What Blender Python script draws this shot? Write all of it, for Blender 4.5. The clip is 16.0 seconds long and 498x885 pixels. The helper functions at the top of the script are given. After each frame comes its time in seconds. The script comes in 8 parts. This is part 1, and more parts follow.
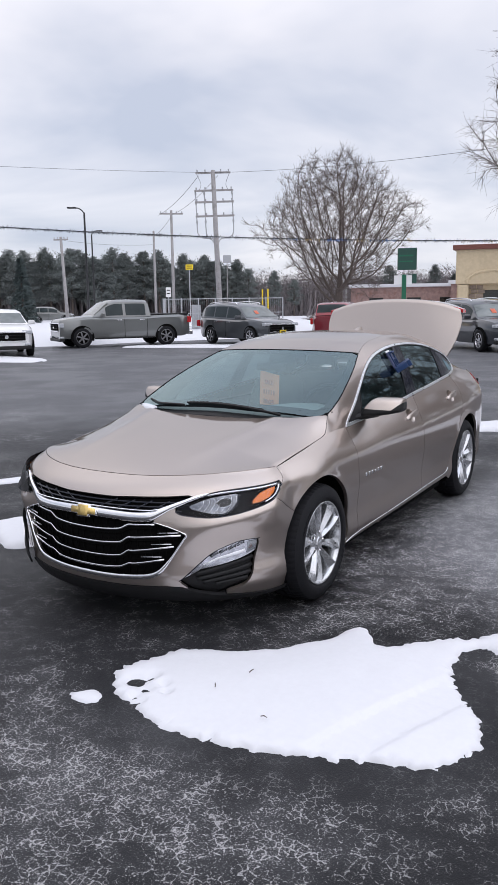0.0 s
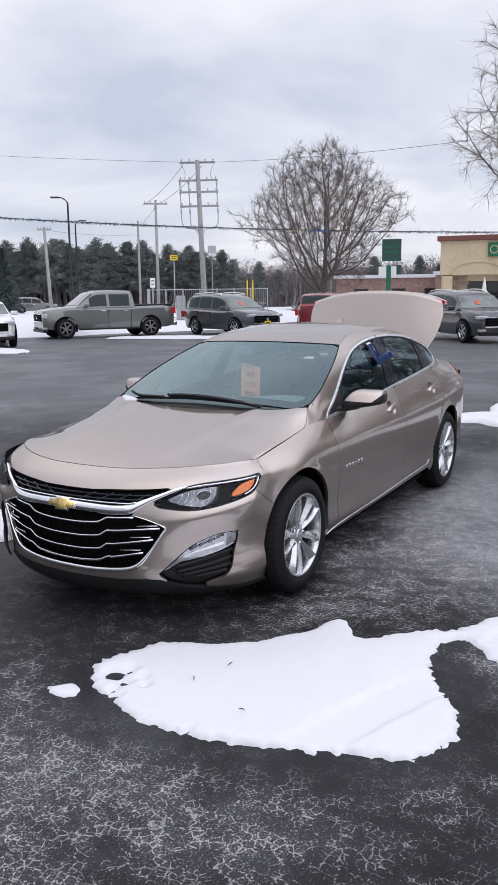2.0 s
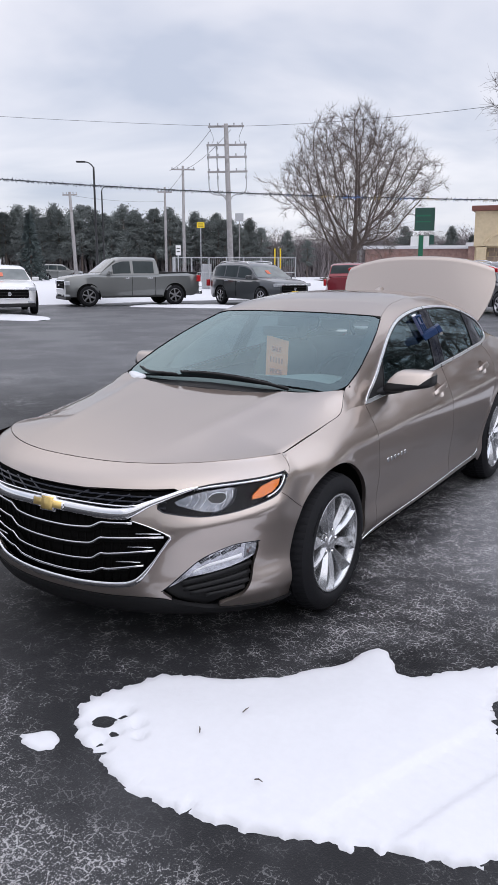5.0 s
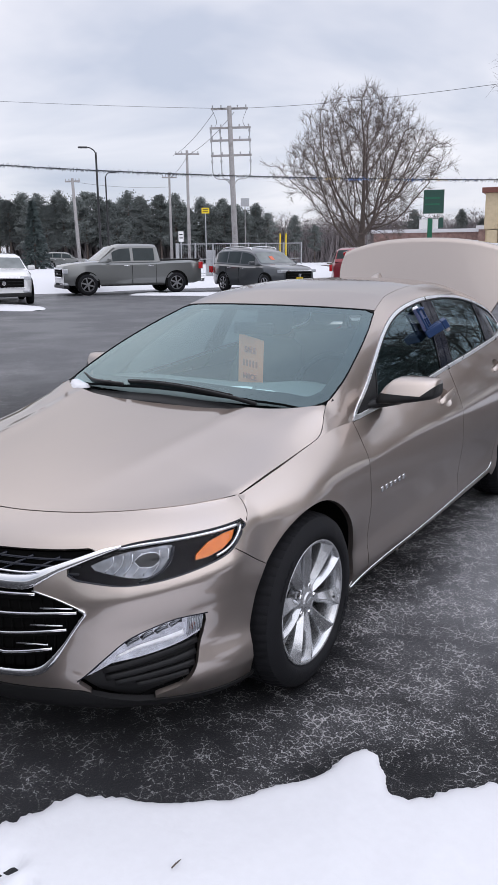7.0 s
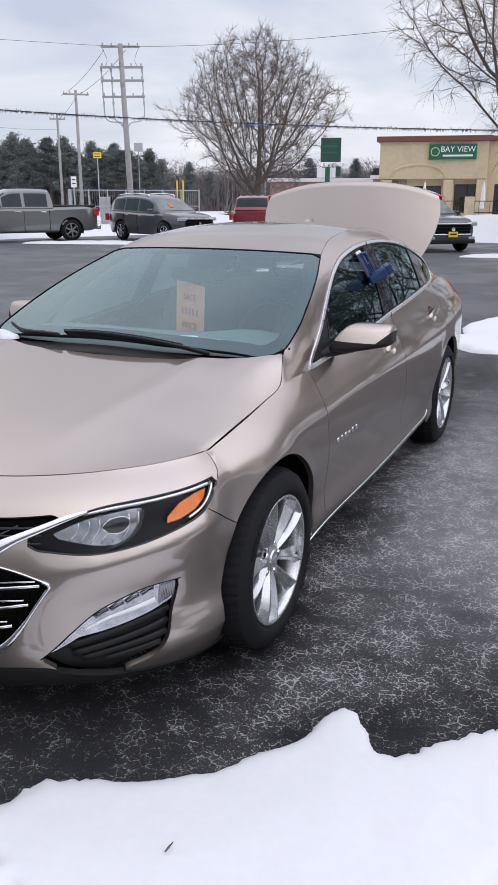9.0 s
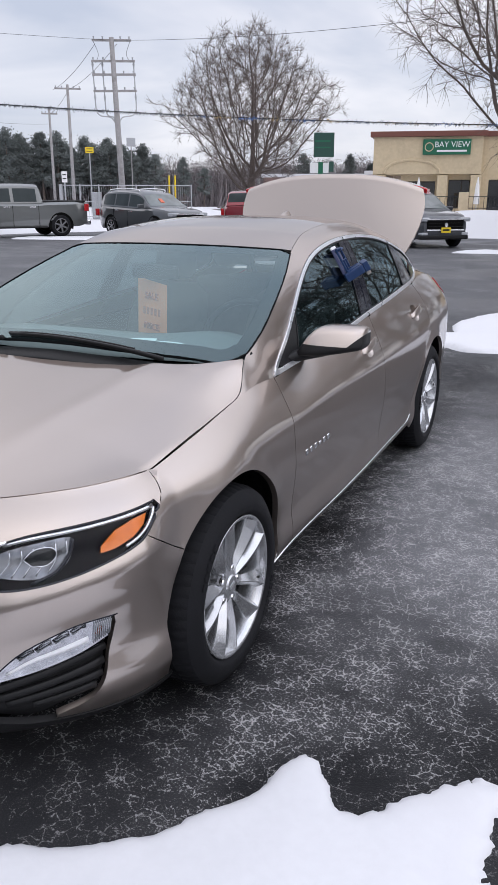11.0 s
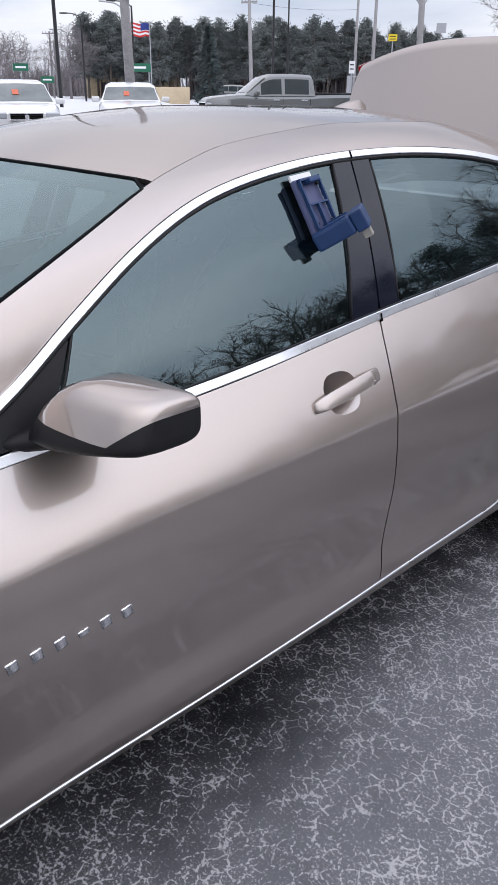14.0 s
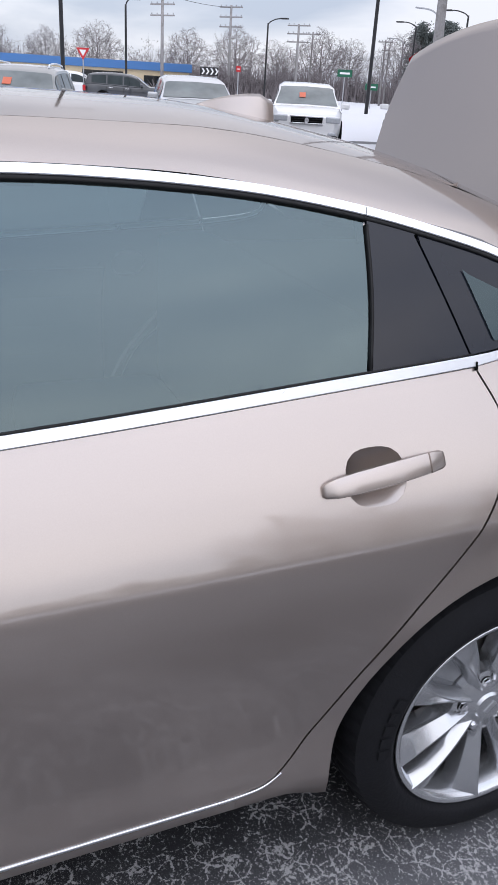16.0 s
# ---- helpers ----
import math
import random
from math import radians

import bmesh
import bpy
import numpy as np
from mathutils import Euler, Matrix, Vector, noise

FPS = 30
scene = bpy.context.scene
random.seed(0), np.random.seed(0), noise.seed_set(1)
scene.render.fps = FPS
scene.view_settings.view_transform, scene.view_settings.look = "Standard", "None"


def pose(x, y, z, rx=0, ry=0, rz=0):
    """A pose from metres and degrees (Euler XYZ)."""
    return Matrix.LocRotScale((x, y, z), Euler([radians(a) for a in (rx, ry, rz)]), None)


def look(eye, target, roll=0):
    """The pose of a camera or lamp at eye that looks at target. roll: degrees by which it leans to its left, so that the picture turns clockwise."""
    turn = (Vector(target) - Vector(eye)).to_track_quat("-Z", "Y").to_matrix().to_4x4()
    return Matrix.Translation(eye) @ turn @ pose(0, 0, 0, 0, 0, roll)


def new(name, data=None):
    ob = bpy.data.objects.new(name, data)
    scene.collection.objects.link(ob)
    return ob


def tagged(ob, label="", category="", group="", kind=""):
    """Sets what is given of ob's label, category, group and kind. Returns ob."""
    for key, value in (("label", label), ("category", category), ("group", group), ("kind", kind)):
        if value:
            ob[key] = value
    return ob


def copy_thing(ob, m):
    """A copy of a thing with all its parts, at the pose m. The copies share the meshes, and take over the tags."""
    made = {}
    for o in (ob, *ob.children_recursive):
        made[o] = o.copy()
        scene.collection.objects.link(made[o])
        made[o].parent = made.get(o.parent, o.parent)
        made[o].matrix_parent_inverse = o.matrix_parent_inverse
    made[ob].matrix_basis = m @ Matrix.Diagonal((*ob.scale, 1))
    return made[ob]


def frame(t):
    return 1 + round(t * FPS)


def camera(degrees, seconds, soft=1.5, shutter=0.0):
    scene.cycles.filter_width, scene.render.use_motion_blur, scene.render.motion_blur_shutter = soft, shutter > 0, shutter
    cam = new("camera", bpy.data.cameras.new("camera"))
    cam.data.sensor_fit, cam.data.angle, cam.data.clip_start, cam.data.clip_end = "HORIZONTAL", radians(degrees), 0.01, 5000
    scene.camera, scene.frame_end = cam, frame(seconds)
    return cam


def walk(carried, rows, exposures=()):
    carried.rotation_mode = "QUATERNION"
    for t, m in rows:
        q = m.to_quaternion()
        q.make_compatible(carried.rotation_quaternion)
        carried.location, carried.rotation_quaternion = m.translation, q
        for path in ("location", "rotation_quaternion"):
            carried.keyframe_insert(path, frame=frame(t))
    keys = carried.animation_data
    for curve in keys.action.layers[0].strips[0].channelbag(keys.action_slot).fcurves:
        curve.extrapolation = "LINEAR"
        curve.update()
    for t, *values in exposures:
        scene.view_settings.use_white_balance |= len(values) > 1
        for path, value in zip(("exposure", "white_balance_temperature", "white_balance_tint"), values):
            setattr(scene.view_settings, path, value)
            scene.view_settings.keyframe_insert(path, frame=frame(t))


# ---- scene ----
cam = camera(35.1, 16.0)
PATH = [
    (0, (2.772, -3.891, 1.671), (1.75, -2.207, 1.326), -0.8),
    (0.5, (2.789, -3.836, 1.669), (1.768, -2.151, 1.325), -0.6),
    (1, (2.797, -3.848, 1.674), (1.787, -2.157, 1.324), -0.6),
    (1.5, (2.794, -3.851, 1.675), (1.796, -2.155, 1.318), -0.6),
    (2, (2.793, -3.865, 1.676), (1.804, -2.165, 1.308), -0.7),
    (2.5, (2.784, -3.857, 1.673), (1.801, -2.156, 1.296), -0.8),
    (3, (2.762, -3.838, 1.668), (1.786, -2.136, 1.278), -0.7),
    (3.5, (2.662, -3.739, 1.668), (1.681, -2.044, 1.263), -0.9),
    (4, (2.565, -3.623, 1.655), (1.569, -1.94, 1.235), -0.6),
    (6.5, (2.269, -2.58, 1.619), (1.201, -0.953, 1.16), 0.1),
    (7, (2.174, -2.43, 1.619), (1.123, -0.796, 1.147), -0.6),
    (7.5, (1.979, -2.361, 1.61), (1.002, -0.69, 1.106), -0.9),
    (8, (1.859, -2.339, 1.596), (0.967, -0.636, 1.047), -0.4),
    (8.5, (1.889, -2.397, 1.586), (1.065, -0.67, 1.003), 0.0),
    (11, (1.902, -2.098, 1.562), (1.102, -0.366, 0.962), 0.1),
    (11.5, (1.941, -1.765, 1.558), (1.095, -0.055, 0.958), -0.4),
    (12, (1.957, -1.357, 1.566), (1.05, 0.324, 0.973), -0.4),
    (12.5, (2.006, -0.948, 1.549), (0.974, 0.659, 0.955), -0.8),
    (13, (1.938, -0.529, 1.517), (0.807, 0.986, 0.866), -0.2),
    (13.5, (1.912, -0.131, 1.492), (0.698, 1.261, 0.726), -0.4),
    (14, (1.918, 0.197, 1.504), (0.61, 1.468, 0.682), 0.5),
    (14.5, (1.802, 0.607, 1.476), (0.424, 1.794, 0.645), 2.2),
    (15, (1.795, 0.979, 1.468), (0.306, 2.028, 0.641), 3.2),
    (15.5, (1.815, 1.392, 1.473), (0.209, 2.244, 0.639), 3.5),
    (16, (1.833, 1.833, 1.483), (0.158, 2.554, 0.659), 3.5),
]
walk(cam, [(t, look(eye, target, roll)) for t, eye, target, roll in PATH], [(0, 0.0, 6500, 10), (11.0, 0.0, 6500, 10), (11.8, 0.08, 6500, 10), (12.2, 0.08, 6450, 10), (12.9, -0.03, 6380, 10), (13.6, 0.08, 6350, 10), (14.6, 0.02, 6350, 10), (16, 0.0, 6350, 10)])

# ---------------------------------------------------------------- sky and light
world = bpy.data.worlds.new("overcast_sky")
scene.world = world
world.use_nodes = True
wn, wl = world.node_tree.nodes, world.node_tree.links
wn.clear()


def wnode(kind, **values):
    n = wn.new(kind)
    for k, v in values.items():
        n.inputs[k].default_value = v
    return n


sky = wn.new("ShaderNodeTexSky")
sky.sky_type, sky.sun_disc = "NISHITA", False
sky.sun_elevation, sky.sun_rotation = radians(34), radians(70)
coord = wn.new("ShaderNodeTexCoord")
split = wn.new("ShaderNodeSeparateXYZ")
wl.new(coord.outputs["Generated"], split.inputs[0])
# thin cloud sheets: the direction is spread out towards the horizon, as on a flat layer
lift = wn.new("ShaderNodeMath"); lift.operation = "ADD"; lift.inputs[1].default_value = 0.18
wl.new(split.outputs["Z"], lift.inputs[0])
flat = []
for axis in ("X", "Y"):
    d = wn.new("ShaderNodeMath"); d.operation = "DIVIDE"
    wl.new(split.outputs[axis], d.inputs[0]); wl.new(lift.outputs[0], d.inputs[1]); flat.append(d)
layer = wn.new("ShaderNodeCombineXYZ")
wl.new(flat[0].outputs[0], layer.inputs[0]); wl.new(flat[1].outputs[0], layer.inputs[1])
cloud = wnode("ShaderNodeTexNoise", Scale=0.75, Detail=5.0, Roughness=0.5, Distortion=0.35)
wl.new(layer.outputs[0], cloud.inputs["Vector"])
cr = wn.new("ShaderNodeValToRGB")
cr.color_ramp.elements[0].position, cr.color_ramp.elements[0].color = 0.36, (0.56, 0.60, 0.70, 1)
cr.color_ramp.elements[1].position, cr.color_ramp.elements[1].color = 0.60, (0.96, 0.94, 0.965, 1)
wl.new(cloud.outputs["Fac"], cr.inputs[0])
rise = wn.new("ShaderNodeValToRGB")
rise.color_ramp.elements[0].position, rise.color_ramp.elements[0].color = 0.0, (0.82, 0.84, 0.90, 1)
rise.color_ramp.elements[1].position, rise.color_ramp.elements[1].color = 0.75, (1.55, 1.56, 1.62, 1)
e = rise.color_ramp.elements.new(0.30); e.color = (1.0, 0.99, 1.01, 1)
wl.new(split.outputs["Z"], rise.inputs[0])
over = wn.new("ShaderNodeMix"); over.data_type, over.blend_type = "RGBA", "MULTIPLY"; over.inputs[0].default_value = 1.0
wl.new(cr.outputs[0], over.inputs[6]); wl.new(rise.outputs[0], over.inputs[7])
toward = wn.new("ShaderNodeVectorMath"); toward.operation = "DOT_PRODUCT"; toward.inputs[1].default_value = (0.90, -0.12, 0.42)
wl.new(coord.outputs["Generated"], toward.inputs[0])
glow = wn.new("ShaderNodeMapRange"); glow.interpolation_type = "SMOOTHSTEP"
glow.inputs["From Min"].default_value, glow.inputs["From Max"].default_value, glow.inputs["To Min"].default_value, glow.inputs["To Max"].default_value = 0.15, 1.0, 1.0, 1.55
wl.new(toward.outputs["Value"], glow.inputs["Value"])
# heavier cloud away from the open field
shade = wn.new("ShaderNodeMapRange"); shade.interpolation_type = "SMOOTHSTEP"
shade.inputs["From Min"].default_value, shade.inputs["From Max"].default_value, shade.inputs["To Min"].default_value, shade.inputs["To Max"].default_value = -1.0, 0.3, 0.74, 1.0
wl.new(split.outputs["Y"], shade.inputs["Value"])
level = wn.new("ShaderNodeMath"); level.operation = "MULTIPLY"
wl.new(glow.outputs[0], level.inputs[0]); wl.new(shade.outputs[0], level.inputs[1])
b_sky, b_cloud, both = wnode("ShaderNodeBackground", Strength=0.02), wnode("ShaderNodeBackground", Strength=1.0), wn.new("ShaderNodeAddShader")
wl.new(sky.outputs[0], b_sky.inputs[0]); wl.new(over.outputs[2], b_cloud.inputs[0]); wl.new(level.outputs[0], b_cloud.inputs[1])
wl.new(b_sky.outputs[0], both.inputs[0]); wl.new(b_cloud.outputs[0], both.inputs[1])
wl.new(both.outputs[0], wn.new("ShaderNodeOutputWorld").inputs[0])

lamp = bpy.data.lights.new("sun", "SUN")
lamp.energy, lamp.angle, lamp.color = 0.5, radians(140), (1.0, 0.96, 0.92)
sun = new("sun", lamp)
sun.matrix_world = look((18, -6, 14), (0, 0, 0))
scene.view_settings.exposure = 0.0

# ---------------------------------------------------------------- materials


def material(name, base, rough=0.5, metal=0.0, vary=0.12, grain=20.0, stain=None, stain_scale=1.5, stain_at=(0.5, 0.7), bump=0.0, bump_scale=200.0, coat=0.0,
             trans=0.0, ior=1.45, per_object=0.0, emit=0.0, rough_vary=0.08, spec=0.5, detail=4.0, alpha=1.0):
    """A surface with grain at a small scale, stains at a larger one and fine relief."""
    m = bpy.data.materials.new(name)
    m.use_nodes = True
    n, l = m.node_tree.nodes, m.node_tree.links
    b = n["Principled BSDF"]
    c = n.new("ShaderNodeTexCoord")
    fine = n.new("ShaderNodeTexNoise"); fine.inputs["Scale"].default_value = grain; fine.inputs["Detail"].default_value = detail
    l.new(c.outputs["Object"], fine.inputs["Vector"])
    shade = n.new("ShaderNodeMapRange")
    shade.inputs["From Min"].default_value, shade.inputs["From Max"].default_value = 0.25, 0.75
    shade.inputs["To Min"].default_value, shade.inputs["To Max"].default_value = 1 - vary, 1 + vary
    l.new(fine.outputs["Fac"], shade.inputs["Value"])
    tone = n.new("ShaderNodeMix"); tone.data_type, tone.blend_type = "RGBA", "MULTIPLY"; tone.inputs[0].default_value = 1
    tone.inputs[6].default_value = (*base, 1)
    l.new(shade.outputs[0], tone.inputs[7])
    out = tone.outputs[2]
    if stain:
        wide = n.new("ShaderNodeTexNoise"); wide.inputs["Scale"].default_value = stain_scale; wide.inputs["Detail"].default_value = 5; wide.inputs["Roughness"].default_value = 0.65
        l.new(c.outputs["Object"], wide.inputs["Vector"])
        mask = n.new("ShaderNodeMapRange"); mask.interpolation_type = "SMOOTHSTEP"
        mask.inputs["From Min"].default_value, mask.inputs["From Max"].default_value = stain_at
        l.new(wide.outputs["Fac"], mask.inputs["Value"])
        mix = n.new("ShaderNodeMix"); mix.data_type = "RGBA"
        mix.inputs[7].default_value = (*stain, 1)
        l.new(mask.outputs[0], mix.inputs[0]); l.new(out, mix.inputs[6])
        out = mix.outputs[2]
    if per_object:
        info = n.new("ShaderNodeObjectInfo")
        rr = n.new("ShaderNodeMapRange"); rr.inputs["To Min"].default_value, rr.inputs["To Max"].default_value = 1 - per_object, 1 + per_object
        l.new(info.outputs["Random"], rr.inputs["Value"])
        mix = n.new("ShaderNodeMix"); mix.data_type, mix.blend_type = "RGBA", "MULTIPLY"; mix.inputs[0].default_value = 1
        l.new(out, mix.inputs[6]); l.new(rr.outputs[0], mix.inputs[7])
        out = mix.outputs[2]
    l.new(out, b.inputs["Base Color"])
    rv = n.new("ShaderNodeMapRange")
    rv.inputs["To Min"].default_value, rv.inputs["To Max"].default_value = max(0, rough - rough_vary), min(1, rough + rough_vary)
    l.new(fine.outputs["Fac"], rv.inputs["Value"]); l.new(rv.outputs[0], b.inputs["Roughness"])
    b.inputs["Metallic"].default_value = metal
    b.inputs["IOR"].default_value = ior
    b.inputs["Specular IOR Level"].default_value = spec
    b.inputs["Coat Weight"].default_value, b.inputs["Coat Roughness"].default_value = coat, 0.03
    b.inputs["Transmission Weight"].default_value = trans
    b.inputs["Alpha"].default_value = alpha
    if emit:
        b.inputs["Emission Color"].default_value, b.inputs["Emission Strength"].default_value = (*base, 1), emit
    if bump:
        rel = n.new("ShaderNodeTexNoise"); rel.inputs["Scale"].default_value = bump_scale; rel.inputs["Detail"].default_value = 3
        l.new(c.outputs["Object"], rel.inputs["Vector"])
        bp = n.new("ShaderNodeBump"); bp.inputs["Strength"].default_value = bump; bp.inputs["Distance"].default_value = 1.0 / bump_scale
        l.new(rel.outputs["Fac"], bp.inputs["Height"]); l.new(bp.outputs[0], b.inputs["Normal"])
    return m


def asphalt_material():
    """Old sealed asphalt, damp in places, with a dried salt crust that gathers in fine cracks and in wide patches."""
    m = material("asphalt", (0.011, 0.0113, 0.013), 0.6, vary=0.35, grain=120, stain=(0.024, 0.0245, 0.027), stain_scale=0.35, stain_at=(0.42, 0.62), bump=0.4, bump_scale=160, rough_vary=0.15)
    n, l = m.node_tree.nodes, m.node_tree.links
    b = n["Principled BSDF"]
    c = n.new("ShaderNodeTexCoord")

    def tex(kind, scale, source=None, **kw):
        t = n.new(kind); t.inputs["Scale"].default_value = scale
        for k, v in kw.items():
            t.inputs[k].default_value = v
        l.new(source or c.outputs["Object"], t.inputs["Vector"])
        return t

    def ramp(src, lo, hi, a=0.0, z=1.0):
        r = n.new("ShaderNodeMapRange"); r.interpolation_type = "SMOOTHSTEP"
        r.inputs["From Min"].default_value, r.inputs["From Max"].default_value, r.inputs["To Min"].default_value, r.inputs["To Max"].default_value = lo, hi, a, z
        l.new(src, r.inputs["Value"]); return r.outputs[0]

    def times(a, z, op="MULTIPLY"):
        t = n.new("ShaderNodeMath"); t.operation = op; t.use_clamp = True
        l.new(a, t.inputs[0])
        if isinstance(z, float):
            t.inputs[1].default_value = z
        else:
            l.new(z, t.inputs[1])
        return t.outputs[0]

    warp = tex("ShaderNodeTexNoise", 22.0, Detail=3.0)
    wv = n.new("ShaderNodeMix"); wv.data_type, wv.blend_type = "RGBA", "ADD"; wv.inputs[0].default_value = 0.030
    l.new(c.outputs["Object"], wv.inputs[6]); l.new(warp.outputs["Color"], wv.inputs[7])
    veins = tex("ShaderNodeTexVoronoi", 31.0, wv.outputs[2]); veins.feature = "DISTANCE_TO_EDGE"
    fine = tex("ShaderNodeTexVoronoi", 95.0, wv.outputs[2]); fine.feature = "DISTANCE_TO_EDGE"
    specks = tex("ShaderNodeTexNoise", 130.0, Detail=4.0, Roughness=0.75)
    breaks = tex("ShaderNodeTexNoise", 11.0, Detail=4.0, Roughness=0.6)
    patches = tex("ShaderNodeTexNoise", 1.3, Detail=4.0, Roughness=0.62)
    spread = None
    for cx, cy, rad, amount in ((1.9, 1.2, 1.7, 0.24), (1.45, 0.9, 0.8, 0.22), (2.4, 3.6, 1.5, 0.08), (1.0, -0.9, 0.7, 0.06), (1.1, -2.8, 1.2, 0.11), (1.9, 5.0, 1.3, 0.04), (1.2, 2.6, 1.0, 0.18), (1.15, 1.5, 0.9, 0.22), (0.98, 1.0, 0.7, 0.26), (1.05, 2.2, 0.8, 0.25), (0.95, -2.0, 1.0, 0.16)):
        gap = n.new("ShaderNodeVectorMath"); gap.operation = "DISTANCE"; gap.inputs[1].default_value = (cx, cy, 0)
        l.new(c.outputs["Object"], gap.inputs[0])
        one = ramp(gap.outputs["Value"], rad * 0.2, rad * 1.3, amount, 0.0)
        spread = one if spread is None else times(spread, one, "MAXIMUM")
    dense = n.new("ShaderNodeMath"); dense.operation = "ADD"
    l.new(patches.outputs["Fac"], dense.inputs[0]); l.new(spread, dense.inputs[1])
    # specks crowd along the cracks and fill the dusty patches
    crack = times(ramp(veins.outputs["Distance"], 0.0, 0.11, 1.0, 0.0), ramp(breaks.outputs["Fac"], 0.38, 0.60, 0.25, 1.0))
    small = ramp(fine.outputs["Distance"], 0.0, 0.16, 1.0, 0.0)

    def add(a, b, k):
        t = n.new("ShaderNodeMath"); t.operation = "MULTIPLY_ADD"; t.inputs[1].default_value = k
        l.new(b, t.inputs[0]); l.new(a, t.inputs[2])
        return t.outputs[0]

    crowd = add(add(add(add(times(ramp(specks.outputs["Fac"], 0.32, 0.68), 0.5), crack, 0.29), small, 0.06), breaks.outputs["Fac"], 0.30), dense.outputs[0], 0.45)
    grit = tex("ShaderNodeTexNoise", 330.0, Detail=2.0)
    salt = times(ramp(crowd, 0.85, 1.02), ramp(dense.outputs[0], 0.42, 0.74, 0.32, 0.92))
    salt = times(salt, times(times(ramp(grit.outputs["Fac"], 0.60, 0.68), ramp(breaks.outputs["Fac"], 0.42, 0.62, 0.15, 1.0)), ramp(dense.outputs[0], 0.40, 0.74, 0.26, 0.72)), "ADD")
    # meltwater has washed the ground next to the snow
    for cx, cy, rad in ((0.85, -1.36, 0.32), (1.25, -1.18, 0.46), (1.70, -1.0, 0.48)):
        gap = n.new("ShaderNodeVectorMath"); gap.operation = "DISTANCE"; gap.inputs[1].default_value = (cx, cy, 0)
        l.new(wv.outputs[2], gap.inputs[0])
        salt = times(salt, ramp(gap.outputs["Value"], rad, rad + 0.20, 0.25, 1.0))
    mix = n.new("ShaderNodeMix"); mix.data_type = "RGBA"; mix.inputs[7].default_value = (0.50, 0.495, 0.50, 1)
    film = n.new("ShaderNodeMix"); film.data_type = "RGBA"; film.inputs[7].default_value = (0.050, 0.051, 0.055, 1)
    old = b.inputs["Base Color"].links[0].from_socket
    # the strip along the doors has dried paler; damp and contact shade darken its sill-side colour
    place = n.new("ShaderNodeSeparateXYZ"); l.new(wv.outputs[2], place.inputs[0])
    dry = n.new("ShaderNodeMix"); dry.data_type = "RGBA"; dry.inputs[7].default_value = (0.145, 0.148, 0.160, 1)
    # the lot also pales with distance: its grey sheen is put into the colour
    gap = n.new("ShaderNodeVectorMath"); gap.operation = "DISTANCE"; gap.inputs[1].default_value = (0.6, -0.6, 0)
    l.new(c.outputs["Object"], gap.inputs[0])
    far_sheen = times(ramp(gap.outputs["Value"], 4.5, 11.0), 0.58)
    l.new(times(far_sheen, times(times(times(ramp(place.outputs["Y"], -0.1, 1.3), ramp(place.outputs["Y"], 2.6, 5.0, 1.0, 0.30)), times(ramp(place.outputs["X"], 0.74, 1.10), ramp(place.outputs["X"], 2.4, 4.6, 1.0, 0.30))), ramp(patches.outputs["Fac"], 0.30, 0.55, 0.55, 1.0)), "MAXIMUM"), dry.inputs[0])
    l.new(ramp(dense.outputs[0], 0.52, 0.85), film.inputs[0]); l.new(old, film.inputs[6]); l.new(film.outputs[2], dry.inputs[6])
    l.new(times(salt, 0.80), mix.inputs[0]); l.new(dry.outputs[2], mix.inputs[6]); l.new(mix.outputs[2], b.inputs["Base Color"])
    damp = tex("ShaderNodeTexNoise", 0.55, Detail=3.0)
    rough = times(ramp(damp.outputs["Fac"], 0.38, 0.62, 0.36, 0.54), times(salt, 0.3), "ADD")
    l.new(rough, b.inputs["Roughness"])
    b.inputs["Specular IOR Level"].default_value = 0.12
    return m


def snow_material():
    m = material("snow", (0.675, 0.68, 0.71), 0.65, vary=0.02, grain=30, stain=(0.65, 0.65, 0.68), stain_scale=0.8, stain_at=(0.58, 0.8), bump=0.10, bump_scale=45)
    b = m.node_tree.nodes["Principled BSDF"]
    b.inputs["Subsurface Weight"].default_value = 0.0
    return m


ASPHALT, SNOW = asphalt_material(), snow_material()
BARK = material("bark", (0.105, 0.085, 0.075), 0.9, vary=0.35, grain=15, bump=0.6, bump_scale=40)
TWIG = material("twigs", (0.115, 0.092, 0.083), 0.9, vary=0.25, grain=3)
NEEDLE = material("pine_needles", (0.125, 0.142, 0.138), 0.8, vary=0.45, grain=1.2, per_object=0.2)
SPRUCE = material("spruce_needles", (0.070, 0.092, 0.092), 0.75, vary=0.4, grain=1.6)
POLE_WOOD = material("weathered_wood", (0.31, 0.30, 0.30), 0.85, vary=0.2, grain=14, stain=(0.20, 0.19, 0.185), stain_scale=2)
POLE_BLACK = material("black_painted_metal", (0.018, 0.018, 0.020), 0.4, vary=0.2)
GALVANISED = material("galvanised_steel", (0.42, 0.43, 0.45), 0.45, metal=0.7, vary=0.15)
WIRE = material("cable", (0.04, 0.04, 0.045), 0.6)
STUCCO = material("tan_stucco", (0.56, 0.46, 0.31), 0.9, vary=0.08, grain=5, stain=(0.46, 0.37, 0.25), stain_scale=0.5, bump=0.4, bump_scale=60)
STONE = material("brown_stone", (0.30, 0.24, 0.20), 0.9, vary=0.3, grain=4, bump=0.4, bump_scale=25)
CAP_BROWN = material("brown_metal_cap", (0.16, 0.060, 0.045), 0.5)
BRICK = material("red_brick", (0.30, 0.20, 0.18), 0.9, vary=0.25, grain=3, stain=(0.22, 0.12, 0.10), stain_scale=1)
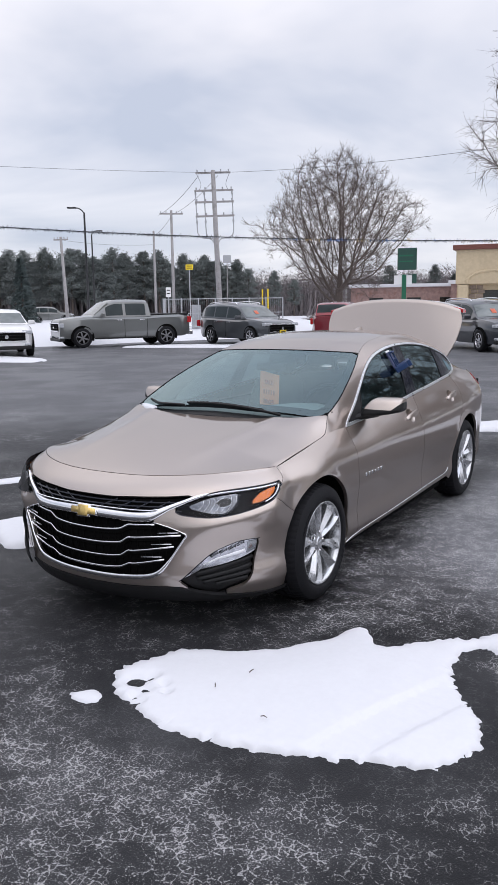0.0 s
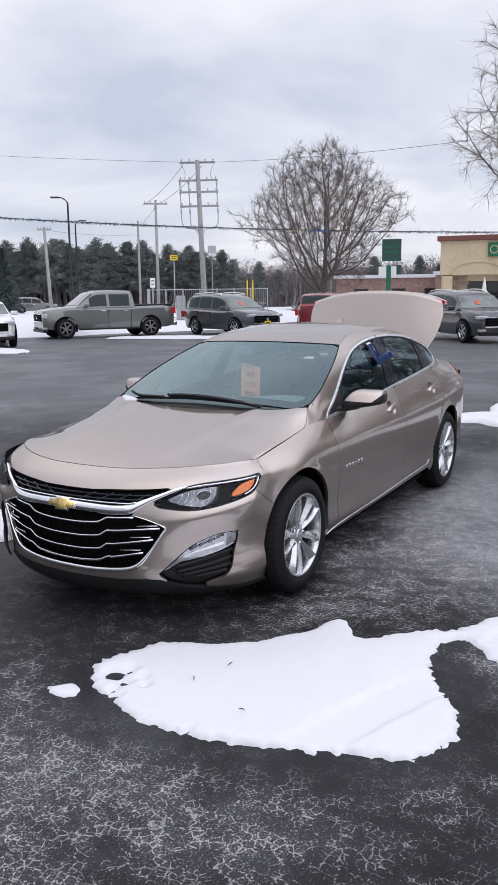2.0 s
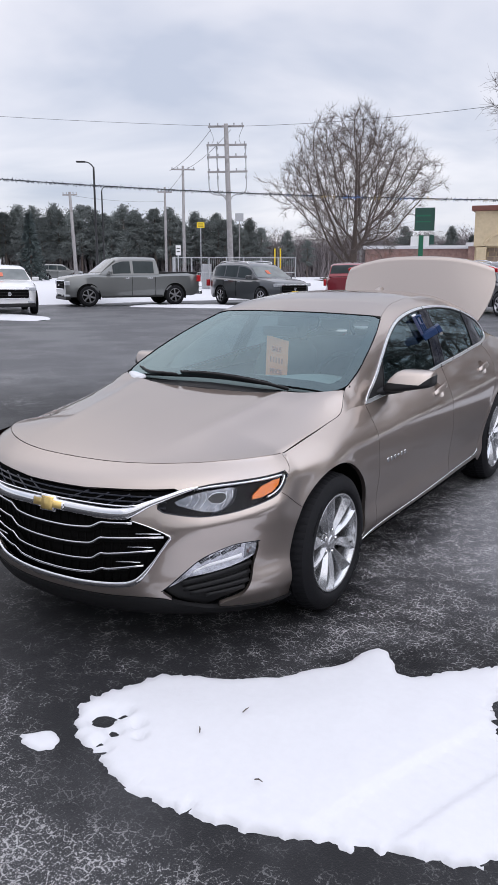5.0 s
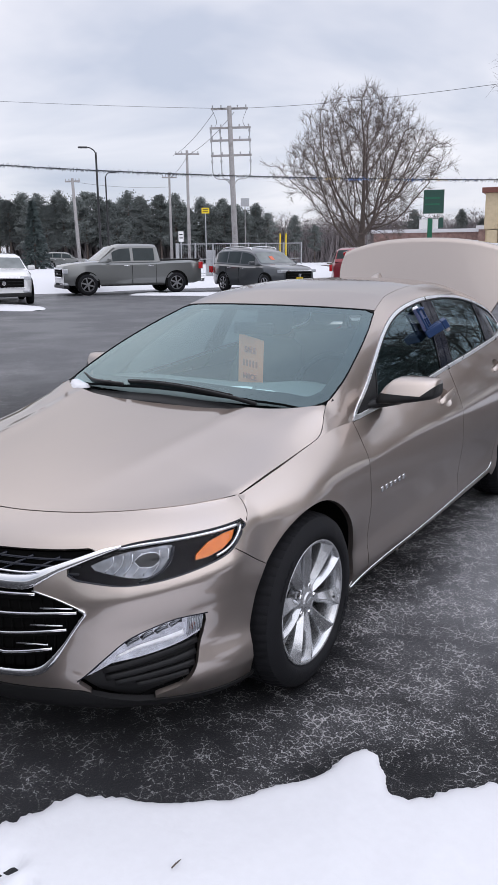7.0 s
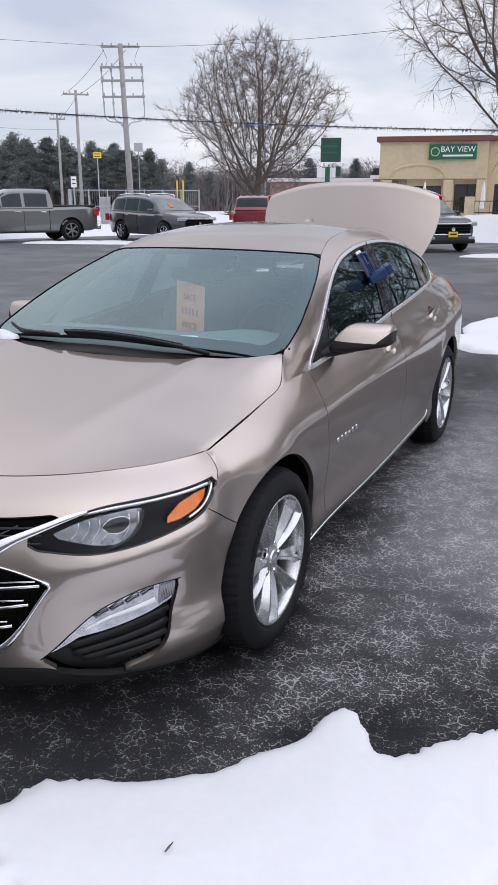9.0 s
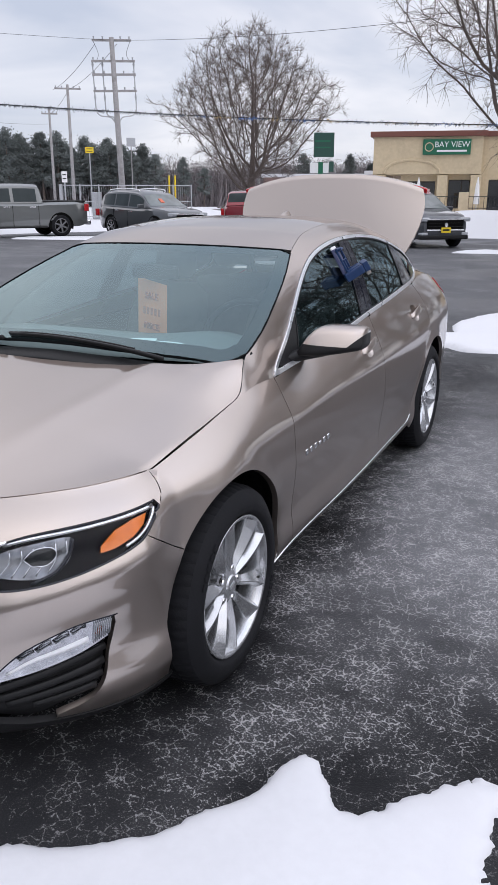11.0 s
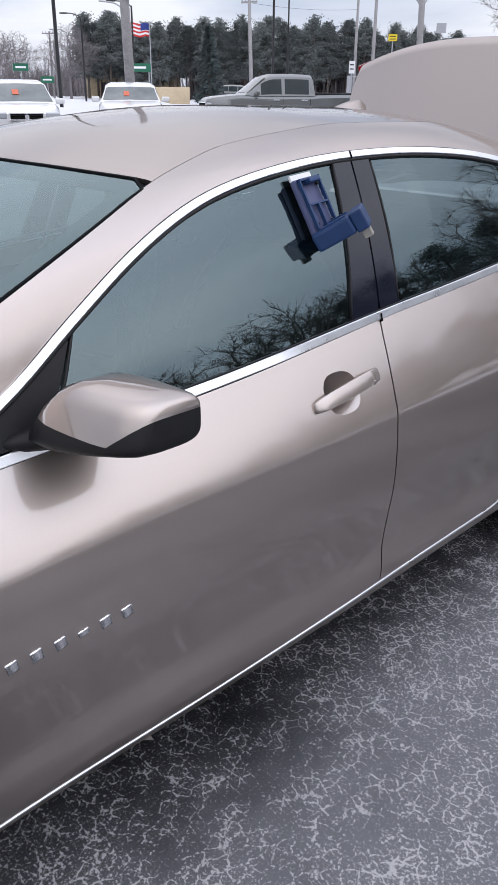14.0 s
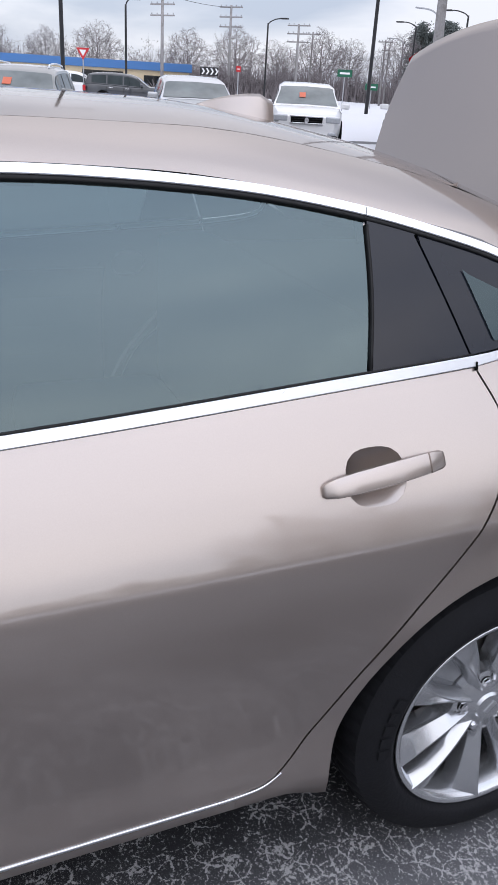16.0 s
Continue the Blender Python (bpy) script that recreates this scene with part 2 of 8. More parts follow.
BLUE_ROOF = material("blue_metal_roof", (0.06, 0.17, 0.40), 0.45, vary=0.1)
GREEN_SIGN = material("green_sign_paint", (0.012, 0.12, 0.065), 0.45)
# twigs again, with the haze of distance put into the colour
HAZY_TWIG = material("hazed_twigs", (0.19, 0.17, 0.175), 0.95, vary=0.25, grain=0.15)
VEHICLE_GLASS = material("tinted_vehicle_glass", (0.030, 0.040, 0.043), 0.03, vary=0.3, grain=1.2, ior=1.5, spec=0.2)
DARK_GREEN = material("dark_green_paint", (0.022, 0.072, 0.055), 0.5)
WHITE_PAINT = material("white_paint", (0.78, 0.78, 0.78), 0.5, vary=0.04)
RED_PAINT = material("red_paint", (0.55, 0.03, 0.035), 0.45)
BLUE_PAINT = material("blue_cloth", (0.03, 0.05, 0.22), 0.8)
YELLOW = material("yellow_plastic", (0.75, 0.55, 0.02), 0.45)
PRICE_CARD = material("orange_card", (0.98, 0.36, 0.17), 0.7, vary=0.04, grain=30)
PRICE_INK = material("marker_ink", (0.60, 0.19, 0.10), 0.8)
# paler than the side windows: mirrored sky and seen cabin put into its colour
VEHICLE_SCREEN = material("vehicle_windscreen_glass", (0.13, 0.15, 0.15), 0.04, vary=0.35, grain=2.0, ior=1.5, coat=0.4)
DARK_GLASS = material("dark_glass", (0.012, 0.014, 0.016), 0.04, vary=0.05, coat=0.5)
TYRE = material("tyre_rubber", (0.0062, 0.0065, 0.0085), 0.75, vary=0.25, grain=25, stain=(0.015, 0.0155, 0.017), stain_scale=5, stain_at=(0.56, 0.80), bump=0.2, bump_scale=150, spec=0.3)
DARK_ALLOY = material("dark_alloy", (0.20, 0.20, 0.21), 0.4, metal=0.7, vary=0.1)
ALLOY = material("alloy", (0.56, 0.57, 0.59), 0.22, metal=0.85, vary=0.03, grain=8, coat=0.2)
BLACK_PLASTIC = material("black_plastic", (0.012, 0.012, 0.013), 0.5, vary=0.15, grain=60, bump=0.15, bump_scale=500, spec=0.3)
# near-black base: the shade inside hollows and gaps is put into this colour
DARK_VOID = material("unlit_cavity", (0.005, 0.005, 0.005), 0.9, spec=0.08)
CHROME = material("chrome", (0.88, 0.88, 0.90), 0.07, metal=1.0, vary=0.02, rough_vary=0.03)
RED_LENS = material("red_lens", (0.45, 0.01, 0.015), 0.12, coat=0.6)
CLEAR_LENS = material("pale_lamp_lens", (0.46, 0.48, 0.51), 0.12, metal=0.3, coat=0.8)
BRONZE = material("dark_anodised_frame", (0.05, 0.045, 0.04), 0.4, metal=0.4)


def car_paint(name, base, flake=0.55, rough=0.32, dirt=None, gloss=1.6, blur=0.03, edge=(1, 1, 1)):
    """Metallic base under a clear coat, with a breath of road salt if wanted."""
    m = material(name, base, rough, metal=flake, vary=0.02, grain=400, stain=dirt, stain_scale=2.2, stain_at=(0.60, 1.35), coat=1.0, rough_vary=0.005)
    m.node_tree.nodes["Principled BSDF"].inputs["Specular Tint"].default_value = (*edge, 1)
    m.node_tree.nodes["Principled BSDF"].inputs["Coat IOR"].default_value = gloss
    m.node_tree.nodes["Principled BSDF"].inputs["Coat Roughness"].default_value = blur
    return m


# ---------------------------------------------------------------- helpers of this scene


def part(name, bm, mat, parent=None, label="", smooth=False, at=None):
    """Links a bmesh as one mesh object, under a thing or a part if given."""
    me = bpy.data.meshes.new(name)
    bm.to_mesh(me)
    bm.free()
    for m in (mat if isinstance(mat, (list, tuple)) else [mat]):
        me.materials.append(m)
    if smooth:
        me.polygons.foreach_set("use_smooth", [True] * len(me.polygons))
    ob = new(name, me)
    if parent:
        ob.parent = parent
    if at is not None:
        ob.matrix_basis = at
    if label:
        ob["label"] = label
    return ob


def empty(name, label, category, group="", at=None, kind=""):
    ob = tagged(new(name), label, category, group, kind)
    ob.empty_display_size = 0.2
    if at is not None:
        ob.matrix_world = at
    return ob


def box(bm, x0, y0, z0, x1, y1, z1, bevel=0.0, m=None):
    """A box between two corners, with rounded edges if wanted."""
    made = bmesh.ops.create_cube(bm, size=1.0)["verts"]
    for v in made:
        v.co = Vector((x0 + (v.co.x + 0.5) * (x1 - x0), y0 + (v.co.y + 0.5) * (y1 - y0), z0 + (v.co.z + 0.5) * (z1 - z0)))
    if bevel:
        edges = list({e for v in made for e in v.link_edges})
        got = bmesh.ops.bevel(bm, geom=edges, offset=bevel, segments=2, affect="EDGES", profile=0.6)
        made = list({v for f in got["faces"] for v in f.verts} | {v for v in made if v.is_valid})
    if m is not None:
        bmesh.ops.transform(bm, matrix=m, verts=made)
    return made


def tube(bm, points, radii, sides=8, caps=True):
    """A tapered tube along points."""
    rings = []
    pts = [Vector(p) for p in points]
    if not isinstance(radii, (list, tuple)):
        radii = [radii] * len(pts)
    for i, p in enumerate(pts):
        d = (pts[min(i + 1, len(pts) - 1)] - pts[max(i - 1, 0)]).normalized()
        a = d.orthogonal().normalized() if i == 0 else (rings_a - d * rings_a.dot(d)).normalized()
        rings_a = a
        b = d.cross(a)
        rings.append([bm.verts.new(p + radii[i] * (math.cos(k) * a + math.sin(k) * b)) for k in (2 * math.pi * j / sides for j in range(sides))])
    for r, s in zip(rings, rings[1:]):
        for j in range(sides):
            bm.faces.new((r[j], r[(j + 1) % sides], s[(j + 1) % sides], s[j]))
    if caps:
        bm.faces.new(rings[0][::-1])
        bm.faces.new(rings[-1])
    return rings


def lathe(bm, profile, sides=32, m=None, close=False):
    """Turns a profile of (radius, x) pairs about the x axis."""
    rings = []
    for r, x in profile:
        rings.append([bm.verts.new((x, r * math.sin(a), r * math.cos(a))) for a in (2 * math.pi * j / sides for j in range(sides))])
    for p, q in zip(rings, rings[1:]):
        for j in range(sides):
            bm.faces.new((p[j], q[j], q[(j + 1) % sides], p[(j + 1) % sides]))
    if close:
        bm.faces.new(rings[0]); bm.faces.new(rings[-1][::-1])
    if m is not None:
        bmesh.ops.transform(bm, matrix=m, verts=[v for r in rings for v in r])
    return rings


def spline(pts, n):
    """Points along a smooth curve through pts (Catmull-Rom), in any dimension, n per piece."""
    p = np.array(pts, float)
    p = np.vstack([2 * p[0] - p[1], p, 2 * p[-1] - p[-2]])
    out = []
    for i in range(1, len(p) - 2):
        for k in range(n):
            t = k / n
            out.append(0.5 * (2 * p[i] + (p[i + 1] - p[i - 1]) * t + (2 * p[i - 1] - 5 * p[i] + 4 * p[i + 1] - p[i + 2]) * t * t + (3 * p[i] - p[i - 1] - 3 * p[i + 1] + p[i + 2]) * t ** 3))
    out.append(p[-2])
    return np.array(out)


def curve(*pts):
    """A smooth function of one number through (x, value) pairs: monotone cubic pieces."""
    xs, ys = np.array([a for a, _ in pts], float), np.array([b for _, b in pts], float)
    h, s = np.diff(xs), np.diff(ys) / np.diff(xs)
    d = np.empty(len(xs))
    d[0], d[-1] = s[0], s[-1]
    for i in range(1, len(xs) - 1):
        d[i] = 0 if s[i - 1] * s[i] <= 0 else 2 * s[i - 1] * s[i] / (s[i - 1] + s[i])

    def f(x):
        x = np.clip(np.asarray(x, float), xs[0], xs[-1])
        i = np.clip(np.searchsorted(xs, x) - 1, 0, len(h) - 1)
        t = (x - xs[i]) / h[i]
        return (2 * t ** 3 - 3 * t ** 2 + 1) * ys[i] + (t ** 3 - 2 * t ** 2 + t) * h[i] * d[i] + (3 * t ** 2 - 2 * t ** 3) * ys[i + 1] + (t ** 3 - t ** 2) * h[i] * d[i + 1]
    return f

# ---------------------------------------------------------------- ground and snow
bm = bmesh.new()
R = 1500
for x, y in ((-R, -R), (R, -R), (R, R), (-R, R)):
    bm.verts.new((x, y, 0))
bm.faces.new(bm.verts)
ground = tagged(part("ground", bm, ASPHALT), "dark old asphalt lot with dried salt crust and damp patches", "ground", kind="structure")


def smoothstep(a, b, x):
    t = min(1, max(0, (x - a) / (b - a)))
    return t * t * (3 - 2 * t)


LOT = spline([(-120, -60), (-40, -20), (-24.5, -4), (-23, 8), (-23.4, 18), (-20.5, 26), (-17.5, 30.5), (-12, 31), (-4, 29.5), (4, 30), (14, 31), (60, 32), (160, 32)], 8)


def beyond_lot(x, y):
    """Metres by which a place lies past the edge of the cleared lot (negative on the asphalt)."""
    d = np.hypot(LOT[:, 0] - x, LOT[:, 1] - y)
    i = int(d.argmin())
    a, b = LOT[max(0, i - 1)], LOT[min(len(LOT) - 1, i + 1)]
    side = (b[0] - a[0]) * (y - a[1]) - (b[1] - a[1]) * (x - a[0])
    return float(d[i]) * (1 if side > 0 else -1)


def snow_height(x, y):
    d = beyond_lot(x, y) + 0.9 * noise.noise((x * 0.35, y * 0.35, 3))
    if d < -0.6:
        return -0.10
    bank = 0.62 * smoothstep(-0.4, 1.6, d) * (1 - 0.75 * smoothstep(3.0, 7.0, d))
    rough = 0.22 * noise.noise((x * 0.3, y * 0.3, 0)) + 0.10 * noise.noise((x * 1.1, y * 1.1, 7))
    return -0.10 + 0.14 * smoothstep(-0.6, 0.1, d) + bank * (0.8 + 1.1 * noise.noise((x * 0.16, y * 0.16, 5))) + rough * smoothstep(0, 2, d)


def snow_field():
    bm = bmesh.new()
    xs = np.concatenate([-np.geomspace(30, 900, 26)[::-1] * 1.0, np.arange(-29.2, 20, 0.8), np.geomspace(20, 700, 18)])
    ys = np.concatenate([np.linspace(-60, -7, 18), np.arange(-6, 48, 0.8), np.geomspace(48.5, 900, 28)])
    grid = [[bm.verts.new((x, y, snow_height(x, y))) for x in xs] for y in ys]
    for j in range(len(ys) - 1):
        for i in range(len(xs) - 1):
            q = (grid[j][i], grid[j][i + 1], grid[j + 1][i + 1], grid[j + 1][i])
            if max(v.co.z for v in q) > -0.09:
                bm.faces.new(q)
    for v in [v for v in bm.verts if not v.link_faces]:
        bm.verts.remove(v)
    return tagged(part("snow_field", bm, SNOW, smooth=True), "ploughed snow bank and open snow field beyond the lot", "snow", kind="stuff")


snow_field()


def snow_patch(outline, height, name="snow_patch", label="", res=0.03, seed=1, n=6, rim=0.10, dips=(), ragged=0.0, track=None):
    """A melting sheet of snow with a thick rounded rim and an uneven edge."""
    loop = spline(list(outline) + [outline[0]], n)[:-1]
    loop = spline([tuple(q) for q in loop] + [tuple(loop[0])], 4)[:-1]
    loop = np.array([p + 0.016 * np.array([noise.noise((p[0] * 9, p[1] * 9, seed)), noise.noise((p[0] * 9, p[1] * 9, seed + 5))]) + 0.009 * np.array([noise.noise((p[0] * 31, p[1] * 31, seed)), noise.noise((p[0] * 31, p[1] * 31, seed + 5))]) for p in loop])
    if ragged:
        # the thawing side is frayed
        for q in loop:
            k = ragged * (0.15 + 0.85 * max(smoothstep(0.75, 1.0, -q[1]), smoothstep(1.35, 1.6, q[0])))
            for scale, amount in ((38, 0.026), (85, 0.022), (170, 0.014)):
                q += k * amount * np.array([noise.noise((q[0] * scale, q[1] * scale, seed + 11)), noise.noise((q[0] * scale, q[1] * scale, seed + 17))])
    lo, hi = loop.min(0) - 0.05, loop.max(0) + 0.05
    xs, ys = np.arange(lo[0], hi[0], res), np.arange(lo[1], hi[1], res)
    gx, gy = np.meshgrid(xs, ys)
    p = np.stack([gx.ravel(), gy.ravel()], 1)
    sd, near = polygon_distance(p, loop)
    bm = bmesh.new()
    verts = {}
    inside = (sd < 0).reshape(gx.shape)
    sd2, near2 = sd.reshape(gx.shape), near.reshape(*gx.shape, 2)

    def vert(j, i):
        if (j, i) not in verts:
            x, y = gx[j, i], gy[j, i]
            z = 0.002
            if inside[j, i]:
                d = -sd2[j, i]
                k = min(1, d / rim)
                z = 0.004 + height * math.sqrt(1 - (1 - k) ** 2) * (0.75 + 0.5 * noise.noise((x * 1.6, y * 1.6, seed)) + 0.10 * noise.noise((x * 9, y * 9, seed)))
                z += 0.25 * height * smoothstep(rim, 4 * rim, d)
                for dx, dy, dr in dips:
                    z -= 1.1 * height * math.exp(-((x - dx) ** 2 + (y - dy) ** 2) / dr ** 2)
                if track:
                    # a tyre has pressed a ribbed lane into the sheet
                    (ax, ay), (bx, by), half = track
                    run = math.hypot(bx - ax, by - ay)
                    along = ((x - ax) * (bx - ax) + (y - ay) * (by - ay)) / run
                    off = abs((x - ax) * (by - ay) - (y - ay) * (bx - ax)) / run
                    pressed = smoothstep(half, half * 0.72, off)
                    z -= pressed * (0.40 * z + 0.0022 * math.sin(along * 95 + 3 * noise.noise((x * 6, y * 6, 3))) * k)
                z = max(z, -0.004)
            else:
                x, y = near2[j, i]
                z = -0.003
            verts[j, i] = bm.verts.new((x, y, z))
        return verts[j, i]

    for j in range(len(ys) - 1):
        for i in range(len(xs) - 1):
            if inside[j:j + 2, i:i + 2].any():
                bm.faces.new((vert(j, i), vert(j, i + 1), vert(j + 1, i + 1), vert(j + 1, i)))
    return tagged(part(name, bm, SNOW, smooth=True), label, "snow", group="snow left on the lot", kind="stuff")


def polygon_distance(p, loop):
    """Signed distance (negative inside) from points to a closed outline, and the nearest points on it."""
    best = np.full(len(p), 1e9)
    near = np.zeros_like(p)
    odd = np.zeros(len(p), bool)
    for a, b in zip(loop, np.roll(loop, -1, 0)):
        ab = b - a
        t = np.clip(((p - a) @ ab) / max(ab @ ab, 1e-12), 0, 1)
        q = a + t[:, None] * ab
        d = np.hypot(*(p - q).T)
        m = d < best
        best[m], near[m] = d[m], q[m]
        if a[1] != b[1]:
            c = ((a[1] > p[:, 1]) != (b[1] > p[:, 1])) & (p[:, 0] < ab[0] * (p[:, 1] - a[1]) / ab[1] + a[0])
            odd ^= c
    return np.where(odd, -best, best), near


snow_patch([(0.455, -1.30), (0.49, -1.19), (0.548, -1.09), (0.565, -1.0), (0.69, -0.915), (0.85, -0.845), (0.99, -0.745), (1.09, -0.61), (1.175, -0.49), (1.20, -0.38), (1.235, -0.30), (1.285, -0.295), (1.34, -0.37), (1.40, -0.455), (1.46, -0.445),
            (1.54, -0.36), (1.64, -0.245), (1.71, -0.19), (1.79, -0.17), (1.88, -0.02), (2.0, 0.15), (2.35, 0.30), (2.7, 0.2), (2.7, -0.2), (2.3, -0.38), (2.05, -0.36), (1.92, -0.22), (1.81, -0.29),
            (1.79, -0.40), (1.80, -0.54), (1.90, -0.72), (2.0, -0.86), (2.08, -1.12), (1.98, -1.32), (1.75, -1.41), (1.57, -1.47), (1.31, -1.56), (1.04, -1.59), (0.84, -1.55), (0.58, -1.44)],
           0.034, label="melting snow patch with a ragged rim on asphalt", seed=2, rim=0.07, n=5, res=0.015, track=((1.60, -1.52), (1.87, -0.76), 0.115), dips=((0.70, -1.45, 0.022), (0.75, -1.475, 0.016), (0.62, -1.33, 0.055), (0.60, -1.345, 0.035), (0.70, -1.38, 0.035), (0.66, -1.27, 0.025), (0.75, -1.31, 0.025), (0.80, -1.36, 0.02)), ragged=1.0)
snow_patch([(0.42, -1.56), (0.48, -1.49), (0.56, -1.51), (0.57, -1.57), (0.49, -1.60)], 0.02, label="small lump of melting snow on asphalt", seed=4, rim=0.05, res=0.012)
snow_patch([(-2.1, 0.1), (-1.9, 0.45), (-1.6, 0.5), (-1.3, 0.2), (-1.4, -0.2), (-1.7, -0.1)], 0.05, label="melting snow patch on asphalt", seed=5)
snow_patch([(-0.1, 6.1), (0.25, 6.4), (0.6, 6.2), (1.3, 6.5), (1.9, 7.3), (1.6, 8.2), (0.9, 9.3), (0.4, 9.0), (0.1, 8.0), (0.2, 7.2), (-0.2, 6.8)], 0.07, label="melting snow ridge on asphalt", seed=8, res=0.06)
snow_patch([(2.2, 7.4), (4, 7.8), (8, 9.2), (11, 9.8), (11, 11.2), (7, 10.8), (3.8, 9.6), (2.2, 8.6)], 0.10, label="melting snow ridge on asphalt", seed=15, res=0.10, rim=0.2)
snow_patch([(-2.5, 21.0), (-0.5, 21.4), (2.0, 22.2), (5.5, 22.6), (6.0, 24.4), (3.0, 24.2), (0.5, 23.2), (-1.8, 22.3)], 0.08, label="melting snow strip on asphalt", seed=9, res=0.12, rim=0.3)
snow_patch([(-18.5, 21.2), (-15.2, 22.2), (-13.0, 23.0), (-13.5, 24.0), (-16.0, 24.0), (-18.8, 22.6)], 0.06, label="thin packed snow strip on asphalt", seed=10, res=0.12, rim=0.3)
snow_patch([(-21.0, 14.2), (-17.5, 13.2), (-15.5, 13.6), (-16.4, 14.8), (-19.0, 15.4), (-21.2, 15.6)], 0.05, label="thin packed snow strip on asphalt", seed=11, res=0.12, rim=0.3)
snow_patch([(-3.35, 1.2), (-3.1, 1.55), (-2.95, 1.5), (-3.05, 1.25), (-3.3, 1.0), (-3.4, 0.95)], 0.02, label="small lump of melting snow on asphalt", seed=12, rim=0.06, res=0.02)


# ---------------------------------------------------------------- trees


def grown_limbs(height, wide, low, points, seed, step=0.45, droop=0.0):
    """Limbs that grow towards points scattered through the crown: places, the parent of each, and how much hangs on it."""
    gen = np.random.default_rng(seed)
    q = gen.uniform(-1, 1, (points * 4, 3))
    shape = q[:, 0] ** 2 + q[:, 1] ** 2 + (q[:, 2] ** 2) < 1
    q = q[shape][:points]
    # fuller towards the rim, broad below the middle
    r = np.linalg.norm(q, axis=1, keepdims=True)
    q = q / r * r ** 0.85 * (0.80 + 0.30 * gen.random((1, 1)) + np.array([[0.40 * noise.noise((v[0] / n * 2.6, v[1] / n * 2.6, v[2] / n * 2.6 + seed))] for v, n in zip(q, r[:, 0])]))
    mid, half = height * (0.5 + low / 2) + 0.3, height * (0.5 - low / 2)
    goal = np.stack([q[:, 0] * wide / 2, q[:, 1] * wide / 2, mid + q[:, 2] * half], 1)
    goal[:, :2] *= (1.0 - 0.28 * np.clip(q[:, 2:3], 0, 1) - 0.30 * np.clip(-q[:, 2:3], 0, 1))
    at = [np.array([0, 0, -0.3])]
    parent = [-1]
    z = -0.3
    while z < height * low * 0.95:
        z += step
        at.append(at[-1] + np.array([gen.uniform(-.03, .03), gen.uniform(-.03, .03), step]))
        parent.append(len(at) - 2)
    used = [0] * len(at)
    near = np.full(len(goal), 1e9)
    who = np.zeros(len(goal), int)
    first = 0
    alive = np.ones(len(goal), bool)
    for turn in range(90):
        for i in range(first, len(at)):
            d = np.linalg.norm(goal - at[i], axis=1) + (3.0 if at[i][2] < height * low * 0.55 else 0)
            m = d < near
            near[m], who[m] = d[m], i
        first = len(at)
        alive &= near > step * 1.25
        if not alive.any():
            break
        for i in np.unique(who[alive]):
            if used[i] >= 3:
                alive[who == i] = False
                continue
            used[i] += 1
            used.append(0)
            m = alive & (who == i)
            pull = goal[m] - at[i]
            d = (pull / np.linalg.norm(pull, axis=1)[:, None]).sum(0)
            back = at[i] - at[parent[i]]
            d = d / max(np.linalg.norm(d), 1e-6) + 0.85 * back / max(np.linalg.norm(back), 1e-6) + gen.normal(0, 0.13, 3) + np.array([0, 0, 0.16 - droop])
            at.append(at[i] + d / np.linalg.norm(d) * step)
            parent.append(i)
        if len(at) > points * 7:
            break
    load = np.zeros(len(at))
    kids = [[] for _ in at]
    for i in range(len(at) - 1, 0, -1):
        if not kids[i]:
            load[i] = 1
        load[parent[i]] += load[i]
        kids[parent[i]].append(i)
    return at, parent, kids, load


def plant_bare_tree(x, y, height, seed, label, rz=0, z=0.0, wide=None, low=0.12, trunk=0.4, points=900, twig=0.011, droop=0.0, step=0.45):
    """A leafless broad tree: trunk and limbs, and a crown of fine twigs."""
    t = empty("bare_tree", label, "tree", at=pose(x, y, z, 0, 0, rz))
    at, parent, kids, load = grown_limbs(height, wide or height * 1.0, low, points, seed, step, droop)
    rng = random.Random(seed)
    wood, twigs = bmesh.new(), bmesh.new()
    size = [float(max(twig, trunk * (v / load[0]) ** 0.52)) for v in load]
    size[0] *= 1.3
    # one tube for each run of limb, so that its sides are continuous
    starts = [0] + [k for i in range(len(at)) if len(kids[i]) > 1 for k in sorted(kids[i], key=lambda k: -load[k])[1:]]
    for first in starts:
        run = [first] if parent[first] < 0 else [parent[first], first]
        while kids[run[-1]]:
            run.append(max(kids[run[-1]], key=lambda k: load[k]))
        rad = [size[k] for k in run]
        if parent[first] >= 0:
            rad[0] = rad[1]
        if len(run) > 1:
            thick = rad[0] > 0.05
            tube(wood if thick else twigs, [at[k] for k in run], rad, 6 if thick else 3, caps=False)
    for i in range(1, len(at)):
        if size[i] > 0.07:
            continue
        along = Vector(at[i]) - Vector(at[parent[i]])
        along.normalize()
        for k in range(10 if not kids[i] else 5):
            d = (along * rng.uniform(0.4, 1.1) + Vector((rng.gauss(0, 0.42), rng.gauss(0, 0.42), rng.gauss(0.18 - droop * 2, 0.34)))).normalized()
            n = rng.uniform(0.4, 1.0) * step * 2.3
            p = Vector(at[i])
            q = p + d * n * 0.6 + Vector((rng.gauss(0, 0.03), rng.gauss(0, 0.03), rng.gauss(0, 0.03)))
            tube(twigs, [p, q, q + (d + Vector((rng.gauss(0, 0.3), rng.gauss(0, 0.3), rng.gauss(0.1 - droop * 2, 0.3)))) * n * 0.5], [twig * 0.9, twig * 0.7, twig * 0.4], 3, caps=False)
    part("trunk", wood, BARK, t, smooth=True)
    part("crown", twigs, TWIG, t)
    return t


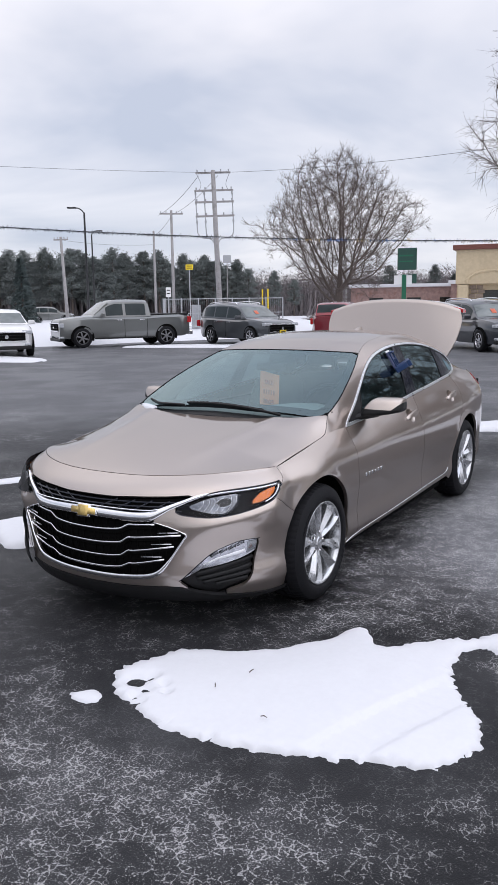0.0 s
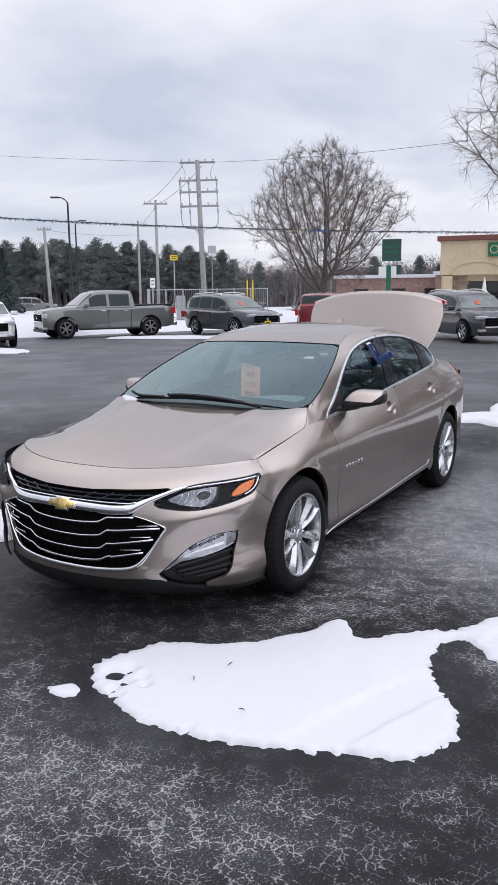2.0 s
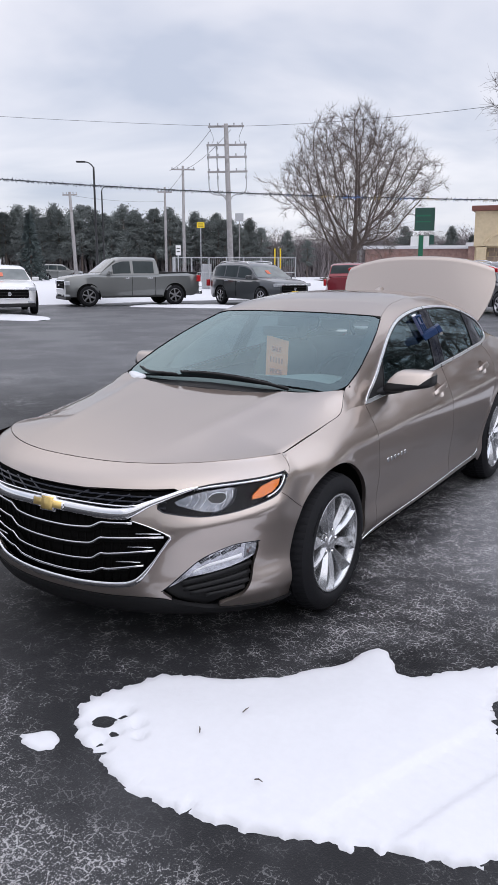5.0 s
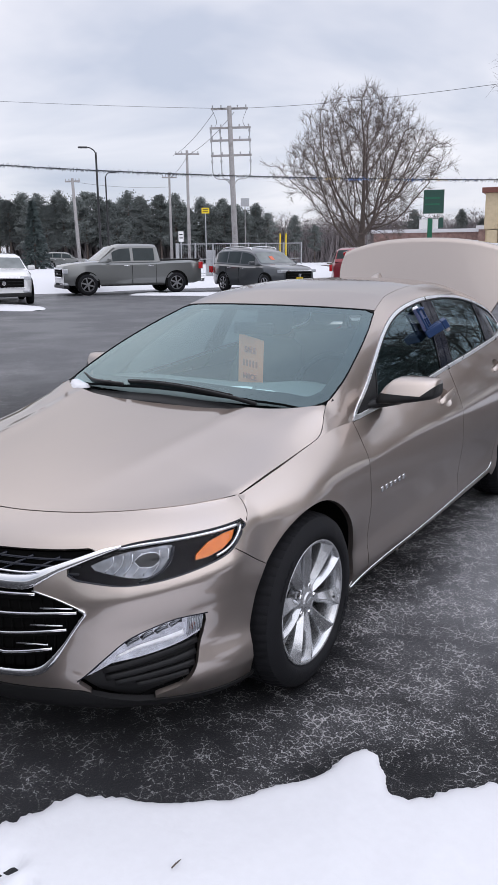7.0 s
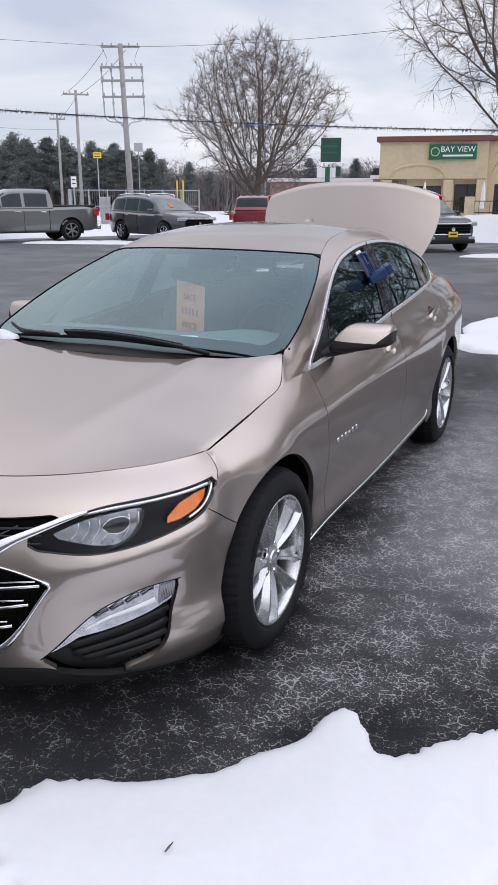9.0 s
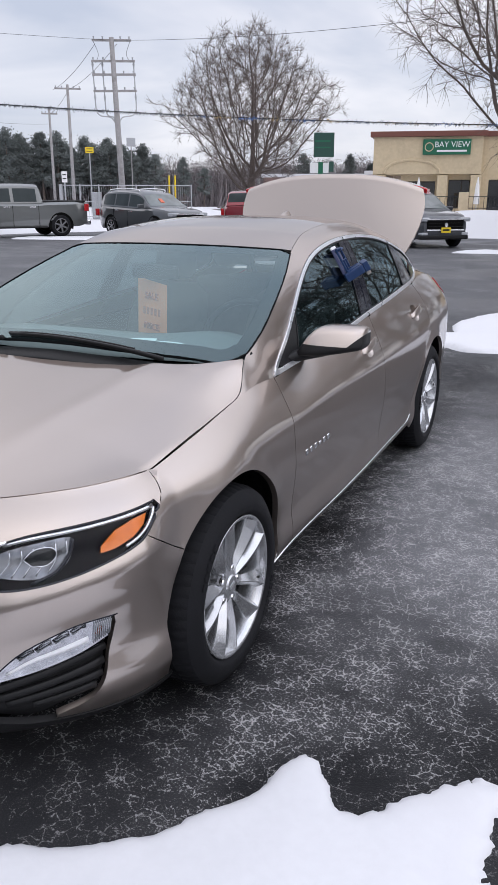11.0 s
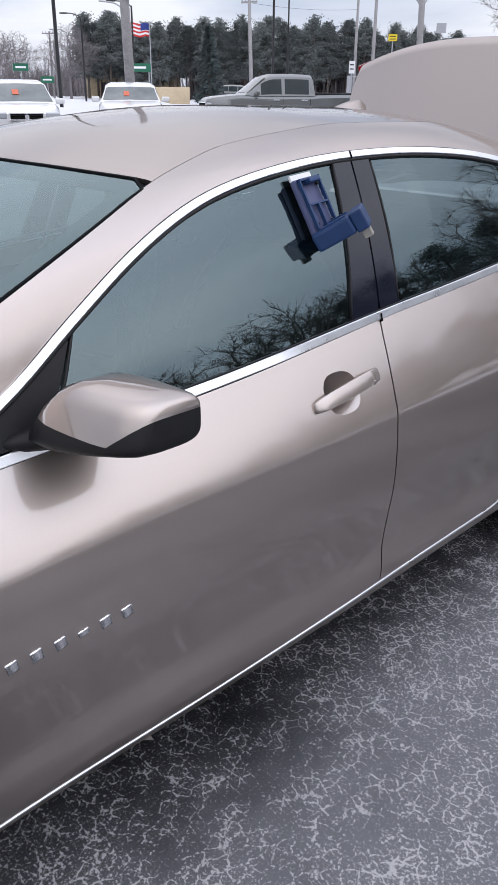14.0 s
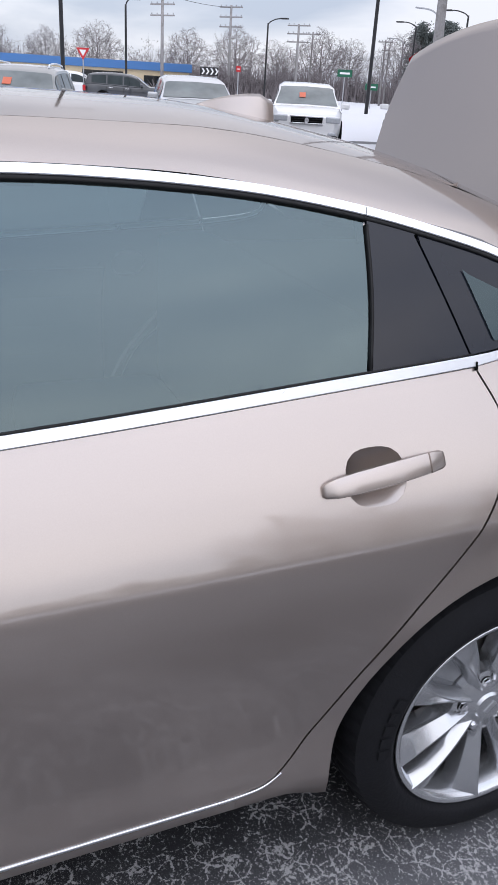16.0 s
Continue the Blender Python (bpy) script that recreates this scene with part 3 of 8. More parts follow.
plant_bare_tree(-28.6, 64.3, 14.6, 11, "large leafless broad-crowned tree standing in the snow", wide=13.4, low=0.15, trunk=0.44, points=3000, twig=0.010, step=0.40)
near_tree = plant_bare_tree(-3.0, 39.0, 17.0, 23, "leafless tree with drooping fine branches", wide=14.0, low=0.20, trunk=0.34, points=1900, droop=0.14, twig=0.009)


def pine(height, seed, bare=0.38, width=0.20):
    """A tall red pine: a straight trunk and a billowing crown of flat needle pads with gaps between them."""
    rng = random.Random(seed)
    wood, crown = bmesh.new(), bmesh.new()
    tube(wood, [(0, 0, -0.3), (0.05, 0.02, height * 0.5), (0, 0, height * 0.97)], [0.17, 0.12, 0.03], 6)
    count = int(50 * (1 - bare) / 0.6)
    for k in range(count):
        f = bare + (1 - bare) * (k + rng.random()) / count
        reach = height * width * (1 - ((f - bare) / (1 - bare)) ** 3.2) * rng.uniform(0.5, 1.15) + 0.20
        a = rng.uniform(0, 6.28)
        root, tip = Vector((0, 0, height * f)), Vector((math.cos(a) * reach, math.sin(a) * reach, height * f + rng.uniform(-0.1, 0.5)))
        tube(wood, [root, tip], [0.035, 0.012], 3, caps=False)
        for c in range(4):
            q = root.lerp(tip, 0.30 + 0.70 * (c + rng.random()) / 4)
            size = rng.uniform(0.26, 0.46)
            for b in range(26):
                d = Vector((rng.gauss(0, 1), rng.gauss(0, 1), rng.gauss(0.35, 0.6))).normalized()
                o = q + Vector((rng.gauss(0, 0.8) * size, rng.gauss(0, 0.8) * size, rng.gauss(0, 0.42) * size))
                s = rng.uniform(0.13, 0.25)
                w = d.orthogonal().normalized() * s * 0.34
                crown.faces.new([crown.verts.new(o - w), crown.verts.new(o + w), crown.verts.new(o + d * s)])
    return wood, crown


def spruce(height, seed):
    rng = random.Random(seed)
    wood, crown = bmesh.new(), bmesh.new()
    tube(wood, [(0, 0, -0.3), (0, 0, height)], [0.16, 0.02], 6)
    for k in range(70):
        f = 0.04 + 0.95 * k / 70
        reach = height * 0.24 * (1 - f) + 0.1
        for b in range(6):
            a = rng.uniform(0, 6.28)
            root, tip = Vector((0, 0, height * f)), Vector((math.cos(a) * reach, math.sin(a) * reach, height * f - reach * 0.35))
            for c in range(5):
                q = root.lerp(tip, rng.uniform(0.2, 1.0))
                for e in range(3):
                    d = Vector((math.cos(a) + rng.gauss(0, 0.7), math.sin(a) + rng.gauss(0, 0.7), rng.gauss(-0.3, 0.4))).normalized()
                    s = rng.uniform(0.2, 0.4)
                    w = d.orthogonal().normalized() * s * 0.22
                    crown.faces.new([crown.verts.new(q - w), crown.verts.new(q + w), crown.verts.new(q + d * s)])
    return wood, crown


def plant_conifers():
    rng = random.Random(5)
    kinds = []
    for k in range(5):
        t = empty("pine_tree", "tall dark pine in a dense row behind the snow field", "tree", "pine row")
        wood, crown = pine((8.9, 8.3, 9.1, 8.5, 8.0)[k], 40 + k, bare=(0.27, 0.33, 0.38, 0.29, 0.22)[k], width=(0.20, 0.23, 0.19, 0.24, 0.26)[k])
        part("trunk", wood, BARK, t)
        part("crown", crown, NEEDLE, t)
        kinds.append(t)
    spots = []
    a, b = Vector((-86, 58)), Vector((-52, 86))
    for row in range(3):
        for k in range(25):
            f = (k + rng.uniform(-0.35, 0.35)) / 24
            p = a.lerp(b, f) + Vector((-0.63, 0.78)) * (row * 3.2 + rng.uniform(-1, 1)) + Vector((-0.78, -0.63)) * (row % 2) * 1.0
            spots.append((p, rng.uniform(0.82, 1.02) * (1 - 0.16 * smoothstep(0.75, 1.0, f))))
    for i, (p, s) in enumerate(spots):
        m = pose(p.x, p.y, 0.1, 0, 0, rng.uniform(0, 360)) @ Matrix.Scale(s, 4)
        if i < len(kinds):
            kinds[i].matrix_world = m
        else:
            copy_thing(kinds[i % 5], m).scale = (s, s, s)
    t = empty("spruce_tree", "blue-grey spruce standing before the pine row", "tree", at=pose(-57.5, 52.5, 0))
    wood, crown = spruce(6.6, 3)
    part("trunk", wood, BARK, t)
    part("crown", crown, SPRUCE, t)
    return kinds


pines = plant_conifers()
for k, (x, y, s) in enumerate(((-47.1, 85.1, 0.62), (-45.6, 87.5, 0.55), (-52.7, 83.7, 0.64), (-34.1, 91.2, 0.70), (-32.0, 93.0, 0.62), (-28.9, 93.0, 0.66), (-26.4, 93.8, 0.60), (-16.0, 99.0, 0.62))):
    one = copy_thing(pines[k % 5], pose(x, y, 0, 0, 0, 40 * k))
    one.scale = (s, s, s)
    one["label"] = "dark pine standing among the far leafless woods"


def far_woods(spots, name, label):
    """Leafless woods in the distance: thin trunks with many fine upright twigs, and brush below."""
    rng = random.Random(9)
    verts, faces = [], []

    def sliver(p, q, w):
        n = len(verts)
        verts.extend((p - w, p + w, q))
        faces.append((n, n + 1, n + 2))

    for x, y, h in spots:
        a = rng.uniform(0, 3.14)
        sliver(Vector((x, y, 0)), Vector((x + rng.uniform(-.4, .4), y, h)), Vector((0.03 * math.cos(a), 0.03 * math.sin(a), 0)))
        for k in range(130):
            f = rng.random() ** 0.7
            a, l = rng.uniform(0, 6.28), h * rng.uniform(0.08, 0.26) * (1.2 - f)
            p = Vector((x + rng.gauss(0, 0.5), y + rng.gauss(0, 0.5), h * f * 0.85))
            q = p + Vector((math.cos(a) * l, math.sin(a) * l, l * rng.uniform(0.0, 0.9)))
            w = Vector((-math.sin(a), math.cos(a), 0)) * rng.uniform(0.035, 0.085)
            sliver(p, q, w)
            sliver(p.lerp(q, 0.5), p.lerp(q, 0.5) + Vector((rng.gauss(0, 1), rng.gauss(0, 1), abs(rng.gauss(0.6, 0.6)))) * l * 0.4, w * 0.8)
        for k in range(60):
            p = Vector((x + rng.gauss(0, 1.6), y + rng.gauss(0, 1.6), 0))
            a = rng.uniform(0, 6.28)
            sliver(p, p + Vector((rng.gauss(0, 0.6), rng.gauss(0, 0.6), rng.uniform(0.8, 3.4) * min(1.6, h / 4))), Vector((math.cos(a), math.sin(a), 0)) * 0.13)
    me = bpy.data.meshes.new(name)
    me.from_pydata(verts, [], faces)
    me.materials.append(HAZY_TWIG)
    return tagged(new(name, me), label, "woods", kind="stuff")


rng = random.Random(77)
spots = []
for k in range(1500):
    az = radians(rng.uniform(-48, 6))
    d = rng.uniform(104, 150)
    spots.append((d * math.sin(az), d * math.cos(az), rng.uniform(4.8, 8.0)))
for k in range(260):
    az = radians(rng.uniform(-92, -56))
    d = rng.uniform(125, 190)
    spots.append((d * math.sin(az), d * math.cos(az), rng.uniform(3.5, 8.0)))
for k in range(60):
    f = rng.random()
    spots.append((-74.5 - 5.5 * f + rng.gauss(0, 0.8), 25.0 + 12 * f + rng.gauss(0, 0.5), rng.uniform(1.6, 2.8)))
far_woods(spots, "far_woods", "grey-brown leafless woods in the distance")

# single leafless trees before those woods, with the haze put into their paler colour
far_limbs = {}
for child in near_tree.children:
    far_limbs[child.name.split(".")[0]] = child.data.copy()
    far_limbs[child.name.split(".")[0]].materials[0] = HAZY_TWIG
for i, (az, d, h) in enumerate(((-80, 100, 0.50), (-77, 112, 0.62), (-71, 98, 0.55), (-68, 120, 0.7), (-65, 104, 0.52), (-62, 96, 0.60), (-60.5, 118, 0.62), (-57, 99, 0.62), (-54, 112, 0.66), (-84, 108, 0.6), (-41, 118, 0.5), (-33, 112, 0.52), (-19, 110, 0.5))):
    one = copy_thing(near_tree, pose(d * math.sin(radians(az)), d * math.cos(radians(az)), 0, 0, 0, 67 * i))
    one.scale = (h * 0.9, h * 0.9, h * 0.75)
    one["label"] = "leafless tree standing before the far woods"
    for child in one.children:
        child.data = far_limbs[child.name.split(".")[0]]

# ---------------------------------------------------------------- the sedan's surfaces (front axle at y = 0, nose towards -y)
Y0 = -0.30  # where the nose begins to round in
Z_CREASE = curve((-0.4, 0.70), (0.1, 0.715), (0.55, 0.752), (1.1, 0.774), (1.7, 0.775), (2.3, 0.785), (2.8, 0.80), (3.9, 0.84))
Z_BELT = curve((-0.4, 0.805), (-0.3, 0.822), (0.0, 0.868), (0.22, 0.897), (0.40, 0.918), (0.60, 0.914), (1.0, 0.94), (1.74, 0.990), (2.6, 1.045), (3.2, 1.06), (3.9, 1.02))
X_LOW = curve((-0.4, 0.84), (0.0, 0.86), (0.58, 0.850), (1.2, 0.868), (1.7, 0.876), (2.4, 0.872), (2.83, 0.87), (3.3, 0.85), (3.9, 0.80))
X_CREASE = curve((-0.4, 0.835), (0.0, 0.888), (0.58, 0.872), (0.75, 0.874), (1.2, 0.885), (1.7, 0.893), (2.4, 0.896), (2.83, 0.900), (3.3, 0.875), (3.9, 0.81))
X_BELT = curve((-0.4, 0.765), (0.0, 0.775), (0.22, 0.774), (0.40, 0.768), (0.60, 0.770), (1.0, 0.778), (1.74, 0.785), (2.6, 0.765), (3.2, 0.72), (3.9, 0.66))
ROUND = curve((-0.4, 2.6), (0.05, 2.3), (0.35, 1.55), (0.6, 1.25), (0.9, 1.22), (1.2, 1.2), (2.4, 1.22), (3.0, 1.5), (3.9, 1.7))
LEAN_IN = curve((0.4, 0.315), (1.74, 0.335), (2.6, 0.385), (3.2, 0.50))


LOW_SHARE = curve((0, 1), (0.30, 1), (0.45, 0.55), (0.60, 0.15), (0.74, 0), (1, 0))
LOW_SHAPE = curve((0, -0.045), (0.12, -0.010), (0.21, 0.010), (0.28, 0.013), (0.42, 0.002), (0.60, 0.0), (1, 0))
BULGE_SHAPE = curve((0, 0), (0.40, 0), (0.56, 0.004), (0.68, 0.0095), (0.76, 0.0105), (0.84, 0.0092), (0.92, 0.0058), (1, 0))
BULGE = curve((-0.4, 0.2), (0.0, 0.35), (0.45, 0.9), (0.8, 1.0), (2.3, 1.0), (2.83, 0.5), (3.3, 0.3), (3.9, 0.1))


def side_x(y, z):
    """Half-width of the body and of the windows at a place along the car and a height."""
    y, z = np.asarray(y, float), np.asarray(z, float)
    zb, zc = Z_BELT(y), Z_CREASE(y)
    low, cr, be = X_LOW(y), X_CREASE(y), X_BELT(y)
    # below the crease: a tucked-in sill, a lip that faces up, a shallow hollow, then the widest line, and a slight lean in up to the crease
    t = np.clip((z - 0.16) / (zc - 0.16), 0, 1)
    lower = cr + LOW_SHARE(t) * (low - cr) + LOW_SHAPE(t) + BULGE_SHAPE(t) * BULGE(y)
    u = np.clip((z - zc) / np.maximum(zb - zc, 1e-3), 0, 1)
    upper = be + (cr - be) * (1 - u ** ROUND(y))
    d = np.maximum(z - zb, 0)
    glass = be - LEAN_IN(y) * d - 0.40 * d * d
    x = np.where(z < zc, lower, np.where(z < zb, upper, glass))
    # lips of the wheel arches
    for c in (0.0, 2.83):
        r = np.hypot(y - c, z - 0.34)
        x = x + 0.009 * np.exp(-((r - 0.375) / 0.040) ** 2) * (z < 0.80)
    # the tail rounds in
    s = np.clip((y - 3.25) / (3.97 - 3.25), 0, 0.999)
    return x * (1 - s ** 3.0) ** (1 / 2.2)


Y_NOSE = curve((0.15, -0.83), (0.20, -0.93), (0.26, -0.955), (0.36, -0.965), (0.50, -0.972), (0.62, -0.962), (0.70, -0.935), (0.76, -0.885), (0.80, -0.82), (0.84, -0.74))
P_NOSE = curve((0.15, 2.0), (0.4, 2.15), (0.62, 2.15), (0.80, 2.3))


def nose(u, z):
    """Place on the nose: u runs from the middle (0) round to the front wing (1)."""
    u, z = np.asarray(u, float), np.asarray(z, float)
    p = 2 / P_NOSE(z)
    a = u * math.pi / 2
    xs = side_x(np.full_like(z, Y0), z)
    # a fold below the lamps: it leans out above its ridge and falls away below
    t = z - (0.585 + 0.075 * np.clip((u - 0.45) / 0.5, 0, 1))
    ease = np.clip((u - 0.36) / 0.16, 0, 1) * np.clip((0.99 - u) / 0.14, 0, 1)
    fold = 1 + 0.034 * ease * np.where(t > 0, np.exp(-(t / 0.055) ** 2), np.clip(1 + t / 0.12, 0, 1) ** 1.25) - 0.012 * ease * np.exp(-((z - 0.40) / 0.08) ** 2)
    return np.stack([xs * np.sin(a).clip(0) ** p * fold, Y0 - (Y0 - Y_NOSE(z)) * np.cos(a).clip(0) ** p * fold, z], -1)


def nose_on(u, z):
    """The nose, carried on past its end along the flank (u above 1)."""
    u, z = np.asarray(u, float), np.asarray(z, float)
    return np.where((u <= 1)[..., None], nose(np.minimum(u, 1), z), side(Y0 + (np.maximum(u, 1) - 1) * 0.9, z))


def flank(y, z):
    """The flank, carried on forwards round the nose (y before Y0)."""
    y, z = np.asarray(y, float), np.asarray(z, float)
    return np.where((y >= Y0)[..., None], side(np.maximum(y, Y0), z), nose(1 - (Y0 - np.minimum(y, Y0)) / 0.9, z))


def side(y, z):
    return np.stack([side_x(y, z), np.asarray(y, float), np.asarray(z, float)], -1)


Z_HOOD = curve((-0.86, 0.785), (-0.80, 0.812), (-0.65, 0.850), (-0.4, 0.898), (0.0, 0.958), (0.25, 0.992), (0.5, 1.022))


NOSE_TOP = curve((0.0, 0.811), (0.12, 0.812), (0.25, 0.816), (0.45, 0.824), (0.65, 0.831), (0.8, 0.832), (0.9, 0.829), (1.0, 0.822))
HOOD_EDGE = nose(np.linspace(0.0, 1.0, 61), NOSE_TOP(np.linspace(0.0, 1.0, 61)))  # where hood and nose meet
HOOD_EDGE[-1, :2] = (0.766, -0.30)
FLAT = curve((-0.9, 2.4), (-0.3, 3.0), (0.0, 4.0), (0.22, 9.0), (0.30, 16.0), (0.36, 28.0))


def hood_plain(x, y):
    x, y = np.abs(np.asarray(x, float)), np.asarray(y, float)
    edge, w, mid = Z_BELT(np.maximum(y, -0.3)), X_BELT(y), Z_HOOD(y)
    # flat middle, a soft raised fold that fades towards the nose, then down to the wings
    fold = 0.009 * np.exp(-((x - 0.43 - 0.12 * y) / 0.05) ** 2) * np.clip((y + 0.7) / 0.5, 0, 1)
    return mid - (mid - edge) * (x / w) ** FLAT(y) + fold


def hood_z(x, y):
    x, y = np.abs(np.asarray(x, float)), np.asarray(y, float)
    y_edge = np.interp(x, HOOD_EDGE[:, 0], HOOD_EDGE[:, 1])
    z_edge = np.interp(x, HOOD_EDGE[:, 0], HOOD_EDGE[:, 2])
    k = np.clip(1 - (y - y_edge) / 0.45, 0, 1)
    return hood_plain(x, y) + (z_edge - hood_plain(x, y_edge)) * k * k * (3 - 2 * k)


def hood(x, y):
    return np.stack([np.asarray(x, float), np.asarray(y, float), hood_z(x, y)], -1)


Z_ROOF = curve((0.05, 0.965), (0.22, 1.025), (0.6, 1.172), (1.0, 1.306), (1.25, 1.378), (1.45, 1.418), (1.9, 1.455), (2.3, 1.450), (2.7, 1.395), (3.0, 1.315), (3.5, 1.10))


def top(x, y):
    """Windscreen, roof and rear window: a centre line, bowed back and down towards the sides."""
    x, y = np.asarray(x, float), np.asarray(y, float)
    b = (np.abs(x) / 0.70) ** 2
    bow = np.clip(1 - (y - 0.3) / 1.4, -0.45, 1) * 0.26 * b
    return np.stack([x, y, Z_ROOF(y - bow) - np.clip((y - 0.5) / 1.2, 0, 1) * 0.075 * b ** 1.3], -1)

# ---------------------------------------------------------------- panels cut from those surfaces


def mirrored(half):
    """A closed outline from its right half, listed from the middle top round to the middle bottom."""
    h = [tuple(p) for p in half]
    return h + [(-a, b) for a, b in reversed(h) if abs(a) > 1e-6]


def panel(surf, loop, step, scale=(1.0, 1.0), gap=0.0, holes=(), cuts=(), depth=0.012, offset=0.0, mirror=False, flip=False):
    """A sheet cut out of a surface along an outline in its two coordinates, with its rim turned inwards. holes: outlines left open; cuts: lines (a, b), of which the left side stays."""
    sc = np.array(scale)
    loop = np.array(loop, float) * sc
    lo, hi = loop.min(0) - step, loop.max(0) + step
    ga, gb = np.meshgrid(np.arange(lo[0], hi[0] + step, step), np.arange(lo[1], hi[1] + step, step))
    p = np.stack([ga.ravel(), gb.ravel()], 1)
    sd, near = polygon_distance(p, loop)
    away = (p - near) / np.maximum(np.abs(sd), 1e-9)[:, None] * np.sign(sd)[:, None]
    for h in holes:
        h = np.array(h, float) * sc
        s2, n2 = polygon_distance(p, h)
        m = -s2 > sd
        sd, near = np.where(m, -s2, sd), np.where(m[:, None], n2, near)
        away = np.where(m[:, None], -(p - n2) / np.maximum(np.abs(s2), 1e-9)[:, None] * np.sign(s2)[:, None], away)
    for a, b in cuts:
        a, b = np.array(a) * sc, np.array(b) * sc
        d = (b - a) / np.hypot(*(b - a))
        out = np.array([d[1], -d[0]])
        s2 = (p - a) @ out
        m = s2 > sd
        sd, near = np.where(m, s2, sd), np.where(m[:, None], p - s2[:, None] * out, near)
        away = np.where(m[:, None], out[None], away)
    inside = sd < -gap
    # vertices just past the edge slide onto it
    q = np.where(inside[:, None], p, near - gap * away)
    shape = ga.shape
    ins = inside.reshape(shape)
    keep = ins[:-1, :-1] | ins[1:, :-1] | ins[:-1, 1:] | ins[1:, 1:]
    index = np.arange(len(p)).reshape(shape)
    used = np.zeros(len(p), bool)
    for c in (index[:-1, :-1], index[1:, :-1], index[:-1, 1:], index[1:, 1:]):
        used[c[keep]] = True
    # sharp corners of the outline take the nearest edge vertex
    turn = np.roll(loop, -1, 0) - loop
    ang = np.arctan2(turn[:, 1], turn[:, 0])
    bend = np.abs((ang - np.roll(ang, 1) + math.pi) % (2 * math.pi) - math.pi)
    edge = np.where(used & ~inside)[0]
    if not cuts and len(edge):
        for c in loop[bend > 0.6]:
            d = np.hypot(*(q[edge] - c).T)
            if d.min() < step:
                q[edge[d.argmin()]] = c
    pos = surf(q[:, 0] / sc[0], q[:, 1] / sc[1])
    e = 0.002
    if offset:
        back = np.where(q[:, 0] > 0, -e, e)
        du = (surf(q[:, 0] / sc[0] + back, q[:, 1] / sc[1]) - pos) / back[:, None]
        dv = surf(q[:, 0] / sc[0], q[:, 1] / sc[1] + e) - pos
        n = np.cross(du, dv)
        n /= np.maximum(np.linalg.norm(n, axis=1), 1e-9)[:, None]
        pos = pos + n * (offset if not flip else -offset)
    out = []
    for s in ((1, -1) if mirror else (1,)):
        bm = bmesh.new()
        vs = {i: bm.verts.new((pos[i][0] * s, pos[i][1], pos[i][2])) for i in np.where(used)[0]}
        for j, i in zip(*np.where(keep)):
            f = [index[j, i], index[j, i + 1], index[j + 1, i + 1], index[j + 1, i]]
            if (s < 0) != flip:
                f = f[::-1]
            try:
                bm.faces.new([vs[k] for k in f])
            except ValueError:
                pass
        bmesh.ops.remove_doubles(bm, verts=bm.verts, dist=0.0006)
        bmesh.ops.dissolve_degenerate(bm, dist=0.0004, edges=bm.edges)
        bm.normal_update()
        if depth:
            rim = [e for e in bm.edges if e.is_boundary]
            got = bmesh.ops.extrude_edge_only(bm, edges=rim)
            fresh = [v for v in got["geom"] if isinstance(v, bmesh.types.BMVert)]
            move = {}
            for v in fresh:
                for ed in v.link_edges:
                    o = ed.other_vert(v)
                    if (o.co - v.co).length < 1e-7:
                        move[v] = o.normal.copy()
            for v, n in move.items():
                v.co -= n * depth
            for ed in rim:
                ed.smooth = False
        for f in bm.faces:
            f.smooth = True
        out.append(bm)
    return out if mirror else out[0]


def ribbon(surf, path, width, lift, closed=False, mirror=False, flat=0.35, turn=1):
    """A narrow moulding that follows a line on a surface, with a rounded section."""
    p = np.array(path, float)
    pos = surf(p[:, 0], p[:, 1])
    e = 0.002
    back = np.where(p[:, 0] > 0, -e, e)
    n = np.cross((surf(p[:, 0] + back, p[:, 1]) - pos) / back[:, None], surf(p[:, 0], p[:, 1] + e) - pos)
    n *= turn / np.linalg.norm(n, axis=1)[:, None]
    d = np.roll(pos, -1, 0) - np.roll(pos, 1, 0)
    if not closed:
        d[0], d[-1] = pos[1] - pos[0], pos[-1] - pos[-2]
    d /= np.linalg.norm(d, axis=1)[:, None]
    s = np.cross(n, d)
    w = np.broadcast_to(np.asarray(width, float), (len(p),))
    rows = []
    base = min(-0.004, lift - 0.010)
    shoulder = base + (lift - base) * (1 - (1 - flat) * 0.6) if lift < 0 else lift * flat
    for off, up in ((-0.5, base), (-0.5, shoulder), (-0.42, lift), (0.42, lift), (0.5, shoulder), (0.5, base)):
        rows.append(pos + s * (w * off)[:, None] + n * up)
    made = []
    for sign in ((1, -1) if mirror else (1,)):
        bm = bmesh.new()
        vs = [[bm.verts.new((q[0] * sign, q[1], q[2])) for q in r] for r in rows]
        for a, b in zip(vs, vs[1:]):
            m = len(a)
            for i in range(m if closed else m - 1):
                bm.faces.new((a[i], a[(i + 1) % m], b[(i + 1) % m], b[i]))
        if not closed:
            for i in (0, -1):
                bm.faces.new([r[i] for r in vs])
        bmesh.ops.recalc_face_normals(bm, faces=bm.faces)
        for f in bm.faces:
            f.smooth = True
        made.append(bm)
    return made if mirror else made[0]


def signed(surf):
    """The same surface on both sides of the middle."""
    def f(a, b):
        q = surf(np.abs(a), b)
        q = q.copy()
        q[..., 0] = q[..., 0] * np.sign(np.where(a == 0, 1, a))
        return q
    return f


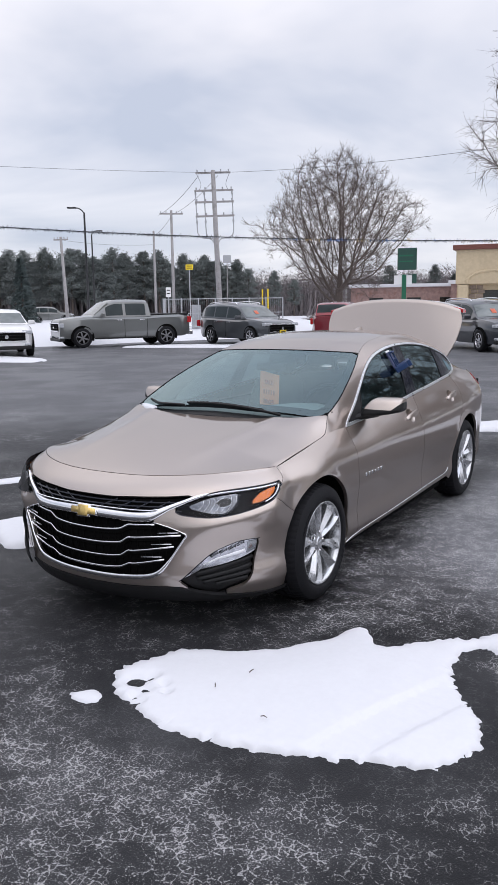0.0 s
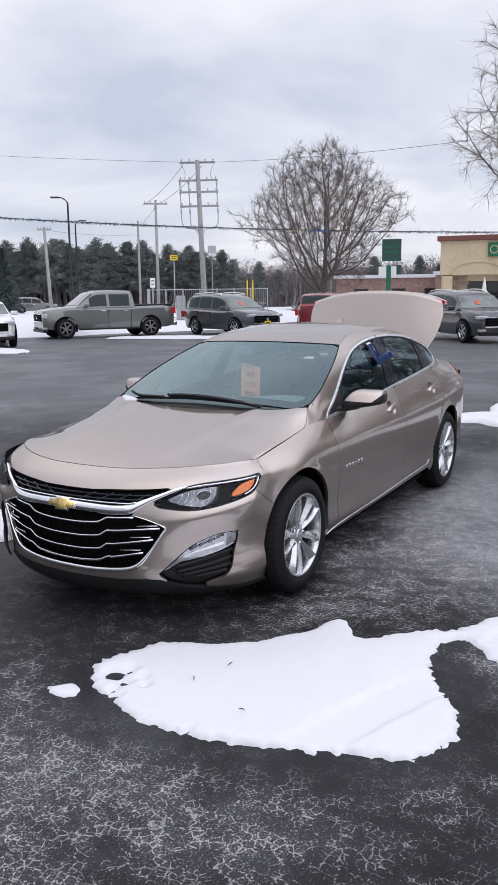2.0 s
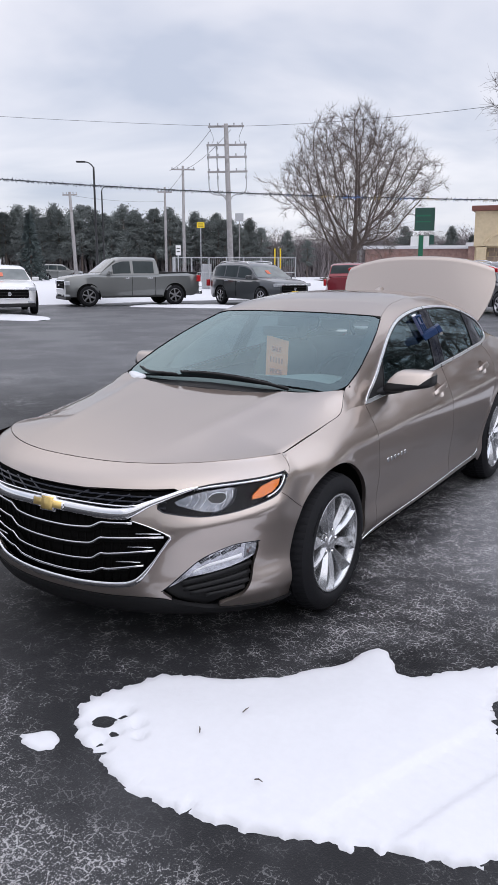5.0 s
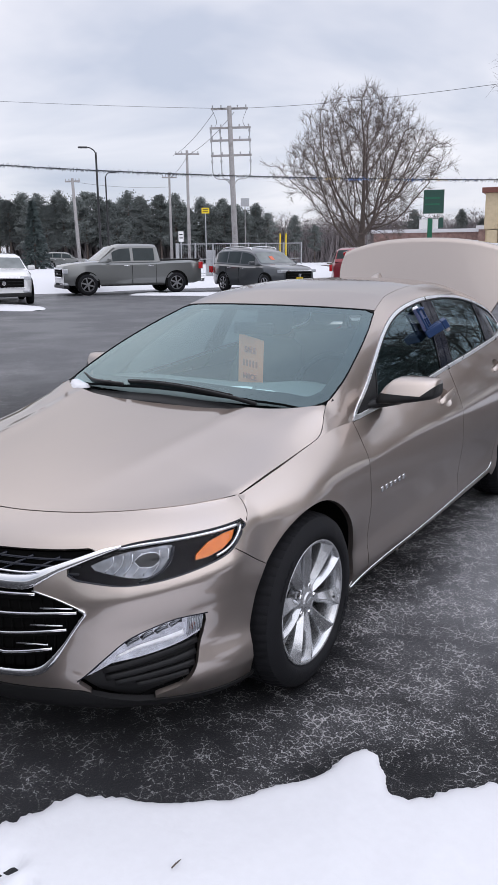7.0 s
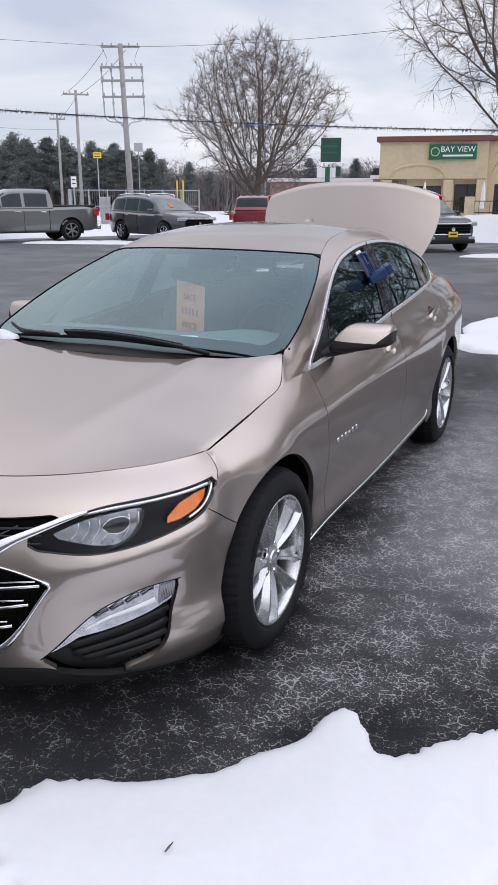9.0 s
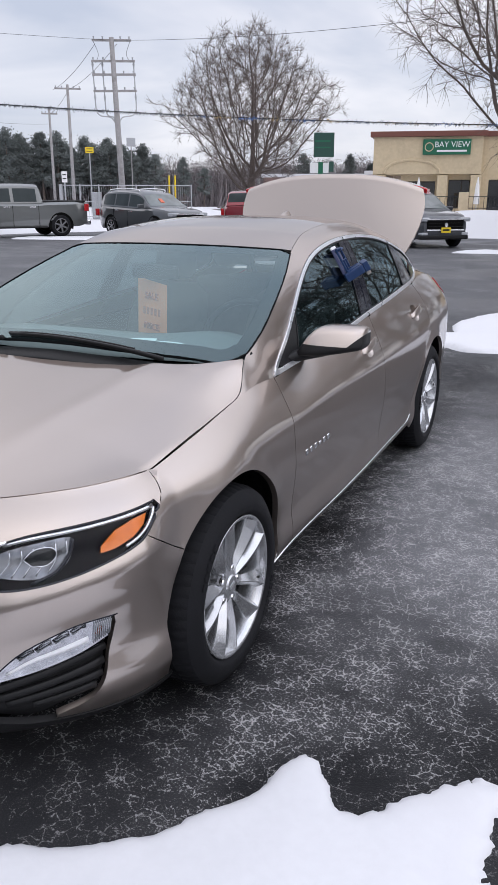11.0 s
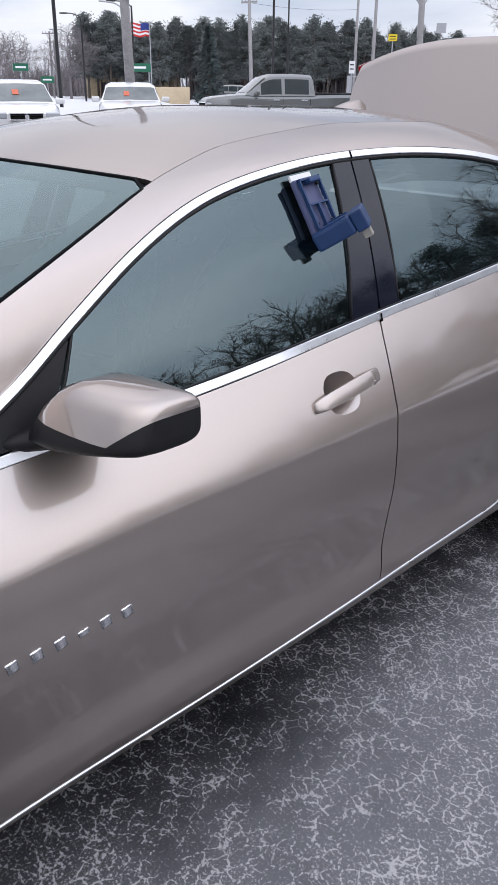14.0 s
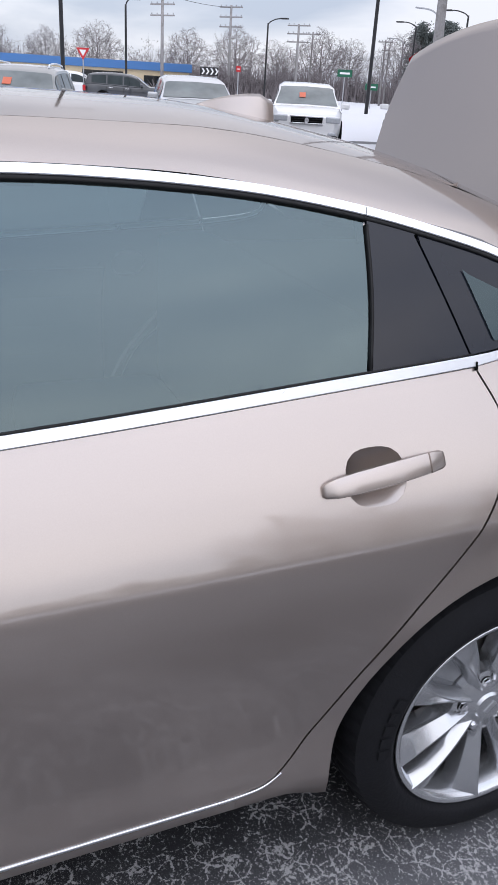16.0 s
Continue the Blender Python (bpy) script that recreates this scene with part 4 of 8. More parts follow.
def glass_material(name, tint, mirror=0.06, shine=(0.72, 0.92, 0.97)):
    """Car glass: a mirror of the sky that grows towards grazing angles over a tinted clear pane."""
    m = bpy.data.materials.new(name)
    m.use_nodes = True
    n, l = m.node_tree.nodes, m.node_tree.links
    n.clear()
    fr, gl, tr, mx, out = n.new("ShaderNodeLayerWeight"), n.new("ShaderNodeBsdfGlossy"), n.new("ShaderNodeBsdfTransparent"), n.new("ShaderNodeMixShader"), n.new("ShaderNodeOutputMaterial")
    fr.inputs["Blend"].default_value = 0.5
    # the share of mirrored light, from straight on to grazing, alike from both sides of the pane
    pw, sc = n.new("ShaderNodeMath"), n.new("ShaderNodeMath")
    pw.operation, pw.inputs[1].default_value = "POWER", 4.5
    sc.operation, sc.inputs[1].default_value, sc.inputs[2].default_value = "MULTIPLY_ADD", 1 - mirror, mirror
    l.new(fr.outputs["Facing"], pw.inputs[0]); l.new(pw.outputs[0], sc.inputs[0])
    gl.inputs["Roughness"].default_value = 0.0
    gl.inputs["Color"].default_value = (*shine, 1)
    tr.inputs["Color"].default_value = (*tint, 1)
    l.new(sc.outputs[0], mx.inputs[0]); l.new(tr.outputs[0], mx.inputs[1]); l.new(gl.outputs[0], mx.inputs[2]); l.new(mx.outputs[0], out.inputs[0])
    return m


PAINT = car_paint("taupe_metallic_paint", (0.440, 0.376, 0.338), flake=0.97, rough=0.37, gloss=2.0, blur=0.056, edge=(0.22, 0.19, 0.175))
WINDSCREEN = glass_material("green_tinted_windscreen", (0.72, 0.88, 0.88), 0.15, (0.74, 0.93, 0.96))
SIDE_GLASS = glass_material("dark_tinted_glass", (0.30, 0.37, 0.37), 0.145)
QUARTER_GLASS = glass_material("smoked_quarter_glass", (0.10, 0.13, 0.13), 0.10)
GLOSS_BLACK = material("gloss_black_trim", (0.010, 0.012, 0.020), 0.06, vary=0.05, spec=0.50)
BRIGHT_TRIM = material("satin_chrome_trim", (0.90, 0.92, 0.95), 0.30, metal=1.0, vary=0.02)
LAMP_DARK = material("smoked_lamp_housing", (0.006, 0.006, 0.008), 0.22, vary=0.2, grain=8, spec=0.12)
LAMP_CLEAR = glass_material("clear_lamp_lens", (0.97, 0.97, 0.98), 0.008, (1, 1, 1))
AMBER = material("amber_lens", (0.72, 0.17, 0.012), 0.25, coat=0.8, vary=0.12, grain=60)
REFLECTOR = material("lamp_reflector", (0.75, 0.77, 0.80), 0.18, metal=0.9, vary=0.25, grain=14)
RUNNING = material("white_light_guide", (0.94, 0.95, 0.97), 0.2, vary=0.02, coat=0.5)
LAMP_BOWL = material("dark_chrome_bowl", (0.24, 0.25, 0.27), 0.12, metal=1.0, vary=0.5, grain=26)
FOG_SILVER = material("silvered_lamp_back", (0.50, 0.51, 0.54), 0.16, metal=0.9, vary=0.35, grain=22)
MARKER_BROWN = material("brown_marker", (0.16, 0.05, 0.035), 0.3)
GOLD = material("gold_emblem", (0.80, 0.58, 0.22), 0.28, metal=0.9)
INTERIOR = material("dark_grey_cloth", (0.10, 0.104, 0.106), 0.85, vary=0.2, grain=30)
DASH = material("dashboard_vinyl", (0.17, 0.18, 0.18), 0.6, vary=0.15, grain=60)
HEADLINER = material("grey_headliner", (0.42, 0.43, 0.42), 0.9)
BRAKE = material("brake_disc_steel", (0.30, 0.29, 0.28), 0.35, metal=0.9, vary=0.15, stain=(0.22, 0.13, 0.08), stain_scale=9)
FRIT = material("printed_black_glass_margin", (0.006, 0.007, 0.008), 0.8, spec=0.1)
DIAL = material("beige_plastic", (0.34, 0.32, 0.29), 0.5)
BLUE_BOX = material("blue_plastic", (0.014, 0.040, 0.120), 0.42, vary=0.10, grain=20)
GREY_BOX = material("grey_blue_plastic", (0.085, 0.095, 0.19), 0.5, vary=0.10)
REFLECTION_WHITE = material("white_reflection", (0.80, 0.84, 0.84), 0.8, vary=0.03)


def circle(c, r, n=48, a0=0.0, a1=2 * math.pi):
    return [(c[0] + r * math.cos(a0 + (a1 - a0) * k / n), c[1] + r * math.sin(a0 + (a1 - a0) * k / n)) for k in range(n + (a1 - a0 < 6.28))]


def smooth(pts, n=6):
    return [tuple(p) for p in spline(pts, n)]


sedan = empty("sedan", "taupe metallic four-door sedan with its boot lid raised, parked on asphalt", "car")
ARCH = 0.385
WHEEL_Z = 0.335

# outlines along the flank, as (y, z)
DLO_TOP = smooth([(0.568, 0.912), (0.629, 0.955), (0.785, 1.038), (0.926, 1.124), (1.091, 1.214), (1.252, 1.281), (1.407, 1.321), (1.604, 1.349), (1.805, 1.362), (2.05, 1.362), (2.3, 1.345), (2.5, 1.315),
                  (2.66, 1.279), (2.81, 1.236), (2.895, 1.19), (2.935, 1.135)], 4)
DLO_TAIL = smooth([(2.935, 1.135), (2.925, 1.10), (2.87, 1.075), (2.72, 1.053)], 4)
DLO_LOW = smooth([(2.72, 1.053), (2.44, 1.036), (2.07, 1.011), (1.75, 0.990), (1.29, 0.950), (0.9, 0.927), (0.568, 0.907)], 5)
DLO = DLO_TOP + DLO_TAIL[1:] + DLO_LOW[1:-1]
DOOR_LOW = [(0.60, 0.232), (1.06, 0.262), (1.70, 0.294)]
REAR_EDGE = smooth([(2.26, 0.306), (2.315, 0.318), (2.36, 0.36), (2.41, 0.435), (2.48, 0.555), (2.557, 0.653), (2.637, 0.742), (2.692, 0.81), (2.735, 0.88), (2.758, 0.97), (2.722, 1.053)], 4)
FRONT_EDGE = smooth([(0.566, 0.909), (0.536, 0.808), (0.530, 0.667), (0.545, 0.51), (0.562, 0.33), (0.590, 0.231)], 4)
MIDDLE_EDGE = smooth([(1.742, 0.990), (1.728, 0.937), (1.703, 0.801), (1.697, 0.654), (1.694, 0.296)], 5)


def squared(v, p=0.75):
    return math.copysign(abs(v) ** p, v)


def handle_bowl(y, z):
    return [(y + 0.054 * squared(math.cos(a)), z + 0.042 * squared(math.sin(a))) for a in (2 * math.pi * k / 32 for k in range(32))]


def sides_of(name, pair, mat, parent=sedan, label="", crisp=0):
    made = [part(name, bm, mat, parent, label) for bm in pair]
    for ob in made:
        if crisp:
            ob.data.set_sharp_from_angle(angle=radians(crisp))
    return made


belt_front = [p for p in DLO_LOW if p[0] < 1.742]
door_f = list(FRONT_EDGE) + DOOR_LOW[1:-1] + list(reversed(MIDDLE_EDGE)) + belt_front[:-1]
front_doors = sides_of("front_door", panel(side, door_f, 0.0125, gap=0.0022, holes=[handle_bowl(1.533, 0.866)], mirror=True), PAINT)
belt_rear = [p for p in DLO_LOW if p[0] > 1.742]
door_r = list(MIDDLE_EDGE) + [(2.0, 0.302)] + list(REAR_EDGE) + belt_rear[1:]
rear_doors = sides_of("rear_door", panel(side, door_r, 0.0125, gap=0.0022, holes=[handle_bowl(2.490, 0.908)], mirror=True), PAINT)
arch_f = circle((0.0, WHEEL_Z), ARCH, 60)
# ahead of the wheel the bumper comes closer to the tyre
arch_f = [(y * (1 - 0.085 * np.clip((0.60 - z) / 0.16, 0, 1)) if y < 0 else y, z) for y, z in arch_f]
arch_r = circle((2.83, WHEEL_Z), ARCH, 60)
LAMP = smooth([(0.957, 0.770), (0.85, 0.767), (0.645, 0.763), (0.52, 0.752), (0.43, 0.722), (0.352, 0.676)], 5) + smooth([(0.395, 0.648), (0.495, 0.635), (0.585, 0.638), (0.70, 0.655), (0.84, 0.685), (0.905, 0.725), (0.945, 0.760)], 5)
WING_SEAM = [(0.985, NOSE_TOP(0.985)), (0.975, 0.800), (0.957, 0.771), (0.930, 0.752), (0.880, 0.715), (0.863, 0.694), (0.925, 0.648), (1.012, 0.583), (1.045, 0.555)]


def forward(p):
    """From places on the nose to places on the flank."""
    return [(Y0 - (1 - u) * 0.9, z) for u, z in p]


fender = forward(WING_SEAM[::-1]) + [(Y0, 0.822), (-0.1, 0.853), (0.10, 0.882)] + [(y, float(Z_BELT(y)) + 0.001) for y in (0.22, 0.279, 0.325, 0.378, 0.445, 0.515)] + [(0.566, 0.9125)] + list(FRONT_EDGE)[1:] + [(0.590, 0.200), (0.10, 0.175), (0.0, 0.40)]
sides_of("front_wing", panel(flank, fender, 0.0175, gap=0.0018, holes=[arch_f, forward(LAMP)], mirror=True, depth=0.02), PAINT)
quarter = list(REAR_EDGE) + DLO_TAIL[::-1][1:] + [(2.935, 1.135), (3.02, 1.085), (3.2, 1.062), (3.5, 1.045), (3.72, 1.01), (3.90, 0.965), (3.965, 0.90), (3.965, 0.30), (3.85, 0.20), (3.0, 0.20), (2.83, 0.165), (2.45, 0.22), (2.36, 0.262), (2.26, 0.262)]
sides_of("rear_quarter", panel(side, quarter, 0.02, gap=0.002, holes=[arch_r], mirror=True, depth=0.02), PAINT)
rocker = [(0.592, 0.200), (0.592, 0.226), (1.06, 0.256), (1.70, 0.288), (2.0, 0.296), (2.26, 0.300), (2.26, 0.262), (2.0, 0.262), (1.70, 0.255), (1.06, 0.226)]
sides_of("sill", panel(side, rocker, 0.02, gap=0.001, mirror=True), PAINT)
strip = [(0.455, 0.205), (0.60, 0.229), (1.06, 0.259), (1.70, 0.2915), (2.0, 0.299), (2.20, 0.3015), (2.27, 0.305), (2.312, 0.314), (2.345, 0.337)]
sides_of("sill_strip", ribbon(side, smooth(strip, 8), np.concatenate([np.full(40, 0.0075), np.linspace(0.0075, 0.0015, 25)]), 0.003, mirror=True), BRIGHT_TRIM, label="bright strip along the sill")

# rolled lip round each arch, and the dark wheel housing behind it
for c in (0.0, 2.83):
    for s in (1, -1):
        bm = bmesh.new()
        rings = []
        for k in range(41):
            a = math.pi * (1.12 - 1.24 * k / 40)
            y, z = c + math.cos(a) * ARCH, WHEEL_Z + math.sin(a) * ARCH
            if z < 0.17:
                z = 0.17
            x = float(side_x(y, z))
            rings.append([bm.verts.new((s * v, yy, zz)) for v, yy, zz in ((x - 0.02, y, z), (x - 0.06, c + math.cos(a) * (ARCH + 0.015), WHEEL_Z + math.sin(a) * (ARCH + 0.015)), (x - 0.34, c + math.cos(a) * ARCH * 0.98, WHEEL_Z + math.sin(a) * ARCH * 0.98))])
        for r, q in zip(rings, rings[1:]):
            for i in range(2):
                bm.faces.new((r[i], r[i + 1], q[i + 1], q[i]))
        bmesh.ops.contextual_create(bm, geom=[r[2] for r in rings])
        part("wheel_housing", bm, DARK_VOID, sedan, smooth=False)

# windows: bright surround, black pillars, tinted panes
DLO_IN = np.array(DLO)
inset = DLO_IN.copy()
tang = np.roll(DLO_IN, -1, 0) - np.roll(DLO_IN, 1, 0)
tang /= np.hypot(*tang.T)[:, None]
right = np.stack([tang[:, 1], -tang[:, 0]], 1)
lowpart = np.array([i >= len(DLO_TOP) + len(DLO_TAIL) - 2 for i in range(len(DLO))])
half_w = np.where(lowpart, 0.0100, 0.0085)
band = DLO_IN + right * half_w[:, None] * 0.78
inset = DLO_IN + right * (half_w * 2)[:, None]
inset[0] = (0.640, 0.938)
band[0] = (0.590, 0.924)
sides_of("window_surround", ribbon(side, np.vstack([band, [(0.600, 0.922)]]), np.append(half_w * 2, 0.027), 0.005, mirror=True, flat=0.75), BRIGHT_TRIM, label="bright metal moulding round the side windows", crisp=30)
sides_of("trim_corner", panel(side, [(0.5655, 0.9085), (0.585, 0.9235), (0.604, 0.9345), (0.624, 0.9280), (0.624, 0.9115)], 0.012, offset=0.0058, depth=0.006, mirror=True), BRIGHT_TRIM)
IN = [tuple(p) for p in inset]
for nm, cuts, off, mat, parents in (
        ("mirror_sail", [((0.80, 0.90), (0.918, 1.10))], 0.000, BLACK_PLASTIC, front_doors),
        ("front_pane", [((0.923, 1.10), (0.805, 0.90)), ((1.638, 1.0), (1.728, 1.345))], -0.004, SIDE_GLASS, front_doors),
        ("front_pillar_cover", [((1.731, 1.345), (1.641, 1.0)), ((1.7395, 0.985), (1.8005, 1.370))], 0.001, GLOSS_BLACK, front_doors),
        ("rear_pillar_cover", [((1.8055, 1.370), (1.7445, 0.985)), ((1.823, 1.0), (1.868, 1.36))], 0.001, GLOSS_BLACK, rear_doors),
        ("rear_pane", [((1.871, 1.36), (1.826, 1.0)), ((2.506, 1.03), (2.532, 1.34))], -0.004, SIDE_GLASS, rear_doors),
        ("corner_cover", [((2.535, 1.34), (2.509, 1.03)), ((2.7265, 1.04), (2.606, 1.30))], 0.001, GLOSS_BLACK, rear_doors),
        ("quarter_frame", [((2.6115, 1.30), (2.732, 1.04))], -0.001, GLOSS_BLACK, (sedan, sedan)),
        ("quarter_pane", [((2.671, 1.30), (2.792, 1.04)), ((2.70, 1.087), (2.95, 1.102)), ((2.93, 1.117), (2.50, 1.295))], 0.002, QUARTER_GLASS, (sedan, sedan))):
    for bm, par in zip(panel(side, IN, 0.02, gap=0.0005, cuts=cuts, offset=off, mirror=True, depth=0.006 if "pane" not in nm else 0.0), parents):
        part(nm, bm, mat, par)
for a, b in (((0.921, 1.098), (0.836, 0.953)), ((1.729, 1.336), (1.642, 1.006)), ((1.869, 1.338), (1.826, 1.026)), ((2.531, 1.283), (2.508, 1.062))):
    sides_of("pane_seal", ribbon(side, smooth([a, ((a[0] + b[0]) / 2 + 0.004, (a[1] + b[1]) / 2), b], 4), 0.005, 0.002, mirror=True), BLACK_PLASTIC)
sides_of("belt_seal", ribbon(side, [(p[0], p[1] + 0.0195) for p in DLO_LOW if 0.72 < p[0] < 2.82], 0.004, 0.002, mirror=True), BLACK_PLASTIC)
sides_of("upper_seal", ribbon(side, [(p[0], p[1]) for p in inset[4:len(DLO_TOP) - 4]], 0.008, 0.003, mirror=True), BLACK_PLASTIC)

# the moulding is parted where the doors meet
for a, b in (((1.7418, 0.9825), (1.7446, 1.001)), ((1.8003, 1.346), (1.8016, 1.3615)), ((2.722, 1.046), (2.7228, 1.060))):
    sides_of("moulding_gap", ribbon(side, [a, ((a[0] + b[0]) / 2, (a[1] + b[1]) / 2), b], 0.0032, 0.0072, mirror=True), DARK_VOID)

# roof sides: from the window surround over to the screen's edge and the roof seam
low_line = spline([(y, float(Z_BELT(y))) for y in (0.225, 0.279, 0.325, 0.378, 0.445, 0.515)] + [(0.568, 0.912), (0.66, 0.9685), (0.785, 1.040), (0.926, 1.127), (1.091, 1.217), (1.252, 1.284), (1.407, 1.324), (1.604, 1.352), (1.805, 1.365), (2.05, 1.365), (2.3, 1.348), (2.611, 1.292), (2.81, 1.240), (2.94, 1.14), (3.05, 1.075), (3.3, 1.052)], 4)
high_line = spline([(0.712, 0.385), (0.718, 0.43), (0.720, 0.49), (0.718, 0.54), (0.714, 0.60), (0.703, 0.68), (0.672, 0.85), (0.632, 1.02), (0.582, 1.19), (0.552, 1.33), (0.524, 1.50), (0.512, 1.72), (0.505, 2.0), (0.50, 2.28), (0.49, 2.62), (0.49, 2.85), (0.50, 3.02), (0.53, 3.18), (0.58, 3.40)], 4)
p0 = side(low_line[:, 0], low_line[:, 1])
start = [hood(np.array(x), np.array(y)) for x, y in ((0.7748, 0.225), (0.7695, 0.279), (0.757, 0.323), (0.739, 0.367))] + [top(np.array(0.718), np.array(0.43))]
p3 = np.vstack([spline(start, 4)[:-1], top(high_line[4:, 0], high_line[4:, 1])])
for _ in range(3):
    p3[12:28] = (p3[11:27] + p3[12:28] + p3[13:29]) / 3
span = np.linalg.norm(p3 - p0, axis=1)[:, None]
up = side(low_line[:, 0], low_line[:, 1] + 0.01) - side(low_line[:, 0], low_line[:, 1] - 0.01)
up /= np.linalg.norm(up, axis=1)[:, None]
outw = top(high_line[:, 0] + 0.01, high_line[:, 1]) - top(high_line[:, 0] - 0.01, high_line[:, 1])
outw = np.vstack([np.repeat(outw[:1], len(p3) - len(outw), 0), outw])
outw /= np.linalg.norm(outw, axis=1)[:, None]
for v in (up, outw, span):
    for _ in range(6):
        v[14:-1] = (v[13:-2] + v[14:-1] + v[15:]) / 3
up[:12, :] *= np.linspace(0.15, 1.0, 12)[:, None]
p1, p2 = p0 + up * span * 0.27, p3 + outw * span * 0.32
# plain and straight where it starts beside the hood, fuller up the pillar
full = np.clip((np.arange(len(p0)) - 46) / 26, 0, 1)[:, None]
along = np.gradient(p0 + p3, axis=0)
bulge = np.cross(along, p3 - p0)
bulge *= 0.030 * span / np.linalg.norm(bulge, axis=1)[:, None]
p1 = p1 * full + (p0 + (p3 - p0) / 3 + bulge) * (1 - full)
p2 = p2 * full + (p0 + (p3 - p0) * 2 / 3 + bulge) * (1 - full)
d1, d2 = p1 - p0, p2 - p3
for v in (d1, d2):
    for _ in range(14):
        v[6:60] = (v[5:59] + v[6:60] + v[7:61]) / 3
p1, p2 = p0 + d1, p3 + d2
# its lower edge laps a hair over the wing
over = p0.copy()
over[3:22] = side(low_line[3:22, 0], low_line[3:22, 1] - 0.0045) + np.array((0.0008, 0, 0.0006))
p0 = over
for s in (1, -1):
    bm = bmesh.new()
    rows = []
    for k in range(9):
        t = k / 8
        q = (1 - t) ** 3 * p0 + 3 * t * (1 - t) ** 2 * p1 + 3 * t * t * (1 - t) * p2 + t ** 3 * p3
        rows.append([bm.verts.new((v[0] * s, v[1], v[2])) for v in q])
    for a, b in zip(rows, rows[1:]):
        for i in range(len(a) - 1):
            bm.faces.new((a[i], a[i + 1], b[i + 1], b[i]) if s > 0 else (b[i], b[i + 1], a[i + 1], a[i]))
    bmesh.ops.recalc_face_normals(bm, faces=bm.faces)
    part("roof_side", bm, PAINT, sedan, smooth=True)
    bm = bmesh.new()
    rows = []
    for q, dx, dz in ((p3, -0.016, -0.016), (0.5 * (p0 + p3), -0.034, -0.016), (p0, -0.020, -0.012), (p0, -0.018, -0.036)):
        rows.append([bm.verts.new(((v[0] + dx) * s, v[1] + 0.01, v[2] + dz)) for v in q[24:60]])
    for a, b in zip(rows, rows[1:]):
        for i in range(len(a) - 1):
            bm.faces.new((a[i], a[i + 1], b[i + 1], b[i]))
    part("pillar_lining", bm, INTERIOR, sedan, smooth=True)

edge = [tuple(p) for p in high_line]
ws_edge = [p for p in edge if 0.44 < p[1] < 1.215]
ws_low = [(0.0, 0.205), (0.25, 0.215), (0.45, 0.25), (0.58, 0.300), (0.66, 0.345), (0.705, 0.395), (0.716, 0.43)]
ws_top = smooth([(0.574, 1.222), (0.40, 1.175), (0.2, 1.145), (0.0, 1.136)], 4)
cowl_line = ws_low
ws_low = [(x, y + 0.055 * (1 - smoothstep(0.50, 0.716, x))) for x, y in cowl_line]
ws_half = [(x, y) for x, y in ws_low[:-1]] + ws_edge + ws_top[1:]
part("windscreen", panel(top, mirrored(ws_half), 0.03, gap=0.001, depth=0.0, offset=-0.002), WINDSCREEN, sedan, "greenish windscreen under a grey sky")
band_pts = [(0.60, 0.318), (0.66, 0.355), (0.697, 0.40)] + ws_edge + ws_top[1:]
full = band_pts + [(-x, y) for x, y in reversed(band_pts[:-1])]
part("windscreen_border", ribbon(top, full, 0.006, 0.0012), FRIT, sedan)
# printed black margin behind the glass
frit = [(x - 0.030, y) for x, y in ws_edge] + [(x * 0.955, y - 0.022) for x, y in ws_top[1:]]
part("glass_margin", ribbon(top, frit + [(-x, y) for x, y in reversed(frit[:-1])], 0.058, -0.006), FRIT, sedan)
foot = smooth([(x * 0.965, y + 0.040) for x, y in ws_low], 3)
part("glass_margin", ribbon(top, [(-x, y) for x, y in foot[:0:-1]] + foot, 0.085, -0.006), FRIT, sedan)
part("cowl", ribbon(top, [(x * s, y + 0.014) for s, pts in ((-1, cowl_line[5::-1]), (1, cowl_line[1:6])) for x, y in pts], 0.070, -0.030), BLACK_PLASTIC, sedan)
roof_edge = [p for p in edge if 1.21 < p[1] < 2.80]
roof_half = [(0.0, 1.139)] + [tuple(p) for p in ws_top[::-1][1:]] + roof_edge[1:] + [(0.47, 2.84), (0.25, 2.87), (0.0, 2.88)]
part("roof", panel(top, mirrored([(x, y + (0.003 if i < 12 else 0)) for i, (x, y) in enumerate(roof_half)]), 0.03, gap=0.002, depth=0.01), PAINT, sedan)
rear_half = [(0.0, 2.885), (0.25, 2.875), (0.47, 2.845)] + [p for p in edge if 2.85 < p[1] < 3.36] + [(0.45, 3.42), (0.0, 3.44)]
part("rear_window", panel(top, mirrored(rear_half), 0.04, gap=0.002, depth=0.0), DARK_GLASS, sedan)

# hood
hood_half = [(0.0, 0.182), (0.25, 0.192), (0.45, 0.227), (0.60, 0.297), (0.66, 0.338), (0.699, 0.383), (0.711, 0.420), (0.7195, 0.418), (0.7385, 0.366), (0.7565, 0.322), (0.7685, 0.281), (0.7725, 0.25), (0.7745, 0.22), (0.7755, 0.0), (0.770, -0.20), (0.764, -0.335)]


hood_half = hood_half[:-1] + [tuple(q) for q in HOOD_EDGE[::-1][1:, :2]]
hood_half[-1] = (0.0, hood_half[-1][1])
part("hood", panel(hood, mirrored(hood_half), 0.022, gap=0.0012), PAINT, sedan)

